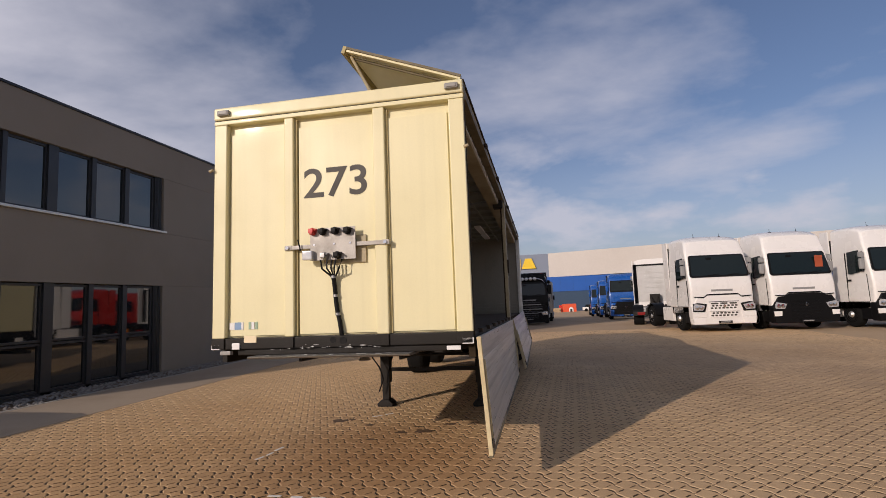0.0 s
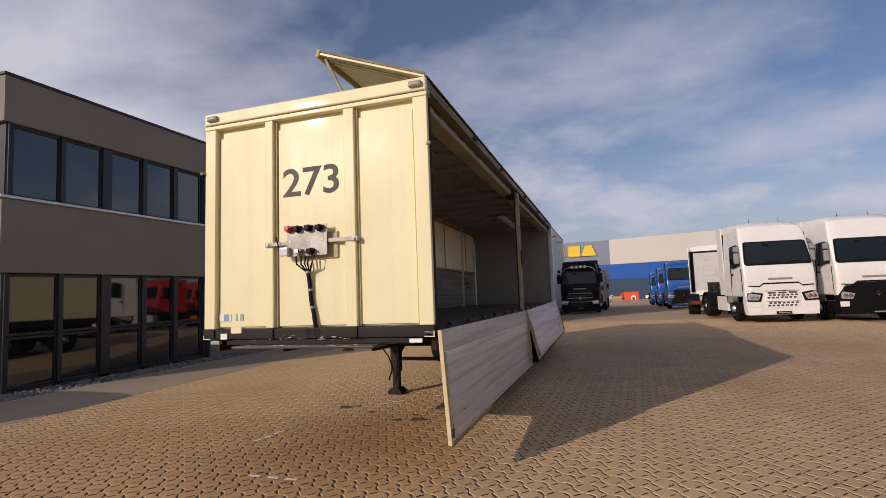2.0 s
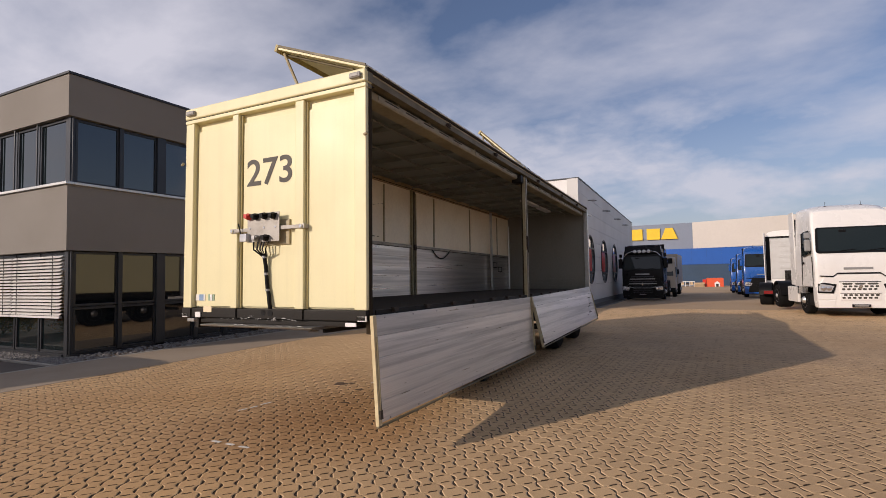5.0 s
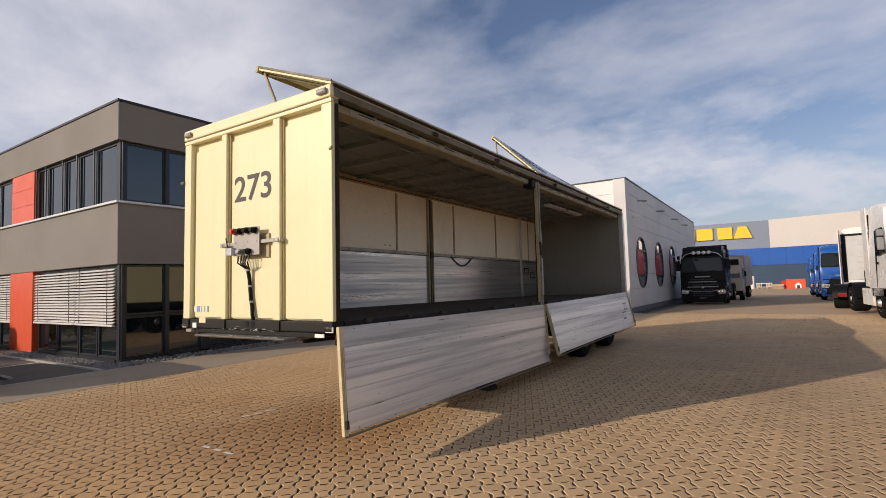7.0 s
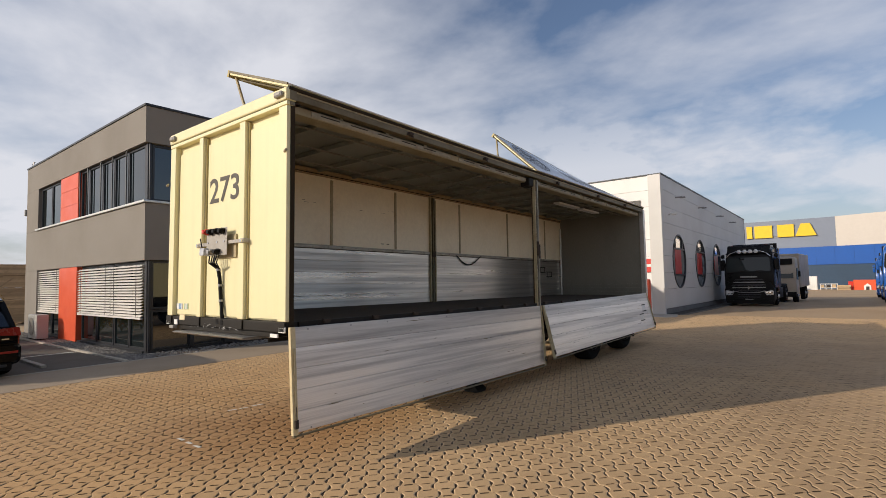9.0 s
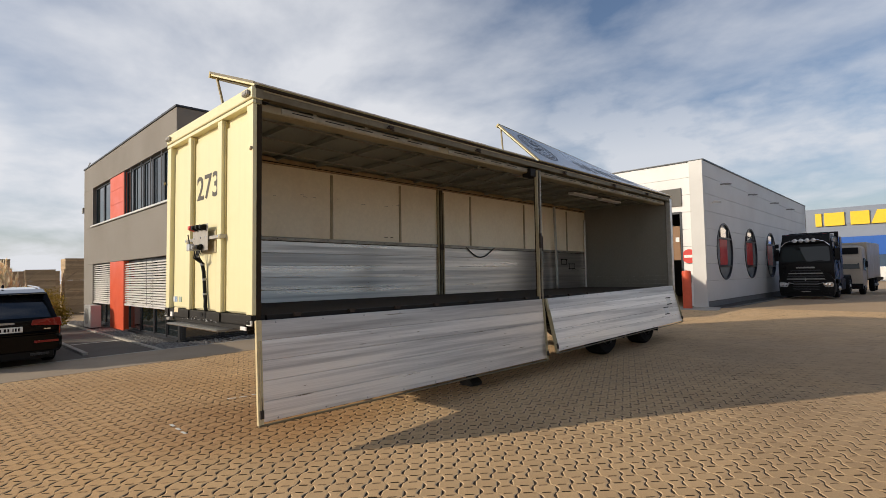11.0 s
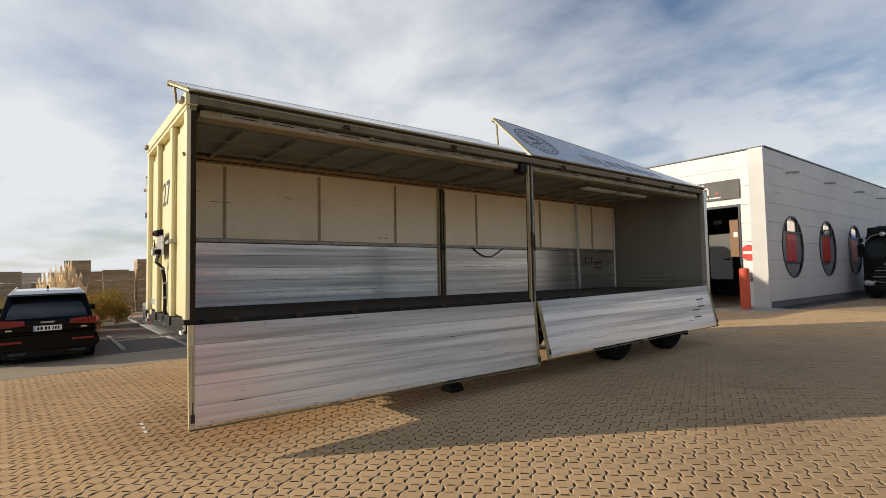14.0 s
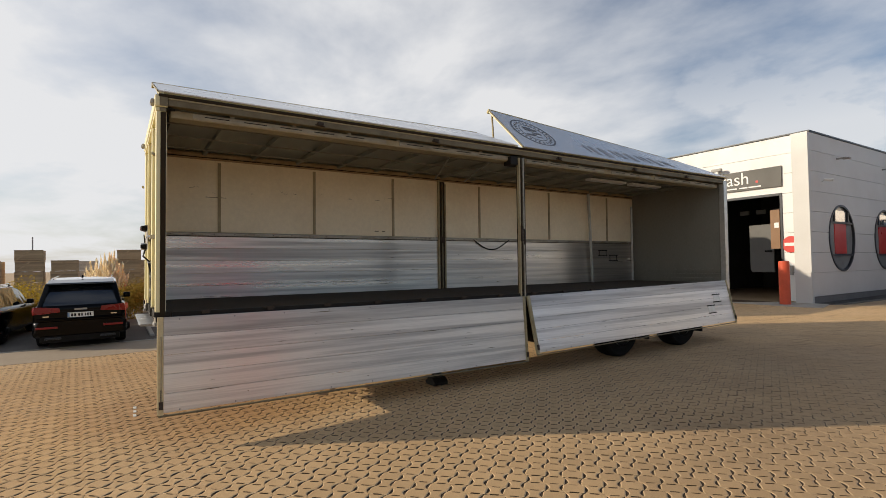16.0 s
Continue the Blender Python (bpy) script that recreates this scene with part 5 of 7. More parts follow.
for y, z in ((9.72, 2.14), (10.12, 2.02)):
    part("folding_step", Shape().box(XI + 0.0125, XI + 0.018, y, y + 0.34, z, z + 0.022).box(XI + 0.0125, XI + 0.018, y + 0.03, y + 0.05, z - 0.11, z).box(XI + 0.0125, XI + 0.018, y + 0.29, y + 0.31, z - 0.11, z).box(XI + 0.0125, XI + 0.018, y, y + 0.34, z - 0.13, z - 0.11), BLACK, T, "dark folding step in the side board")
srng = random.Random(11)
for k in range(15):
    y, z = srng.uniform(0.3, 4.0), srng.uniform(3.0, 3.1)
    part("scuff", Shape().box(XI + 0.002, XI + 0.0035, y, y + srng.uniform(0.02, 0.09), z, z + srng.uniform(0.003, 0.006)), RAIL_DARK, T)
for y, ln in ((0.8, 0.3), (3.65, 0.08), (3.8, 0.06)):
    part("scuff", Shape().box(XI + 0.002, XI + 0.0035, y, y + ln, 2.93 if ln > 0.2 else 2.47, 2.938 if ln > 0.2 else 2.485), RAIL_DARK, T)
part("ceiling_lamp", Shape().box(-0.9, -0.75, 7.6, 8.7, 3.50, 3.545).box(-0.9, -0.75, 8.9, 9.9, 3.50, 3.545), WHITE_PAINT, T, "white tube lamp fittings", 0.01)

# near side: centre post
part("centre_post", Shape().box(-0.075, -0.012, 5.052, 5.185, 1.15, 3.56), SEAL, T, "worn centre post with dark dirty channel", 0.006)
part("centre_post_strip", Shape().box(-0.05, 0.004, 5.045, 5.073, 1.15, 3.54), CREAM_OLD, T, "worn cream edge strip", 0.005)
part("centre_post_strip", Shape().box(-0.05, 0.012, 5.118, 5.146, 1.15, 3.54), POST_GREY, T, "worn grey edge strip", 0.005)
part("post_head", Shape().box(-0.2, -0.02, 4.9, 5.12, 3.42, 3.56), BLACK, T, "dark bracket at the post head", 0.02)
part("post_latch", Shape().box(0.0, 0.035, 5.06, 5.10, 2.2, 2.45).box(0.013, 0.03, 5.12, 5.15, 2.15, 2.40), RUST, T, bevel=0.006)


EDGE_CREAM = surface("worn_pale_cream_edge", (0.62, 0.525, 0.31), 0.55, grain=0.1, grain_scale=25, stain=0.6, stain_scale=3.5, stain_to=(0.55, 0.45, 0.32))


def dropside(name, y0, y1, tilt, label, h, rise, edge):
    """A hanging aluminium dropside of five boards; the hinge line lies along y at its top."""
    m = Matrix.Translation((0.022, y0, 1.33)) @ pose(0, 0, 0, rise, -tilt, 0) @ Matrix.Translation((0, -y0, 0))
    d = part(name, Shape().box(0.0, 0.038, y0 - 0.008, y0 + 0.05, -h - 0.02, 0.0), edge, T, label, 0.006, m=m)
    part("end_post", Shape().box(-0.002, 0.037, y1 - 0.05, y1, -h - 0.02, 0.0), CREAM_OLD, d, "worn cream end post", 0.006, m=m)
    hh = h / 5
    for k in range(5):
        z0 = -h + k * hh
        # the topmost board takes the darker aluminium
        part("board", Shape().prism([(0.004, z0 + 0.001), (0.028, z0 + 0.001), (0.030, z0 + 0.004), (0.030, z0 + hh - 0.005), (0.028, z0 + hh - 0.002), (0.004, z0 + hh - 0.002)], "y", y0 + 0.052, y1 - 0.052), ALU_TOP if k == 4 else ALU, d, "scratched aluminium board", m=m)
    part("bottom_edge", Shape().box(-0.004, 0.036, y0, y1, -h - 0.040, -h - 0.022), RAIL_DARK, d, bevel=0.008, m=m)
    for y in (y0 + 0.025, y1 - 0.025):
        lt = part("latch", Shape().box(0.036, 0.055, y - 0.018, y + 0.02, -h + 0.04, -h + 0.12).tube([(0.05, y, -h + 0.05), (0.05, y, -h + 0.24)], 0.006), RUST, d, "rusty lock catch", 0.005, m=m)
        part("rod", Shape().tube([(0.045, y, -h + 0.1), (0.045, y, -0.2)], 0.010), CREAM_OLD, d, m=m)
    for k in range(int((y1 - y0) / 0.55)):
        for z in (-h + 0.02, -0.03):
            part("rivet", Shape().lathe([(0.03, 0.010), (0.034, 0.009), (0.036, 0.0)], (0, y0 + 0.2 + k * 0.55, z), "x", 6), STEEL, d, m=m)
    return d, m


d1, m1 = dropside("dropside", 0.022, 5.085, 3.6, "lowered aluminium dropside hanging nearly upright", 0.985, 0.0, EDGE_CREAM)
d2, m2 = dropside("dropside", 5.135, L - 0.08, 12.6, "lowered aluminium dropside hanging aslant", 0.90, 0.9, CREAM_OLD)
for y, z in ((10.30, -0.30), (10.02, -0.52)):
    st = part("folding_step", Shape().box(0.0305, 0.034, y + 0.03, y + 0.27, z - 0.13, z), ALU_TRIM, d2, "recessed folding step", m=m2)
    for dz in (-0.155, 0.0):
        part("step_edge", Shape().box(0.0305, 0.038, y, y + 0.3, z + dz, z + dz + 0.022), BLACK, st, m=m2)


def flap(y0, y1, angle, far_angle, label, strut_y):
    """An upper side panel swung up over the roof about the top right edge; it sags from angle at y0 to far_angle at y1."""
    w, n_ = 1.20, 16
    def bent(shape):
        out = Shape()
        pts = []
        for x, y, z in shape.v:
            q = radians(angle + (far_angle - angle) * (y - y0) / (y1 - y0))
            pts.append((-0.02 + x * math.cos(q) + z * math.sin(q), y, 3.715 - x * math.sin(q) + z * math.cos(q)))
        return out.add(pts, shape.f)
    def strip(x0, x1, z0, z1, a=y0, b=y1):
        """A bar along y, in short lengths so that it can follow the sag."""
        v, f = [], []
        for i in range(n_ + 1):
            y = a + (b - a) * i / n_
            v += [(x0, y, z0), (x1, y, z0), (x1, y, z1), (x0, y, z1)]
        for i in range(n_):
            f += [(4 * i + k, 4 * i + (k + 1) % 4, 4 * i + 4 + (k + 1) % 4, 4 * i + 4 + k) for k in range(4)]
        return Shape().add(v, f + [(3, 2, 1, 0), (4 * n_, 4 * n_ + 1, 4 * n_ + 2, 4 * n_ + 3)])
    f = part("roof_flap", bent(strip(-w, 0.0, 0.018, 0.030)), FLAP_IN, T, label)
    part("outer_skin", bent(strip(-w + 0.03, -0.02, 0.0, 0.015, y0 + 0.03, y1 - 0.03)), CREAM, f, "cream outer face")
    part("edge_trim", bent(Shape().box(-w, 0.0, y0 - 0.012, y0 - 0.001, 0.010, 0.033)), RAIL_DARK, f, "grimy flap edge")
    for a, b in ((y0, y0 + 0.05), (y1 - 0.05, y1)):
        part("end_frame", bent(Shape().box(-w, 0, a, b, -0.012, 0.017)), CREAM, f, "cream frame", 0.004)
    part("outer_rail", bent(strip(-w - 0.035, -w, -0.04, 0.034, y0 - 0.01, y1 + 0.01)), OLIVE, f, "dull cream frame")
    part("hinge_rail", bent(strip(-0.06, 0.0, -0.015, 0.017, y0 + 0.05, y1 - 0.05)), OLIVE, f)
    for k in range(3):
        y = y0 + (y1 - y0) * (k + 1) / 4
        part("batten", bent(Shape().box(-w + 0.01, -0.07, y, y + 0.04, -0.02, 0.0)), CREAM, f)
    part("lock_rod", bent(Shape().tube([(-w * 0.95, y0 + 0.09, -0.03), (-0.2, y0 + 0.09, -0.03)], 0.014)), RAIL_DARK, f)
    a = radians(angle)
    px, pz = -0.02 - w * 0.97 * math.cos(a), 3.715 + w * 0.97 * math.sin(a)
    part("strut", Shape().tube([(px, y0 + strut_y, pz - 0.03), (px + 0.06 + 0.14 * (angle < 30), y0 + strut_y, 3.70)], 0.016), CREAM_OLD, f, "prop strut")
    return f, bent


f1, bent1 = flap(0.02, 5.05, 21.0, 22.4, "raised side flap folded back over the roof", 0.06)
f2, bent2 = flap(5.16, L + 0.14, 43.0, 26.0, "steeply raised side flap with faded grey print", 0.05)
# faded round emblem and illegible line on the second flap
PRINT = surface("faded_grey_print", (0.17, 0.17, 0.18), 0.5, grain=0.2, grain_scale=40, stain=0.4, stain_scale=5)
PRINT_PALE = surface("very_faded_grey_print", (0.36, 0.36, 0.37), 0.5, grain=0.2, grain_scale=40, stain=0.4, stain_scale=5)
em = Shape()
for r0, r1 in ((0.42, 0.45), (0.27, 0.285)):
    ring = [(math.cos(i * math.tau / 40), math.sin(i * math.tau / 40)) for i in range(40)]
    em.add([(-0.62 + r * cx, 5.80 + r * cy, z) for r, z in ((r0, 0.0325), (r1, 0.0325), (r1, 0.0305), (r0, 0.0305)) for cx, cy in ring],
           [(q * 40 + i, ((q + 1) % 4) * 40 + i, ((q + 1) % 4) * 40 + (i + 1) % 40, q * 40 + (i + 1) % 40) for q in range(4) for i in range(40)])
part("round_emblem", bent2(em), PRINT, f2, "faded round emblem")
for i in range(26):
    t = i * math.tau / 26
    c, d = math.cos(t), math.sin(t)
    part("emblem_bar", bent2(Shape().hexa([(-0.62 + 0.355 * c + p * c - q * d, 5.80 + 0.355 * d + p * d + q * c, z) for z in (0.0305, 0.0325) for p, q in ((-0.03, -0.014), (0.03, -0.014), (0.03, 0.014), (-0.03, 0.014))])), PRINT, f2)
for k, (dx, dy, lx, ly) in enumerate(((0.1, -0.1, 0.05, 0.22), (0.02, 0.08, 0.06, 0.2), (-0.1, 0.0, 0.08, 0.3), (0.16, 0.06, 0.03, 0.12), (-0.17, -0.05, 0.03, 0.2))):
    part("emblem_bar", bent2(Shape().box(-0.62 + dx - lx / 2, -0.62 + dx + lx / 2, 5.80 + dy - ly / 2, 5.80 + dy + ly / 2, 0.0305, 0.0325)), PRINT, f2)
yy = 6.95
for k in range(11):
    wd = 0.06 + 0.05 * ((k * 7) % 3)
    part("print_bar", bent2(Shape().box(-0.52, -0.22 + 0.05 * (k % 3), yy, yy + wd, 0.0325, 0.034)), PRINT_PALE, f2)
    yy += wd + 0.09 + 0.06 * (k % 3)


# scratches and dents in the aluminium
scr = random.Random(29)
for d, m_, a, b, hgt, n_ in ((d1, m1, 0.2, 4.8, 0.95, 26), (d2, m2, 5.4, 10.8, 0.86, 26)):
    for k in range(n_):
        y, z = scr.uniform(a, b), -scr.uniform(0.04, hgt)
        ln, th = scr.choice((0.02, 0.04, 0.06, 0.12, 0.3)) * scr.uniform(0.6, 1.3), scr.uniform(0.0015, 0.005)
        part("scratch", Shape().prism([(y, z), (y + ln * 0.5, z - th), (y + ln, z + th * 0.4), (y + ln * 0.4, z + th)], "x", 0.030, 0.0312), RAIL_DARK if k % 3 else STEEL, d, m=m_)
for k in range(20):
    y, z = scr.uniform(0.4, 10.6), scr.uniform(1.45, 2.28)
    ln, th = scr.choice((0.02, 0.03, 0.05, 0.12)) * scr.uniform(0.6, 1.3), scr.uniform(0.002, 0.007)
    if not 4.9 < y < 5.25:
        part("scratch", Shape().prism([(y, z), (y + ln * 0.5, z - th), (y + ln, z + th * 0.4), (y + ln * 0.4, z + th)], "x", XI + 0.012, XI + 0.0132), RAIL_DARK, T)

# ---- vehicles ----
def ring(hw, y, z0, z1, rc, seg=4):
    """A rounded rectangle across x at depth y."""
    pts = []
    for cx, cz, a0 in ((hw - rc, z1 - rc, 0), (-hw + rc, z1 - rc, 90), (-hw + rc, z0 + rc, 180), (hw - rc, z0 + rc, 270)):
        for i in range(seg + 1):
            a = radians(a0 + 90 * i / seg)
            pts.append((cx + rc * math.cos(a), y, cz + rc * math.sin(a)))
    return pts


def cab_shell(profile, hw, narrow):
    """A cab: a side outline of (y, z) across the width, narrowing towards the top."""
    s = Shape()
    zs = [z for _, z in profile]
    lo, hi = min(zs), max(zs)
    def half(z):
        k = max(0.0, (z - (lo + (hi - lo) * 0.4)) / ((hi - lo) * 0.6))
        return hw - narrow * k * k
    n_ = len(profile)
    # columns across the cab: how far in from the side, how much the roof drops and the front draws back there
    cols = [(1, 0.0, 0.20, 0.085), (1, 0.035, 0.13, 0.04), (1, 0.10, 0.075, 0.012), (1, 0.30, 0.025, 0.0), (1, 0.65, 0.0, 0.0)]
    cols += [(-1, a, b, c) for _, a, b, c in reversed(cols)]
    verts, faces = [], []
    for sg, inset, drop, back in cols:
        for y, z in profile:
            k = max(0.0, min(1.0, (z - (hi - 0.55)) / 0.45))
            verts.append((sg * (half(z) - inset), y + (back if y < 0.6 else 0.0), z - drop * k))
    for c in range(len(cols) - 1):
        faces += [(c * n_ + i, (c + 1) * n_ + i, (c + 1) * n_ + (i + 1) % n_, c * n_ + (i + 1) % n_) for i in range(n_)]
    e = (len(cols) - 1) * n_
    s.add(verts, [tuple(range(n_)), tuple(reversed(range(e, e + n_)))] + faces)
    return s


def tractor(name, label, paint, m, grille_paint, group, visor=False, light_bar=False, roof=3.78):
    """A tractor unit. Its nose is at y = 0 and looks along -y; it is six metres long."""
    t = thing(name, label, "truck", m=m, group=group)
    hw, top, foot = (1.24, 2.78, 1.98) if light_bar else (1.24, 3.08, 2.27)
    prof = [(0.03, 1.00), (0.0, 1.35), (0.0, 1.80), (0.05, 2.10), (0.34, 3.18), (0.39, 3.32), (0.52, roof - 0.26), (0.80, roof - 0.08), (1.3, roof), (2.28, roof + 0.02), (2.30, 1.0)]
    cab = part("cab", cab_shell(prof, hw, 0.13), paint, t, "", 0.05, 3)
    # windscreen: a dark sheet with rounded corners laid on the raked front, its black band and wipers
    def screen(hx0, hx1, z0, z1, rc, lift, th):
        pts = []
        for cx, cz, a0 in ((hx1 - rc, z1 - rc, 0), (-hx1 + rc, z1 - rc, 90), (-hx0 + rc, z0 + rc, 180), (hx0 - rc, z0 + rc, 270)):
            for i in range(5):
                q = radians(a0 + 22.5 * i)
                pts.append((cx + rc * math.cos(q), cz + rc * math.sin(q)))
        def yy(x, z):
            return 0.05 + 0.29 * (z - 2.10) / 1.08
        n_ = len(pts)
        return Shape().add([(x, yy(x, z) - lift - d, z) for d in (0, th) for x, z in pts], [tuple(range(n_)), tuple(reversed(range(n_, 2 * n_)))] + [(i, i + n_, (i + 1) % n_ + n_, (i + 1) % n_) for i in range(n_)])
    part("screen_band", screen(1.17, 1.10, foot - 0.07, top + 0.05, 0.10, -0.06, 0.075), BLACK_PLASTIC, cab, "black band round the windscreen")
    part("windscreen", screen(1.10, 1.04, foot, top, 0.09, 0.012, 0.012), SCREEN, cab, "dark windscreen")
    part("sensor_box", Shape().box(-0.42, -0.20, 0.03 + 0.27 * (top - 2.27), 0.07 + 0.27 * (top - 2.27), top - 0.20, top - 0.05), BLACK_PLASTIC, cab, "dark sensor box behind the windscreen", 0.02)
    if visor:
        part("sun_visor", Shape().prism([(0.09 + 0.27 * (top - 2.16), top - 0.07), (0.17 + 0.27 * (top - 2.16), top + 0.2), (0.36 + 0.27 * (top - 2.16), top + 0.22), (0.30 + 0.27 * (top - 2.16), top - 0.03)], "x", -1.10, 1.10), BLACK_PLASTIC, cab, "dark sun visor", 0.03)
    for k in (-0.45, 0.35):
        part("wiper", Shape().tube([(k, 0.03 + 0.27 * (foot - 2.16), foot + 0.01), (k + 0.45, 0.04 + 0.27 * (foot - 2.16), foot + 0.06)], 0.012), BLACK_PLASTIC, cab)
    # nose: upper panel, grille, bumper, lamps
    part("nose_crease", Shape().prism([(-1.12, 1.40), (-0.75, 1.36), (-0.62, 1.47), (0.62, 1.47), (0.75, 1.36), (1.12, 1.40), (1.12, 1.43), (0.73, 1.41), (0.60, 1.52), (-0.60, 1.52), (-0.73, 1.41), (-1.12, 1.43)], "y", -0.03, 0.06), BLACK_PLASTIC, cab)
    nose = part("nose_panel", Shape().prism([(-1.20, 0.30), (1.20, 0.30), (1.24, 0.62), (1.24, 0.98), (1.02, 1.36), (0.72, 1.36), (0.60, 1.46), (-0.60, 1.46), (-0.72, 1.36), (-1.02, 1.36), (-1.24, 0.98), (-1.24, 0.62)], "y", -0.04, 0.35), BLACK_PLASTIC if visor else paint, t, "", 0.035, 3)
    gr_ = part("grille", Shape().prism([(-0.56, 0.57), (0.56, 0.57), (0.58, 1.19), (-0.58, 1.19)] if grille_paint is paint else [(-0.98, 0.42), (0.98, 0.42), (0.92, 0.95), (0.74, 1.44), (-0.74, 1.44), (-0.92, 0.95)], "y", -0.065, -0.035), paint if grille_paint is paint else BLACK_PLASTIC, t, "grille", 0.01)
    if grille_paint is paint:
        for i, z0 in enumerate((0.62, 0.715, 0.915, 1.01, 1.10)):
            for k in range(7 if i < 4 else 3):
                x = (-0.45 if i < 4 else -0.36) + (0.15 if i < 4 else 0.36) * k + (0.025 if i % 2 else -0.025) * (i < 4)
                wd = 0.055 if i < 4 else 0.16
                part("grille_hole", Shape().prism([(x - wd, z0 + 0.036), (x - wd * 0.72, z0), (x + wd * 0.72, z0), (x + wd, z0 + 0.036), (x + wd * 0.72, z0 + 0.065), (x - wd * 0.72, z0 + 0.065)], "y", -0.0675, -0.064), DARK_PRINT, gr_)
        part("grille_bar", Shape().box(-0.57, 0.57, -0.095, -0.066, 0.81, 0.875), paint, gr_, bevel=0.01)
        part("grille_gap", Shape().box(-0.585, 0.585, -0.066, -0.034, 1.192, 1.215).box(-0.57, 0.57, -0.068, -0.034, 0.795, 0.808), BLACK_PLASTIC, gr_, "dark gap round the grille")
    else:
        for z0 in (0.49, 0.62, 0.75, 0.88, 1.01, 1.14):
            part("grille_bar", Shape().box(-0.58, 0.58, -0.085, -0.06, z0, z0 + 0.045), grille_paint, gr_, bevel=0.008)
    part("badge", Shape().prism([(0, 0.93), (0.06, 1.03), (0, 1.13), (-0.06, 1.03)], "y", -0.10, -0.084), CHROME, gr_, "plain chrome badge", 0.006)
    part("name_strip", Shape().box(-0.42, 0.42, -0.012, 0.02, 1.62, 1.70), GREY_TRUCK if paint is WHITE_TRUCK else STEEL, cab, bevel=0.006)
    part("number_plate", Shape().box(-0.26, 0.26, -0.095, -0.062, 0.33, 0.43), BLACK_PLASTIC, nose, "number plate with plain bars", 0.004)
    part("plate_bar", Shape().box(-0.2, 0.2, -0.10, -0.0955, 0.36, 0.40), GREY_PLASTIC, nose)
    for s in (-1, 1):
        hz = -0.24 if light_bar else 0.0
        hl = part("headlight", Shape().prism([(s * 0.66, 1.12 + hz), (s * 1.02, 1.18 + hz), (s * 1.20, 1.14 + hz), (s * 1.225, 0.82 + hz), (s * 0.76, 0.80 + hz)], "y", -0.075, 0.0), BLACK_PLASTIC, t, "dark headlight housing", 0.02)
        part("headlight_glass", Shape().prism([(s * 0.74, 1.06 + hz), (s * 1.02, 1.12 + hz), (s * 1.16, 1.14 + hz), (s * 1.19, 0.88 + hz), (s * 0.84, 0.86 + hz)], "y", -0.083, -0.07), LAMP_LENS, hl, "clear headlight glass", 0.01)
        for x in (0.90, 1.06):
            part("lamp", Shape().lathe([(0.0, 0.085), (-0.012, 0.08), (-0.016, 0.0)], (s * x, -0.083, 0.985 + hz), "y", 16), CHROME, hl, "clear lamp")
        part("indicator", Shape().box(min(s * 1.12, s * 1.2), max(s * 1.12, s * 1.2), -0.079, -0.073, 0.90 + hz, 1.08 + hz), LAMP_LENS, hl)
        low = BLACK_PLASTIC if visor else paint
        part("bumper_corner", Shape().prism([(s * 0.75, 0.30), (s * 1.21, 0.30), (s * 1.232, 0.58), (s * 0.70, 0.58)], "y", -0.06, 0.1), low, t, "", 0.03)
        part("lamp_panel", Shape().prism([(s * 0.70, 0.585), (s * 1.232, 0.585), (s * 1.24, 0.78), (s * 0.66, 0.78)], "y", -0.062, 0.1), paint, t, "", 0.02)
        # mirrors
        mi = part("mirror", Shape().box(s * 1.36 - 0.13, s * 1.36 + 0.13, 0.26, 0.44, 2.04, 2.66) if light_bar else Shape().box(s * 1.34 - 0.09, s * 1.34 + 0.09, 0.30, 0.44, 2.30, 2.72), GREY_TRUCK if paint is WHITE_TRUCK else paint, t, "wing mirror", 0.05, 3)
        part("mirror_glass", Shape().box(s * 1.34 - 0.075, s * 1.34 + 0.075, 0.438, 0.445, 2.34, 2.68), SCREEN, mi, "dark mirror glass")
        part("arm", Shape().tube([(s * 1.12, 0.55, 3.02), (s * 1.34, 0.37, 2.98), (s * 1.34, 0.37, 2.24), (s * 1.17, 0.5, 2.2)], 0.022), BLACK_PLASTIC, mi)
        part("small_mirror", Shape().box(s * 1.34 - 0.09, s * 1.34 + 0.09, 0.30, 0.42, 2.76, 2.97), GREY_TRUCK if paint is WHITE_TRUCK else paint, mi, "", 0.03)
        # side window, door lines, handle
        def side(pts, name_, mt, lab, off=0.0):
            return part(name_, Shape().add([(s * (1.242 - 0.10 * max(0.0, (z - 2.12) / 1.68) ** 2 + off + d), y, z) for d in (-0.03, 0.006) for y, z in pts],
                        [tuple(range(len(pts))), tuple(reversed(range(len(pts), 2 * len(pts))))] + [(i, i + len(pts), (i + 1) % len(pts) + len(pts), (i + 1) % len(pts)) for i in range(len(pts))]), mt, cab, lab)
        side([(0.42, 2.24), (1.15, 2.12), (1.30, 2.16), (1.30, top - 0.06), (0.70, top - 0.02)], "side_window", SCREEN, "dark door window")
        for pts in ([(1.42, 1.05), (1.435, 1.05), (1.435, 3.0), (1.42, 3.0)], [(0.3, 1.02), (1.43, 1.02), (1.43, 1.035), (0.3, 1.035)], [(0.28, 1.05), (0.295, 1.05), (0.33, 2.1), (0.315, 2.1)]):
            side(pts, "door_gap", BLACK_PLASTIC, "")
        side([(1.18, 1.85), (1.36, 1.85), (1.36, 1.92), (1.18, 1.92)], "door_handle", BLACK_PLASTIC, "", 0.012)
        # steps, wheel arch and side fairing
        part("step_well", Shape().box(min(s * 0.7, s * 1.20), max(s * 0.7, s * 1.20), 0.36, 0.86, 0.35, 1.0), BLACK_PLASTIC, t, "", 0.02)
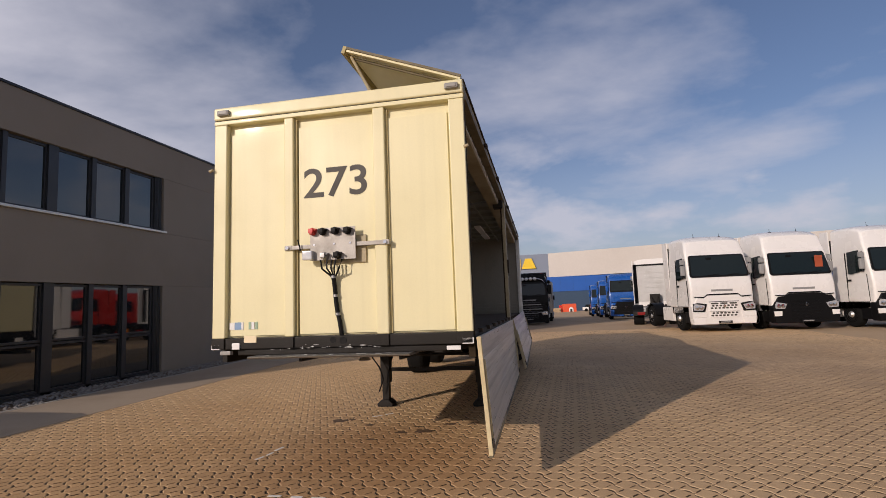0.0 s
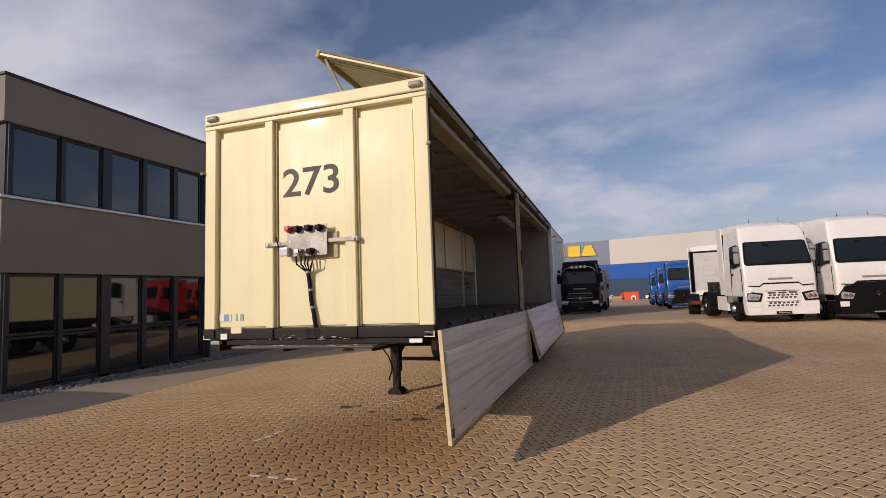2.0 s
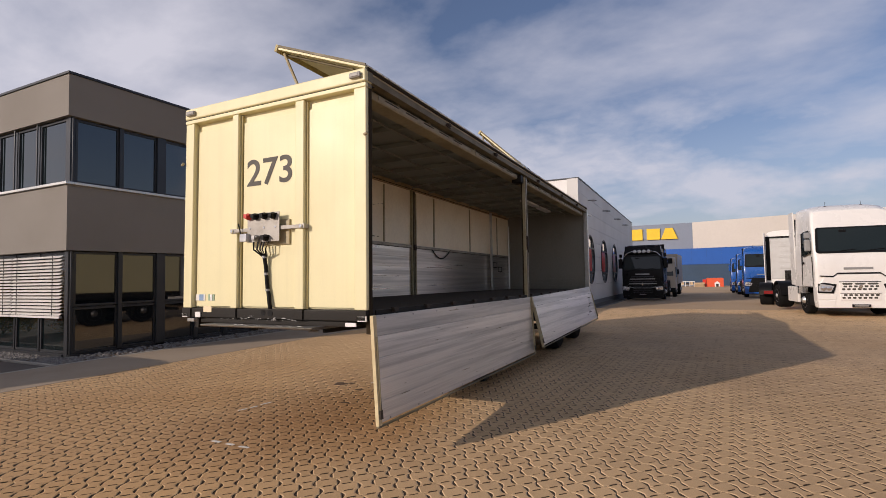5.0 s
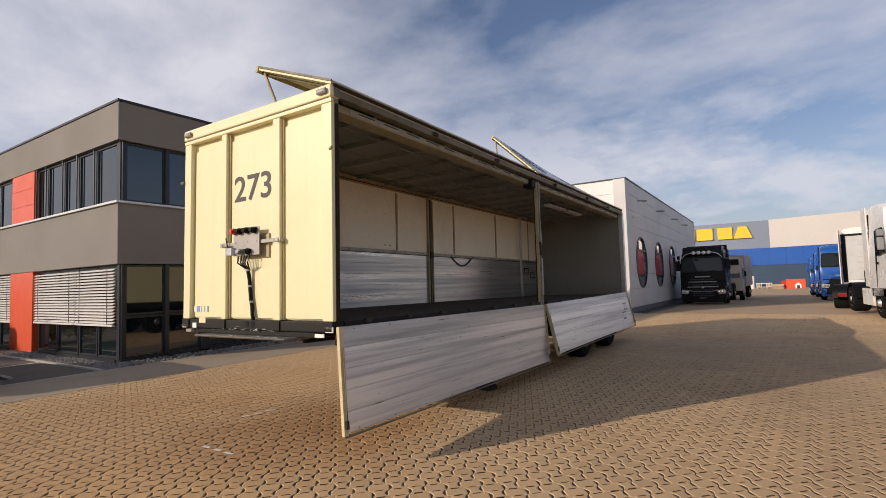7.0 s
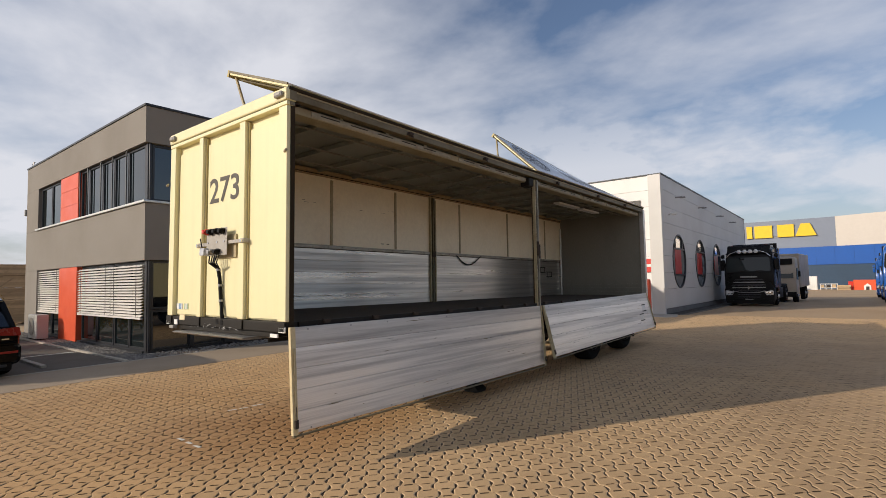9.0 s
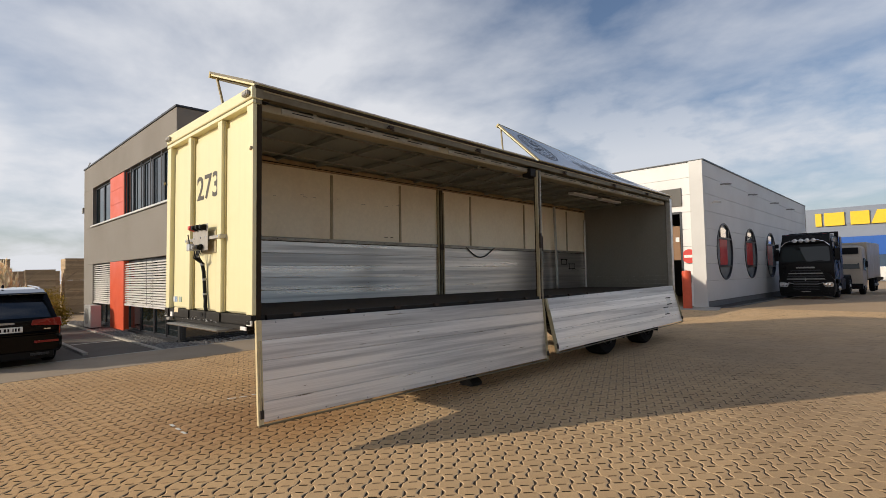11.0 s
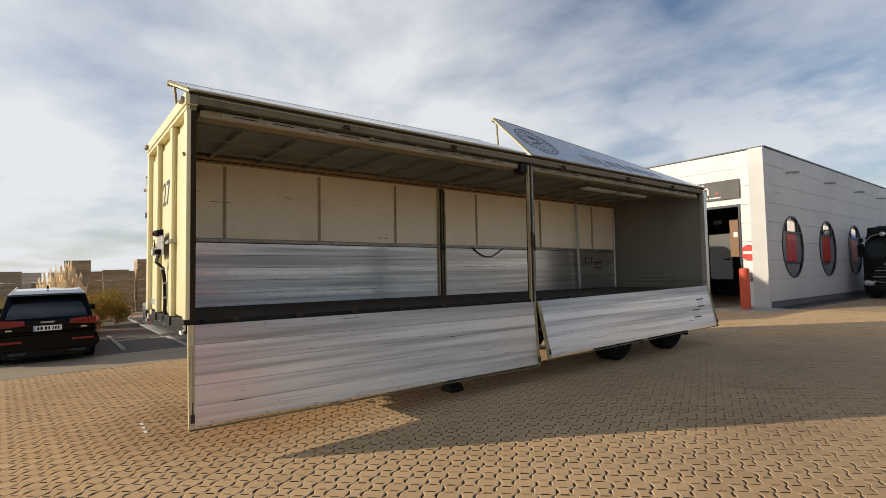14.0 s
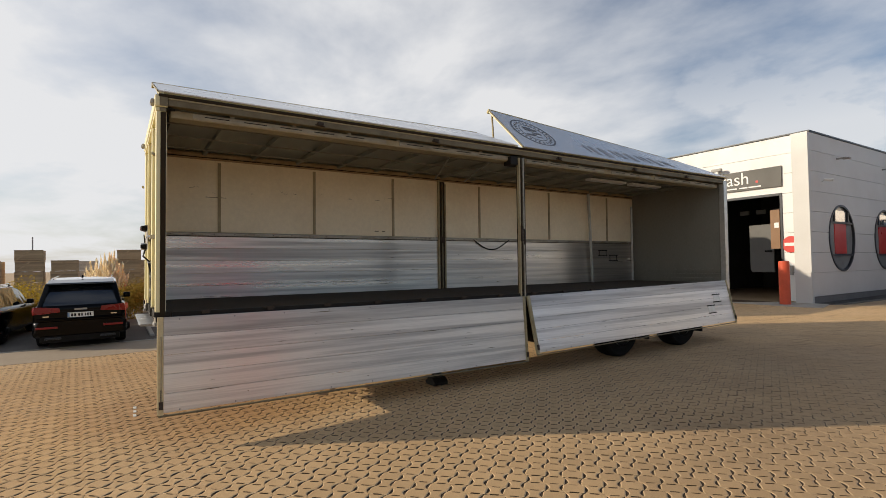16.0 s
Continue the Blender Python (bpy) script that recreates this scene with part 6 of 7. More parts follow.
        part("wheel_arch", Shape().prism([(0.88, 0.80), (0.95, 1.08), (1.12, 1.20), (1.68, 1.20), (1.88, 1.06), (1.95, 0.72), (2.06, 0.72), (2.06, 1.02), (0.30, 1.02), (0.30, 0.8)], "x", s * 0.72, s * 1.235), paint, t, "", 0.01)
        part("side_fairing", Shape().box(min(s * 1.02, s * 1.22), max(s * 1.02, s * 1.22), 2.10, 3.35, 0.38, 0.98), paint if paint is WHITE_TRUCK else BLACK_PLASTIC, t, "lower side fairing", 0.03)
        part("air_deflector", Shape().box(min(s * 1.17, s * 1.21), max(s * 1.17, s * 1.21), 2.315, 2.85, 1.05, roof - 0.1), paint, t, "cab side deflector", 0.012)
        wheel(t, s * 1.05, 1.42, 0.51, 0.51, s, ALU_TRIM, 0.31)
        wheel(t, s * 0.92, 5.05, 0.51, 0.51, s, ALU_TRIM, 0.55)
        part("rear_mudguard", Shape().prism([(5.05 + 0.62 * math.cos(radians(a)), 0.56 + 0.60 * math.sin(radians(a))) for a in range(0, 181, 18)] + [(5.05 + 0.585 * math.cos(radians(a)), 0.56 + 0.565 * math.sin(radians(a))) for a in range(180, -1, -18)], "x", s * 0.66, s * 1.20), BLACK_PLASTIC, t, "black rear mudguard")
        part("tail_lamp", Shape().box(min(s * 0.55, s * 0.95), max(s * 0.55, s * 0.95), 5.92, 5.98, 0.62, 0.78), RED_LENS, t, "red tail lamp", 0.012)
        part("chassis_rail", Shape().box(s * 0.40 - 0.04, s * 0.40 + 0.04, 1.0, 5.95, 0.72, 1.0), BLACK, t, "", 0.006)
    # roof lamps, rear wall, fifth wheel, tank
    for x in (-0.55, 0.52):
        part("roof_antenna", Shape().tube([(x, 0.95, roof - 0.09), (x + 0.02, 1.0, roof + 0.10)], 0.007).box(x - 0.035, x + 0.035, 0.9, 0.98, roof - 0.14, roof - 0.05), BLACK_PLASTIC, cab, bevel=0.006)
    part("rear_panel", Shape().box(-0.85, 0.95, 2.305, 2.335, 1.3, 3.5), PALE_GREY if paint is WHITE_TRUCK else GREY_TRUCK, cab, "ribbed grey cab back", 0.02)
    part("rear_frame", Shape().box(-1.16, -0.87, 2.302, 2.33, 1.2, 3.62).box(0.97, 1.16, 2.302, 2.33, 1.2, 3.62).box(-0.87, 0.97, 2.302, 2.33, 3.52, 3.62), BLACK_PLASTIC, cab, "dark frame round the cab back", 0.01)
    for k in range(6):
        part("rear_rib", Shape().box(-0.62, 0.52, 2.336, 2.35, 1.55 + 0.3 * k, 1.72 + 0.3 * k), PALE_GREY if paint is WHITE_TRUCK else GREY_TRUCK, cab, bevel=0.012)
    part("fifth_wheel", Shape().lathe([(0, 0.44), (0.06, 0.44), (0.08, 0.40), (0.08, 0.0)], (0, 4.75, 1.08), "z", 20), BLACK, t, "greasy black coupling plate")
    part("coupling_ramp", Shape().box(-0.36, 0.36, 4.5, 5.5, 1.0, 1.07), BLACK, t, bevel=0.01)
    part("hose_rack", Shape().box(-0.3, 0.3, 2.5, 2.7, 1.0, 1.75).tube([(-0.2, 2.7, 1.6), (-0.1, 3.1, 1.3), (0.1, 2.75, 1.1)], 0.025).tube([(0.2, 2.7, 1.6), (0.15, 3.2, 1.35), (-0.1, 2.75, 1.15)], 0.025), BLACK, t, "black hose rack")
    part("chassis_deck", Shape().box(-0.42, 0.42, 2.4, 4.3, 1.002, 1.03), BLACK, t)
    part("rear_crossbar", Shape().box(-1.1, 1.1, 5.9, 5.97, 0.60, 0.80), BLACK, t, bevel=0.01)
    for s in (-1, 1):
        part("tank", Shape().box(min(s * 0.5, s * 1.0), max(s * 0.5, s * 1.0), 2.2, 3.9, 0.42, 0.96), STEEL, t, "fuel tank", 0.05, 3)
    if light_bar:
        part("apron", Shape().prism([(-1.16, 0.13), (1.16, 0.13), (1.22, 0.34), (-1.22, 0.34)], "y", -0.03, 0.30), BLACK_PLASTIC, t, "black bumper apron", 0.03)
        for k, (wd, z0) in enumerate(((0.86, 1.02), (0.84, 1.17), (0.78, 1.32), (0.70, 1.47))):
            part("grille_slat", Shape().prism([(-wd, z0), (wd, z0), (wd * 0.95, z0 + 0.06), (-wd * 0.95, z0 + 0.06)], "y", -0.11, -0.05), STEEL if k % 2 == 0 else FRAME_DARK, gr_, "dark metal slat across the grille", 0.012)
        part("chin_trim", Shape().tube([(-0.80, -0.09, 0.86), (-0.5, -0.10, 0.78), (0.5, -0.10, 0.78), (0.80, -0.09, 0.86)], 0.022), STEEL, gr_, "silver trim under the grille")
        part("roof_brow", Shape().prism([(0.20, 3.00), (0.30, 2.90), (0.48, 3.0), (0.62, 3.44), (0.46, 3.50), (0.36, 3.42)], "x", -1.08, 1.08), BLACK_TRUCK, cab, "black roof front", 0.04, 3)
        for x in (-0.86, 0.86):
            part("roof_marker", Shape().box(x - 0.1, x + 0.1, 0.40, 0.50, roof - 0.02, roof + 0.05), RED_LENS, cab, "small red roof lamp", 0.015)
        part("light_bar", Shape().tube([(-1.10, 0.12, 2.80), (-0.90, 0.10, 3.02), (-0.62, 0.09, 3.12), (0.62, 0.09, 3.12), (0.90, 0.10, 3.02), (1.10, 0.12, 2.80)], 0.028), CHROME, cab, "chrome roof light bar")
        for x in (-0.42, -0.14, 0.14, 0.42):
            part("spotlight", Shape().lathe([(0, 0.11), (-0.05, 0.11), (-0.06, 0.09), (-0.06, 0)], (x, 0.08, 3.12), "y", 16), LAMP_LENS, cab, "round roof spotlight")
    return t


YARD_GROUP = "tractor units parked in the yard"
tractor("tractor_unit", "white tractor unit with a white mesh grille", WHITE_TRUCK, pose(7.78, 18.0, base(18.5) + 0.05, 0, 0, 7), WHITE_TRUCK, YARD_GROUP, roof=4.0)
tr2 = tractor("tractor_unit", "white tractor unit with a black grille and dark visor", WHITE_TRUCK, pose(10.85, 18.2, base(18.6), 0, 0, 7), BLACK_PLASTIC, YARD_GROUP, visor=True, roof=4.1)
part("orange_sheet", Shape().box(0.62, 0.92, 0.10, 0.11, 2.45, 2.95), surface("dim_orange_sheet", (0.42, 0.085, 0.03), 0.5, grain=0.1, grain_scale=8, stain=0.6, stain_scale=4), tr2, "orange sheet behind the windscreen", m=pose(0, 0.03, 0))
copy_thing(tr2, pose(14.3, 17.9, base(18.4), 0, 0, 7))
tr4 = tractor("tractor_unit", "white tractor unit seen from behind with its grey cab back", WHITE_TRUCK, pose(7.95, 31.29, base(30), 0, 0, 168), BLACK_PLASTIC, YARD_GROUP, roof=3.92)
part("reflector_plate", Shape().box(-0.5, 0.0, 5.985, 6.0, 0.68, 0.88), AMBER, tr4, "orange rear reflector", 0.006)
part("orange_plate", Shape().box(-0.5, 0.0, 5.985, 5.997, 0.42, 0.67), ORANGE_PANEL, tr4, "orange rear warning plate")
bl1 = tractor("tractor_unit", "blue tractor unit with a dark grille", BLUE_TRUCK, pose(7.14, 38.22, base(39), 0, 0, -1), BLACK_PLASTIC, YARD_GROUP, roof=3.7)
copy_thing(bl1, pose(7.32, 47.46, base(48), 0, 0, -1))
copy_thing(bl1, pose(7.4, 56.9, base(58), 0, 0, -1))
tractor("tractor_unit", "black tractor unit with a chrome light bar", BLACK_TRUCK, pose(-0.25, 30.87, base(30), 0, 0, -2), FRAME_DARK, YARD_GROUP, visor=True, light_bar=True, roof=3.42)
rd1 = tractor("tractor_unit", "bright red tractor unit parked across the yard", RED_TRUCK, pose(17.3, 4.5, base(5), 0, 0, -84), RED_TRUCK, YARD_GROUP)
copy_thing(rd1, pose(12.3, 26.0, base(28), 0, 0, 3))
copy_thing(rd1, pose(15.2, 32.4, base(33), 0, 0, 3))

# box lorry behind the black tractor
lo = thing("box_lorry", "beige box lorry standing behind the black tractor", "truck", m=pose(0.25, 39.9, base(41), 0, 0, -2))
part("cab", cab_shell([(0, 0.60), (0.0, 1.5), (0.12, 2.4), (0.22, 2.55), (0.34, 3.15), (0.6, 3.25), (1.75, 3.25), (1.75, 0.60)], 1.15, 0.04), BEIGE_TRUCK, lo, "", 0.06, 3)
part("roof_hatch", Shape().box(-0.95, 0.95, 0.17, 0.30, 2.66, 3.08), BLACK_PLASTIC, lo, "dark panel over the windscreen", 0.03)
part("windscreen", Shape().hexa([(-1.0, 0.02, 1.7), (1.0, 0.02, 1.7), (1.0, 0.06, 1.7), (-1.0, 0.06, 1.7), (-0.95, 0.22, 2.5), (0.95, 0.22, 2.5), (0.95, 0.26, 2.5), (-0.95, 0.26, 2.5)]), SCREEN, lo, "", m=pose(0, -0.03, 0))
part("side_window", Shape().prism([(0.35, 1.62), (1.2, 1.55), (1.2, 2.38), (0.5, 2.38)], "x", 1.11, 1.165), SCREEN, lo, "dark door window")
part("side_window", Shape().box(1.11, 1.165, 1.32, 1.62, 1.75, 2.3), SCREEN, lo, "dark door window", 0.01)
part("box", Shape().box(-1.2, 1.2, 1.85, 8.2, 1.0, 3.45), BEIGE_TRUCK, lo, "beige box body", 0.04)
part("chassis", Shape().box(-0.45, 0.45, 0.5, 8.0, 0.6, 0.95), BLACK, lo)
part("bumper", Shape().box(-1.13, 1.13, -0.08, 0.3, 0.4, 0.75), BLACK_PLASTIC, lo, "", 0.03)
part("mirror", Shape().box(1.25, 1.4, 0.1, 0.25, 1.8, 2.2), BLACK_PLASTIC, lo, "", 0.03)
for s in (-1, 1):
    for y in (1.0, 5.6, 6.8):
        wheel(lo, s * 0.97, y, 0.48, 0.48, s, STEEL, 0.3)


# ---- parked car ----
def loft_car(m, label, name="parked_car"):
    """A large estate-like off-roader; its tail is at y = 0 and looks along -y, length 5 m."""
    c = thing(name, label, "car", m=m, group="cars in the parking bays")
    # lower body: rings along the length (half width, bottom, top, corner)
    rows = [(0.0, 0.80, 0.42, 0.95, 0.14), (0.05, 0.90, 0.32, 1.03, 0.18), (0.22, 0.955, 0.26, 1.06, 0.18), (0.9, 0.985, 0.24, 1.05, 0.16), (2.4, 0.985, 0.24, 1.03, 0.15),
            (3.5, 0.98, 0.24, 1.02, 0.15), (4.4, 0.95, 0.26, 0.96, 0.17), (4.85, 0.86, 0.32, 0.84, 0.18), (5.05, 0.70, 0.42, 0.70, 0.12)]
    part("body", Shape().loft([ring(hw, y, z0, z1, rc) for y, hw, z0, z1, rc in rows]), CAR_PAINT, c, "glossy black body")
    # glasshouse as a lofted cabin
    g_rows = [(0.06, 0.84, 0.80, 1.00, 1.02), (0.20, 0.84, 0.78, 1.00, 1.25), (0.46, 0.83, 0.70, 1.0, 1.60), (0.62, 0.82, 0.69, 1.0, 1.68), (1.6, 0.84, 0.69, 1.0, 1.735), (2.5, 0.85, 0.69, 1.0, 1.72), (3.0, 0.85, 0.68, 1.0, 1.62), (3.9, 0.86, 0.78, 1.0, 1.05)]
    rings_ = []
    for y, hb, ht, z0, z1 in g_rows:
        z1 -= 0.075 if z1 > 1.4 else 0.0
        rings_.append([(hb, y, z0), (ht + 0.03, y, z1 - 0.06), (ht - 0.06, y, z1), (0, y, z1 + 0.012), (-ht + 0.06, y, z1), (-ht - 0.03, y, z1 - 0.06), (-hb, y, z0)])
    part("cabin", Shape().loft(rings_), GLASS_LOW, c, "dark tinted cabin glass")
    # roof skin, pillars and rails
    sk = []
    for y, hb, ht, z0, z1 in g_rows[2:7]:
        z1 -= 0.075
        sk.append([(ht + 0.035, y, z1 - 0.05), (ht - 0.06, y, z1 + 0.012), (0, y, z1 + 0.026), (-ht + 0.06, y, z1 + 0.012), (-ht - 0.035, y, z1 - 0.05), (0, y, z1 - 0.03)])
    part("roof", Shape().loft(sk), CAR_ROOF, c, "black roof mirroring the sky")
    for s in (-1, 1):
        part("roof_rail", Shape().tube([(s * 0.63, 0.62, 1.60), (s * 0.63, 0.75, 1.655), (s * 0.63, 2.4, 1.70), (s * 0.63, 2.6, 1.64)], 0.02), CHROME, c, "silver roof rail")
        part("rear_pillar", Shape().hexa([(s * 0.86, 0.10, 1.0), (s * 0.74, 0.05, 1.0), (s * 0.74, 0.5, 1.0), (s * 0.865, 0.75, 1.0), (s * 0.735, 0.47, 1.545), (s * 0.62, 0.44, 1.57), (s * 0.62, 0.6, 1.585), (s * 0.735, 0.72, 1.565)]), CAR_PAINT, c, "", 0.012)
        part("tail_light", Shape().hexa([(s * 0.40, -0.05, 0.88), (s * 0.93, -0.02, 0.84), (s * 1.0, 0.42, 0.88), (s * 0.40, 0.1, 0.88), (s * 0.42, -0.05, 0.985), (s * 0.90, -0.015, 1.02), (s * 0.985, 0.40, 1.0), (s * 0.42, 0.1, 0.985)]), RED_LENS, c, "wide red tail light", 0.006)
        part("fog_lamp", Shape().box(min(s * 0.45, s * 0.88), max(s * 0.45, s * 0.88), -0.055, 0.06, 0.50, 0.55), RED_LENS, c, "red bumper lamp", 0.01)
        part("wing_mirror", Shape().box(s * 1.0 - 0.09, s * 1.0 + 0.09, 3.0, 3.12, 1.02, 1.17), CAR_PAINT, c, "", 0.04, 3)
        part("mirror_arm", Shape().tube([(s * 0.86, 3.08, 1.04), (s * 1.0, 3.06, 1.07)], 0.02), CAR_PAINT, c)
        for y in (0.95, 3.95):
            wheel(c, s * 0.82, y, 0.37, 0.37, s, BLACK_PLASTIC, 0.24)
    part("bumper", Shape().loft([ring(0.86, -0.03, 0.34, 0.66, 0.1), ring(0.95, 0.06, 0.28, 0.70, 0.12), ring(0.965, 0.3, 0.28, 0.70, 0.12)]), CAR_PAINT, c, "black rear bumper")
    part("skirt", Shape().box(-0.80, 0.80, 0.0, 0.4, 0.17, 0.34), BLACK_PLASTIC, c, "", 0.03)
    part("spoiler", Shape().prism([(0.27, 1.525), (0.28, 1.56), (0.62, 1.635), (0.62, 1.59), (0.38, 1.50)], "x", -0.68, 0.68), CAR_ROOF, c, "black roof spoiler", 0.012)
    part("roof_antenna", Shape().prism([(0.75, 1.665), (0.98, 1.68), (0.80, 1.74)], "x", -0.02, 0.02), BLACK_PLASTIC, c, bevel=0.006)
    for s in (-1, 1):
        part("tailgate_side", Shape().hexa([(s * 0.86, 0.02, 1.0), (s * 0.78, -0.005, 1.0), (s * 0.78, 0.12, 1.0), (s * 0.86, 0.14, 1.0), (s * 0.73, 0.40, 1.53), (s * 0.60, 0.37, 1.55), (s * 0.60, 0.47, 1.56), (s * 0.73, 0.5, 1.54)]), CAR_PAINT, c, "black tailgate frame", 0.01)
        part("model_mark", Shape().box(s * 0.68 - 0.06, s * 0.68 + 0.06, -0.008, 0.02, 0.775, 0.80), CHROME, c)
    part("tailgate_fold", Shape().prism([(-0.03, 0.70), (-0.055, 0.73), (-0.03, 0.745), (0.03, 0.745), (0.03, 0.70)], "x", -0.86, 0.86), CAR_PAINT, c, "", 0.006)
    for x in (-0.55, 0.55):
        part("exhaust_trim", Shape().box(x - 0.16, x + 0.16, -0.03, 0.03, 0.24, 0.29), FRAME_DARK, c, "dark exhaust trim", 0.015)
    part("rear_wiper", Shape().tube([(0.05, 0.11, 1.07), (0.38, 0.16, 1.15)], 0.012), BLACK_PLASTIC, c)
    pl = part("number_plate", Shape().box(-0.26, 0.26, -0.036, 0.01, 0.745, 0.86), WHITE_STICKER, c, "white number plate", 0.004)
    part("plate_band", Shape().box(-0.26, -0.22, -0.040, -0.037, 0.75, 0.855), BLUE_STICKER, pl)
    for a, b in ((-0.19, -0.15), (-0.13, -0.09), (-0.05, -0.01), (0.01, 0.04), (0.09, 0.11), (0.13, 0.16), (0.18, 0.21)):
        part("plate_bar", Shape().box(a, b, -0.040, -0.037, 0.77, 0.835), BLACK_PLASTIC, pl)
    bd = Shape().prism([(-0.12, 0.915), (0.12, 0.915), (0.135, 0.935), (0.12, 0.955), (-0.12, 0.955), (-0.135, 0.935)], "y", -0.014, 0.0)
    part("badge", bd, STEEL, c, "plain chrome badge")
    part("trim_strip", Shape().box(-0.42, 0.42, -0.004, 0.03, 0.885, 0.90), BLACK_PLASTIC, c)
    return c


loft_car(pose(-8.7, -1.05, 0, 0, 0, 90) @ Matrix.Diagonal((0.965, 1, 0.985, 1)), "glossy black off-roader parked in a bay, seen from behind")
loft_car(pose(-10.1, -3.72, 0, 0, 0, 84) @ Matrix.Diagonal((0.93, 1, 0.88, 1)), "dark parked car beside the black off-roader")

# ---- crates, grasses ----
def crate(pale):
    """One large slatted wooden crate, 1.0 x 1.22 x 0.64 m."""
    mt = WOOD_PALE if pale else WOOD
    c = thing("wooden_crate", "grey weathered slatted wooden crate" if pale else "brown weathered slatted wooden crate in a stack", "crate", group="stacked crates behind the bays")
    for k in range(4):
        z = 0.10 + k * 0.131
        for sh in (Shape().box(-0.5, -0.48, -0.61, 0.61, z, z + 0.129), Shape().box(0.48, 0.5, -0.61, 0.61, z, z + 0.129),
                   Shape().box(-0.478, 0.478, -0.61, -0.59, z, z + 0.129), Shape().box(-0.478, 0.478, 0.59, 0.61, z, z + 0.129)):
            part("slat", sh, mt, c)
    for x in (-0.475, 0.415):
        for y in (-0.585, 0.525):
            part("corner_post", Shape().box(x, x + 0.06, y, y + 0.06, 0.0, 0.627), mt, c)
    for y in (-0.6, -0.06, 0.48):
        part("skid", Shape().box(-0.5, 0.5, y, y + 0.12, 0.0, 0.08), mt, c)
    part("base_board", Shape().box(-0.45, 0.45, -0.57, 0.57, 0.075, 0.1), mt, c)
    part("brace", Shape().hexa([(0.5005, -0.58, 0.12), (0.515, -0.58, 0.12), (0.515, -0.48, 0.12), (0.5005, -0.48, 0.12), (0.5005, -0.05, 0.58), (0.515, -0.05, 0.58), (0.515, 0.05, 0.58), (0.5005, 0.05, 0.58)]), mt, c)
    part("rim", Shape().box(0.5, 0.52, -0.62, 0.62, 0.59, 0.65), mt, c)
    return c


crng = random.Random(8)
proto = {True: crate(True), False: crate(False)}
used = {True: False, False: False}


def put_crate(x, y, z, pale):
    m = pose(x, y, z, 0, 0, crng.uniform(-3, 3))
    if used[pale]:
        copy_thing(proto[pale], m)
    else:
        proto[pale].matrix_world = m
        used[pale] = True


for x, y, n_, pale in ((-23.0, -9.4, 4, False), (-23.2, -8.1, 4, False), (-22.8, -6.6, 4, False), (-23.0, -5.05, 4, False), (-23.4, -3.65, 4, False), (-23.1, -2.35, 4, False), (-24.2, -1.0, 3, False), (-24.0, 0.15, 4, False), (-22.9, 1.6, 4, False), (-23.0, 2.95, 5, False), (-23.2, 4.3, 5, False),
                        (-27.0, -6.0, 4, False), (-27.0, -1.7, 4, True), (-27.2, -0.4, 4, True), (-27.0, 1.0, 4, False), (-27.1, 2.4, 4, False)):
    for k in range(n_):
        put_crate(6.06 + (x - 6.06) * 1.2, -0.38 + (y + 0.38) * 1.2, -0.028 + k * 0.585, pale)
put_crate(-29.3, -4.3, -0.028 + 4 * 0.585, False)
put_crate(-30.0, 0.3, -0.028 + 4 * 0.585, False)
thing("thin_post", "thin grey post behind the crates", "post", Shape().tube([(-30.6, -4.35, -0.03), (-30.6, -4.35, 3.75)], 0.035), STEEL)

grng = random.Random(21)


def tuft(x, y, n_, h, spread, mt, name, label, plume=0.0):
    """A clump of arching blades, with feathery plumes on top where plume is set."""
    s, p = Shape(), Shape()
    for k in range(n_):
        a, r = grng.uniform(0, math.tau), grng.uniform(0, 1) ** 0.7
        bx, by = x + 0.25 * spread * r * math.cos(a), y + 0.25 * spread * r * math.sin(a)
        tx, ty = x + spread * r * math.cos(a), y + spread * r * math.sin(a)
        hh = h * grng.uniform(0.6, 1.05) * (1 - 0.35 * r)
        w_ = 0.012
        n2 = Vector((-math.sin(a), math.cos(a), 0)) * w_
        q0, q1, q2 = Vector((bx, by, -0.02)), Vector(((bx + tx) / 2, (by + ty) / 2, hh * 0.62)), Vector((tx, ty, hh * grng.uniform(0.7, 1.0)))
        s.add([q0 - n2, q0 + n2, q1 + n2, q1 - n2, q2], [(0, 1, 2, 3), (3, 2, 4)])
        if plume and k % 5 == 0:
            d = Vector((tx - bx, ty - by, hh * 2.2)).normalized()
            st = Vector((bx, by, hh * 0.5))
            tip = st + d * (hh * grng.uniform(0.45, 0.8))
            s.tube([(bx, by, 0), st, tip], 0.006, 4)
            axis = d.cross(Vector((0.3, 0.5, 0.1))).normalized()
            other = d.cross(axis)
            rings_ = []
            for f, rr in ((0.0, 0.012), (0.2, 0.042), (0.5, 0.048), (0.8, 0.028), (1.0, 0.004)):
                c0 = tip + d * (plume * f)
                rings_.append([tuple(c0 + (axis * math.cos(q * math.tau / 5) + other * math.sin(q * math.tau / 5)) * rr) for q in range(5)])
            p.loft(rings_)
            for j in range(30):
                f = grng.random()
                c0 = tip + d * (plume * f)
                ww = 0.07 * math.sin(math.pi * min(1, 0.15 + f * 0.85)) + 0.012
                t = grng.uniform(0, math.tau)
                o = Vector((math.cos(t), math.sin(t), 0.0)) * ww
                up = d * grng.uniform(0.10, 0.20)
                sd = Vector((-math.sin(t), math.cos(t), 0)) * 0.03
                p.add([c0 - sd, c0 + sd, c0 + o + up], [(0, 1, 2)])
    th = thing(name, label, "grass", s, mt)
    if plume:
        part("plume", p, PLUME, th, "feathery pale tan plumes")
    return th


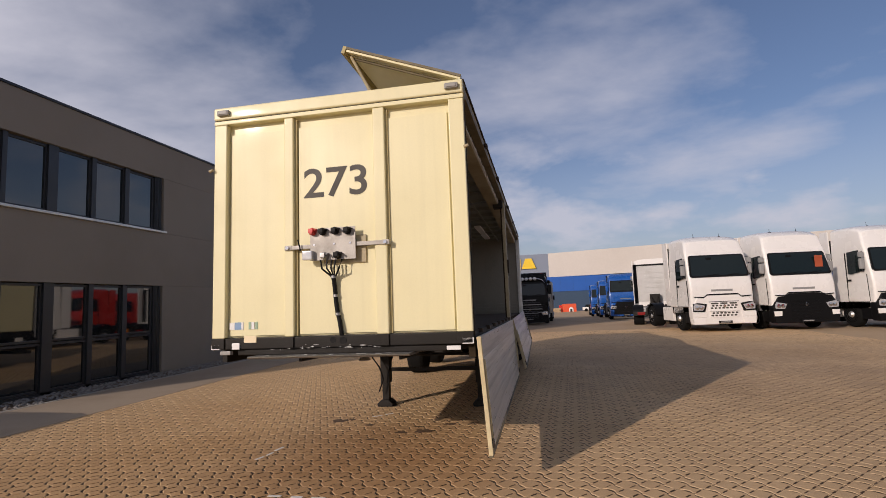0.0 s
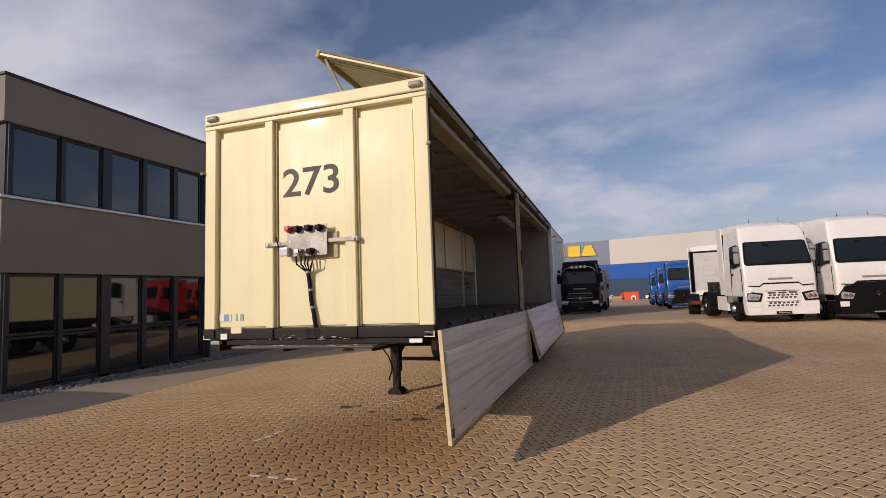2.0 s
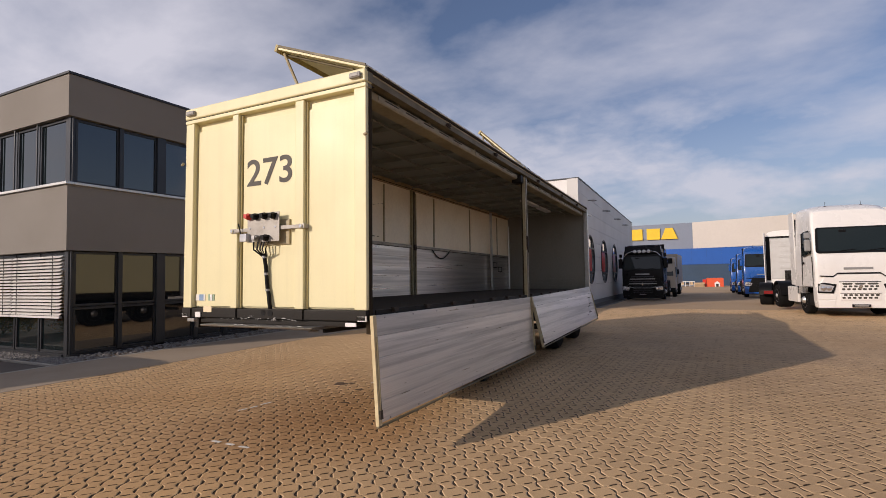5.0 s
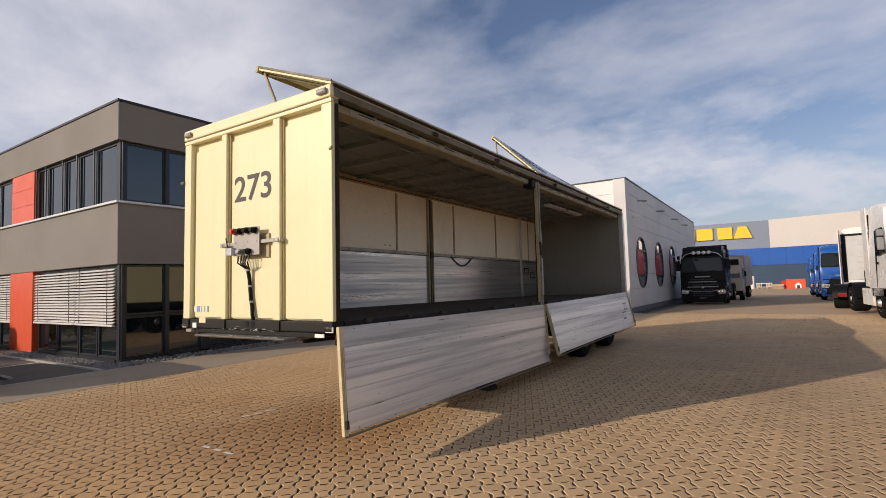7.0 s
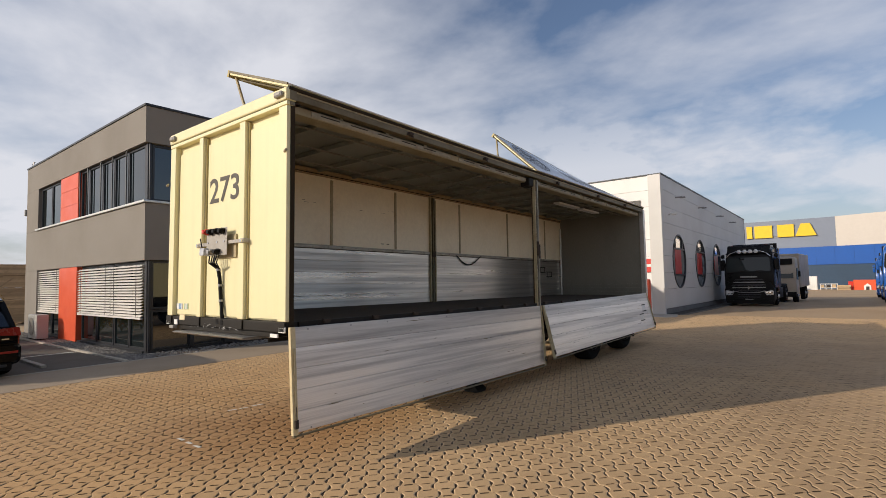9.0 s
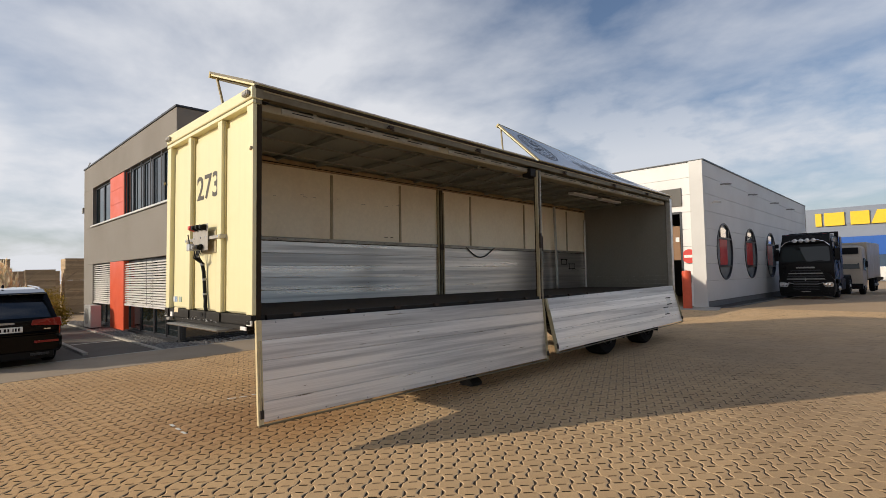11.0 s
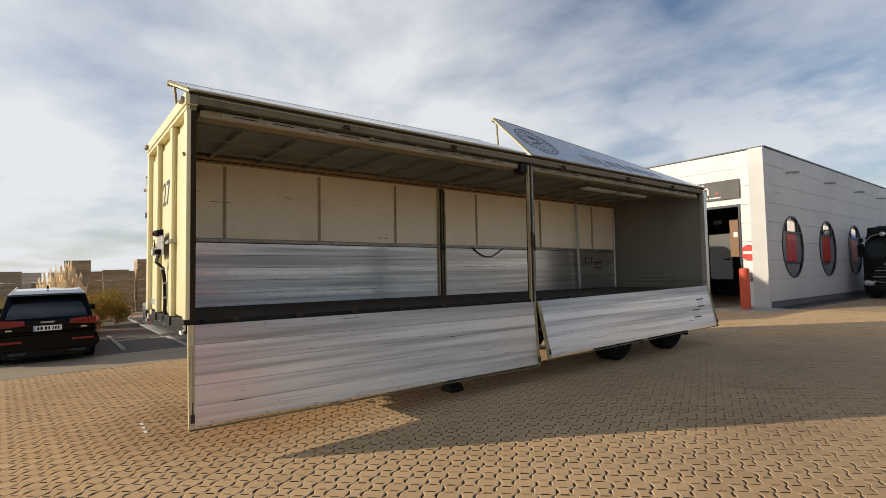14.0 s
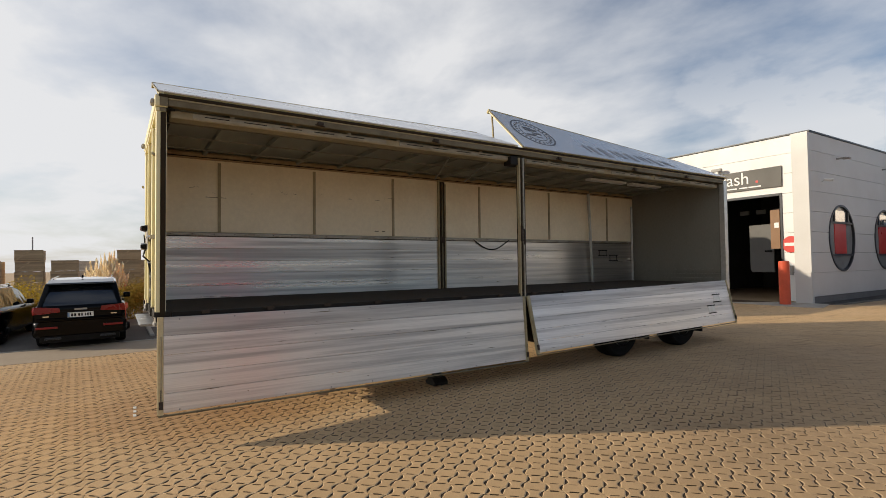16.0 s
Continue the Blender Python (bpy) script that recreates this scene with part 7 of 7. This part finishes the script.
def shrub(x, y, h, leaves=None):
    """A rounded bush: bent twigs and some thousand small leaves, thinner at its outline."""
    tw, lv = Shape(), Shape()
    lobes = [(x + grng.uniform(-0.45, 0.45), y + grng.uniform(-0.5, 0.5), h * grng.uniform(0.25, 0.72), grng.uniform(0.32, 0.5)) for _ in range(10)]
    for cx, cy, cz, r in lobes:
        tw.tube([(x, y, -0.03), ((x + cx) / 2, (y + cy) / 2, cz * 0.6), (cx, cy, cz)], 0.012, 5)
        for k in range(340):
            d = Vector((grng.gauss(0, 1), grng.gauss(0, 1), grng.gauss(0, 1))).normalized()
            rr = r * grng.uniform(0.55, 1.12)
            c = Vector((cx + d.x * rr, cy + d.y * rr, max(0.05, cz + d.z * rr * 1.1)))
            a = Vector((grng.gauss(0, 1), grng.gauss(0, 1), grng.gauss(0.4, 1))).normalized()
            b = a.cross(d + Vector((0.01, 0.02, 0.03))).normalized()
            w_, l_ = grng.uniform(0.012, 0.024), grng.uniform(0.035, 0.075)
            lv.add([c - b * w_, c + a * l_ * 0.5 - b * w_ * 1.2, c + a * l_, c + b * w_], [(0, 1, 2, 3)])
    th = thing("shrub", "rounded yellow-leaved shrub behind the parking bays", "shrub", tw, WOOD, group="yellow shrubs")
    part("foliage", lv, leaves or SHRUB, th, "small yellow autumn leaves")
    return th


tuft(-16.2, -0.55, 480, 1.62, 0.85, REED, "pampas_grass", "clump of pampas grass with tall dry plumes", 0.6)
tuft(-16.8, -0.9, 300, 1.5, 0.7, REED, "pampas_grass", "clump of pampas grass with tall dry plumes", 0.6)
for x, y, h in ((-18.4, 0.55, 1.6), (-18.9, 1.15, 1.5), (-18.2, -0.1, 1.5), (-15.2, -0.2, 1.2), (-15.6, -1.7, 1.2), (-15.3, -2.5, 1.6), (-15.7, -3.1, 1.65), (-15.9, -4.0, 1.5), (-15.6, -5.0, 1.5), (-15.5, -6.0, 1.4)):
    shrub(x, y, h, SHRUB_DIM if y > -0.6 else SHRUB)

# far yard clutter in front of the store
def low(z):
    return base(112) + z


con = thing("container", "white container standing before the far store", "container", Shape().box(-2.4, -0.25, 111.5, 115, low(0), low(2.5)), WHITE_PAINT, 0.05)
for k in range(7):
    part("rib", Shape().box(-2.3 + 0.3 * k, -2.2 + 0.3 * k, 111.46, 111.5, low(0.15), low(2.35)), WHITE_PAINT, con)
hut = thing("site_container", "low orange-red container far across the yard", "container", m=pose(6.35, 112, low(0), 0, 0, 0))
part("body", Shape().box(-1.5, 1.5, -0.9, 1.5, 0, 1.75), ORANGE_PANEL, hut, "orange-red side", 0.03)
part("gable", Shape().prism([(-0.1, 0.05), (0.85, 0.05), (0.85, 0.75), (0.375, 1.15), (-0.1, 0.75)], "y", -1.0, -0.91), WHITE_PAINT, hut, "white gable-shaped frame", 0.02)
part("gable_opening", Shape().box(0.15, 0.6, -1.03, -1.001, 0.05, 0.6), DARK_IN, hut)
part("cab_box", Shape().box(-2.2, -1.52, -0.7, 1.0, 0, 1.5), RED_TRUCK, hut, "red box beside it", 0.05)
pile = thing("timber_pile", "low pile of brown timber far across the yard", "timber", m=pose(3.6, 111, low(0), 0, 0, 0))
for k in range(9):
    part("beam", Shape().box(-1.0 + 0.1 * (k % 3), 0.9 - 0.15 * (k % 2), -0.6 + 0.4 * (k % 3), -0.25 + 0.4 * (k % 3), 0.3 * (k // 3), 0.28 + 0.3 * (k // 3)), WOOD, pile, bevel=0.01)
rack = thing("steel_rack", "low white-painted steel rack with brown loads far across the yard", "rack", m=pose(1.4, 111, low(0), 0, 0, 0))
for x in (-1.2, -0.4, 0.4, 1.2):
    part("post", Shape().box(x - 0.05, x + 0.05, -0.4, -0.3, 0, 1.1), WHITE_PAINT, rack)
for z in (0.35, 1.05):
    part("shelf", Shape().box(-1.3, 1.3, -0.4, 0.6, z, z + 0.1), WHITE_PAINT, rack)
for x, w_, h_, mt in ((-0.9, 0.5, 0.5, WOOD), (-0.1, 0.6, 0.4, RUST), (0.75, 0.5, 0.55, WOOD)):
    part("load", Shape().box(x - w_ / 2, x + w_ / 2, -0.3, 0.4, 0.46, 0.46 + h_), mt, rack, "brown load on the shelf", 0.03)
for x, y, lab, mt in ((-3.6, 108, "dark car far across the yard", BLACK_TRUCK), (10.9, 109, "white car far across the yard", WHITE_TRUCK)):
    v = thing("far_car", lab, "car", m=pose(x, y, base(y), 0, 0, 0), group="cars far across the yard")
    part("body", Shape().prism([(-1.9, 0.3), (1.9, 0.3), (1.95, 0.75), (1.2, 0.9), (-1.9, 0.95)], "y", -0.85, 0.85), mt, v, "", 0.08)
    part("cabin", Shape().prism([(-1.5, 0.95), (1.1, 0.9), (0.5, 1.45), (-1.2, 1.48)], "y", -0.75, 0.75), SCREEN, v, "dark windows", 0.05)
    for xx in (-1.2, 1.2):
        for yy in (-0.8, 0.8):
            part("wheel", Shape().lathe([(-0.1, 0.02), (-0.1, 0.33), (0.1, 0.33), (0.1, 0.02)], (xx, yy, 0.33), "y", 14), RUBBER, v)

# ---- interlocking pavers: waisted and bellied stones between wavy joints, short open slots across ----
CU, CV, WAVE = 0.1535, 0.1370, 0.0225
U, V = Vector((1, 1, 0)).normalized(), Vector((-1, 1, 0)).normalized()


def stone_local(sign, open_=1.0):
    """One stone about its own middle, bellied (+1) or waisted (-1): the outline at joint depth and a smaller worn top.
    open_ tells how far the joints stand open; away from the wheels' way they are filled with sand."""
    h, a = CV / 2 - 0.0012, CU / 2
    def edge(v):
        return a + sign * WAVE * max(0.0, math.cos(math.pi * v / CV)) ** 0.62
    # the joints gape where the wave turns and are shut on every second flank
    vs_ = [v * h for v in (0.96, 0.62, 0.40, 0.17, -0.08, -0.34, -0.66, -0.95)]
    gap = [0.0004, 0.0018, 0.0066, 0.0108, 0.0116, 0.0104, 0.0070, 0.0040]
    worn = [0.0014, 0.0034, 0.0072, 0.0088, 0.0092, 0.0086, 0.0072, 0.0056]
    gap, worn = [g * open_ for g in gap], [w * open_ for w in worn]
    if sign < 0:
        gap.reverse()
        worn.reverse()
        vs_ = [-v for v in reversed(vs_)]
    half = [(-0.040, h), (-0.033, h - 0.0068 * open_), (0.028, h - 0.0062 * open_), (0.036, h)]
    o0 = half + [(edge(v) - g, v) for v, g in zip(vs_, gap)] + [(-u, -v) for u, v in half] + [(-edge(v) + g, v) for v, g in zip(reversed(vs_), gap)]
    n_ = len(o0)
    slots = {0, 1, 2, 12, 13, 14}
    inset = [0.001] * 4 + worn + [0.001] * 4 + worn
    o1 = []
    for i in range(n_):
        p, q, s_ = Vector(o0[i - 1]), Vector(o0[i]), Vector(o0[(i + 1) % n_])
        d0, d1 = (q - p).normalized(), (s_ - q).normalized()
        nn = Vector((d0.y + d1.y, -d0.x - d1.x)).normalized()
        o1.append(tuple(q + nn * inset[i]))
    vs = [U * u + V * v + Vector((0, 0, -0.0035 * open_ - 0.0005)) for u, v in o0] + [U * u + V * v for u, v in o1]
    fs = [((i + 1) % n_, i, i + n_, (i + 1) % n_ + n_) for i in range(n_)] + [tuple(reversed(range(n_, 2 * n_)))]
    return np.array([tuple(p) for p in vs]), fs, [1 if i in slots else 2 for i in range(n_)] + [0]


thing("joint_sand", "brown sand in the joints of the pavers", "sand", Shape().prism([(y, base(y) + 0.001) for y in (-6.87, 8.0, 20.0, 21.37)] + [(y, base(y) + 0.022) for y in (21.37, 20.0, 8.0, -6.87)], "x", PAVED[0] + 0.13, PAVED[1] - 0.15), JOINT, kind="structure")
paving = thing("paver_field", "tan interlocking concrete pavers with open sandy joints", "pavement", kind="structure")
prng = np.random.default_rng(5)
shapes, meshes = {}, {}
for sign in (1, -1):
    for k, open_ in enumerate((1.0, 0.62, 0.34, 0.15)):
        shapes[sign, k] = stone_local(sign, open_)
    meshes[sign] = bpy.data.meshes.new("paver")
    meshes[sign].from_pydata([tuple(p) for p in shapes[sign, 0][0]], [], shapes[sign, 0][1])
    meshes[sign].materials.append(STONE)
    meshes[sign].materials.append(SLOT)
    meshes[sign].materials.append(RIM)
    meshes[sign].polygons.foreach_set("material_index", shapes[sign, 0][2])
all_v, all_f, all_m, start, single = [], [], [], 0, 0
for i in range(-80, 130):
    for j in range(-130, 130):
        c = U * (3.3655 + (i + 0.5) * CU) + V * (-0.390 + (j + 0.5) * CV)
        if not (PAVED[0] + 0.11 < c.x < PAVED[1] - 0.11 and PAVED[2] + 0.1 < c.y < PAVED[3] - 0.1):
            continue
        z = float(prng.normal(0, 0.0010)) + base(c.y) + 0.03
        sign = -1 if (i + j) % 2 == 0 else 1
        if 1.6 < c.x < 4.4 and 0.6 < c.y < 3.2 and single < 300:
            ob = new("paver", meshes[sign])
            ob.location = (c.x, c.y, z)
            ob.parent = paving
            single += 1
        else:
            far = c.y + 0.45 * max(0.0, c.x - 2.0) - 0.22 * max(0.0, 2.0 - c.x) + float(prng.normal(0, 1.1))
            pv, pf, pm = shapes[sign, 0 if far < 6.0 else 1 if far < 8.0 else 2 if far < 10.0 else 3]
            all_v.append(pv + np.array((c.x, c.y, z)))
            all_f += [tuple(q + start for q in f) for f in pf]
            all_m += pm
            start += len(pv)
many = bpy.data.meshes.new("pavers")
many.from_pydata(np.concatenate(all_v).tolist(), [], all_f)
many.materials.append(STONE_MANY)
many.materials.append(SLOT)
many.materials.append(RIM)
many.polygons.foreach_set("material_index", all_m)
ob = new("pavers", many)
ob.parent = paving
tagged(ob, "tan interlocking pavers", kind="stuff")
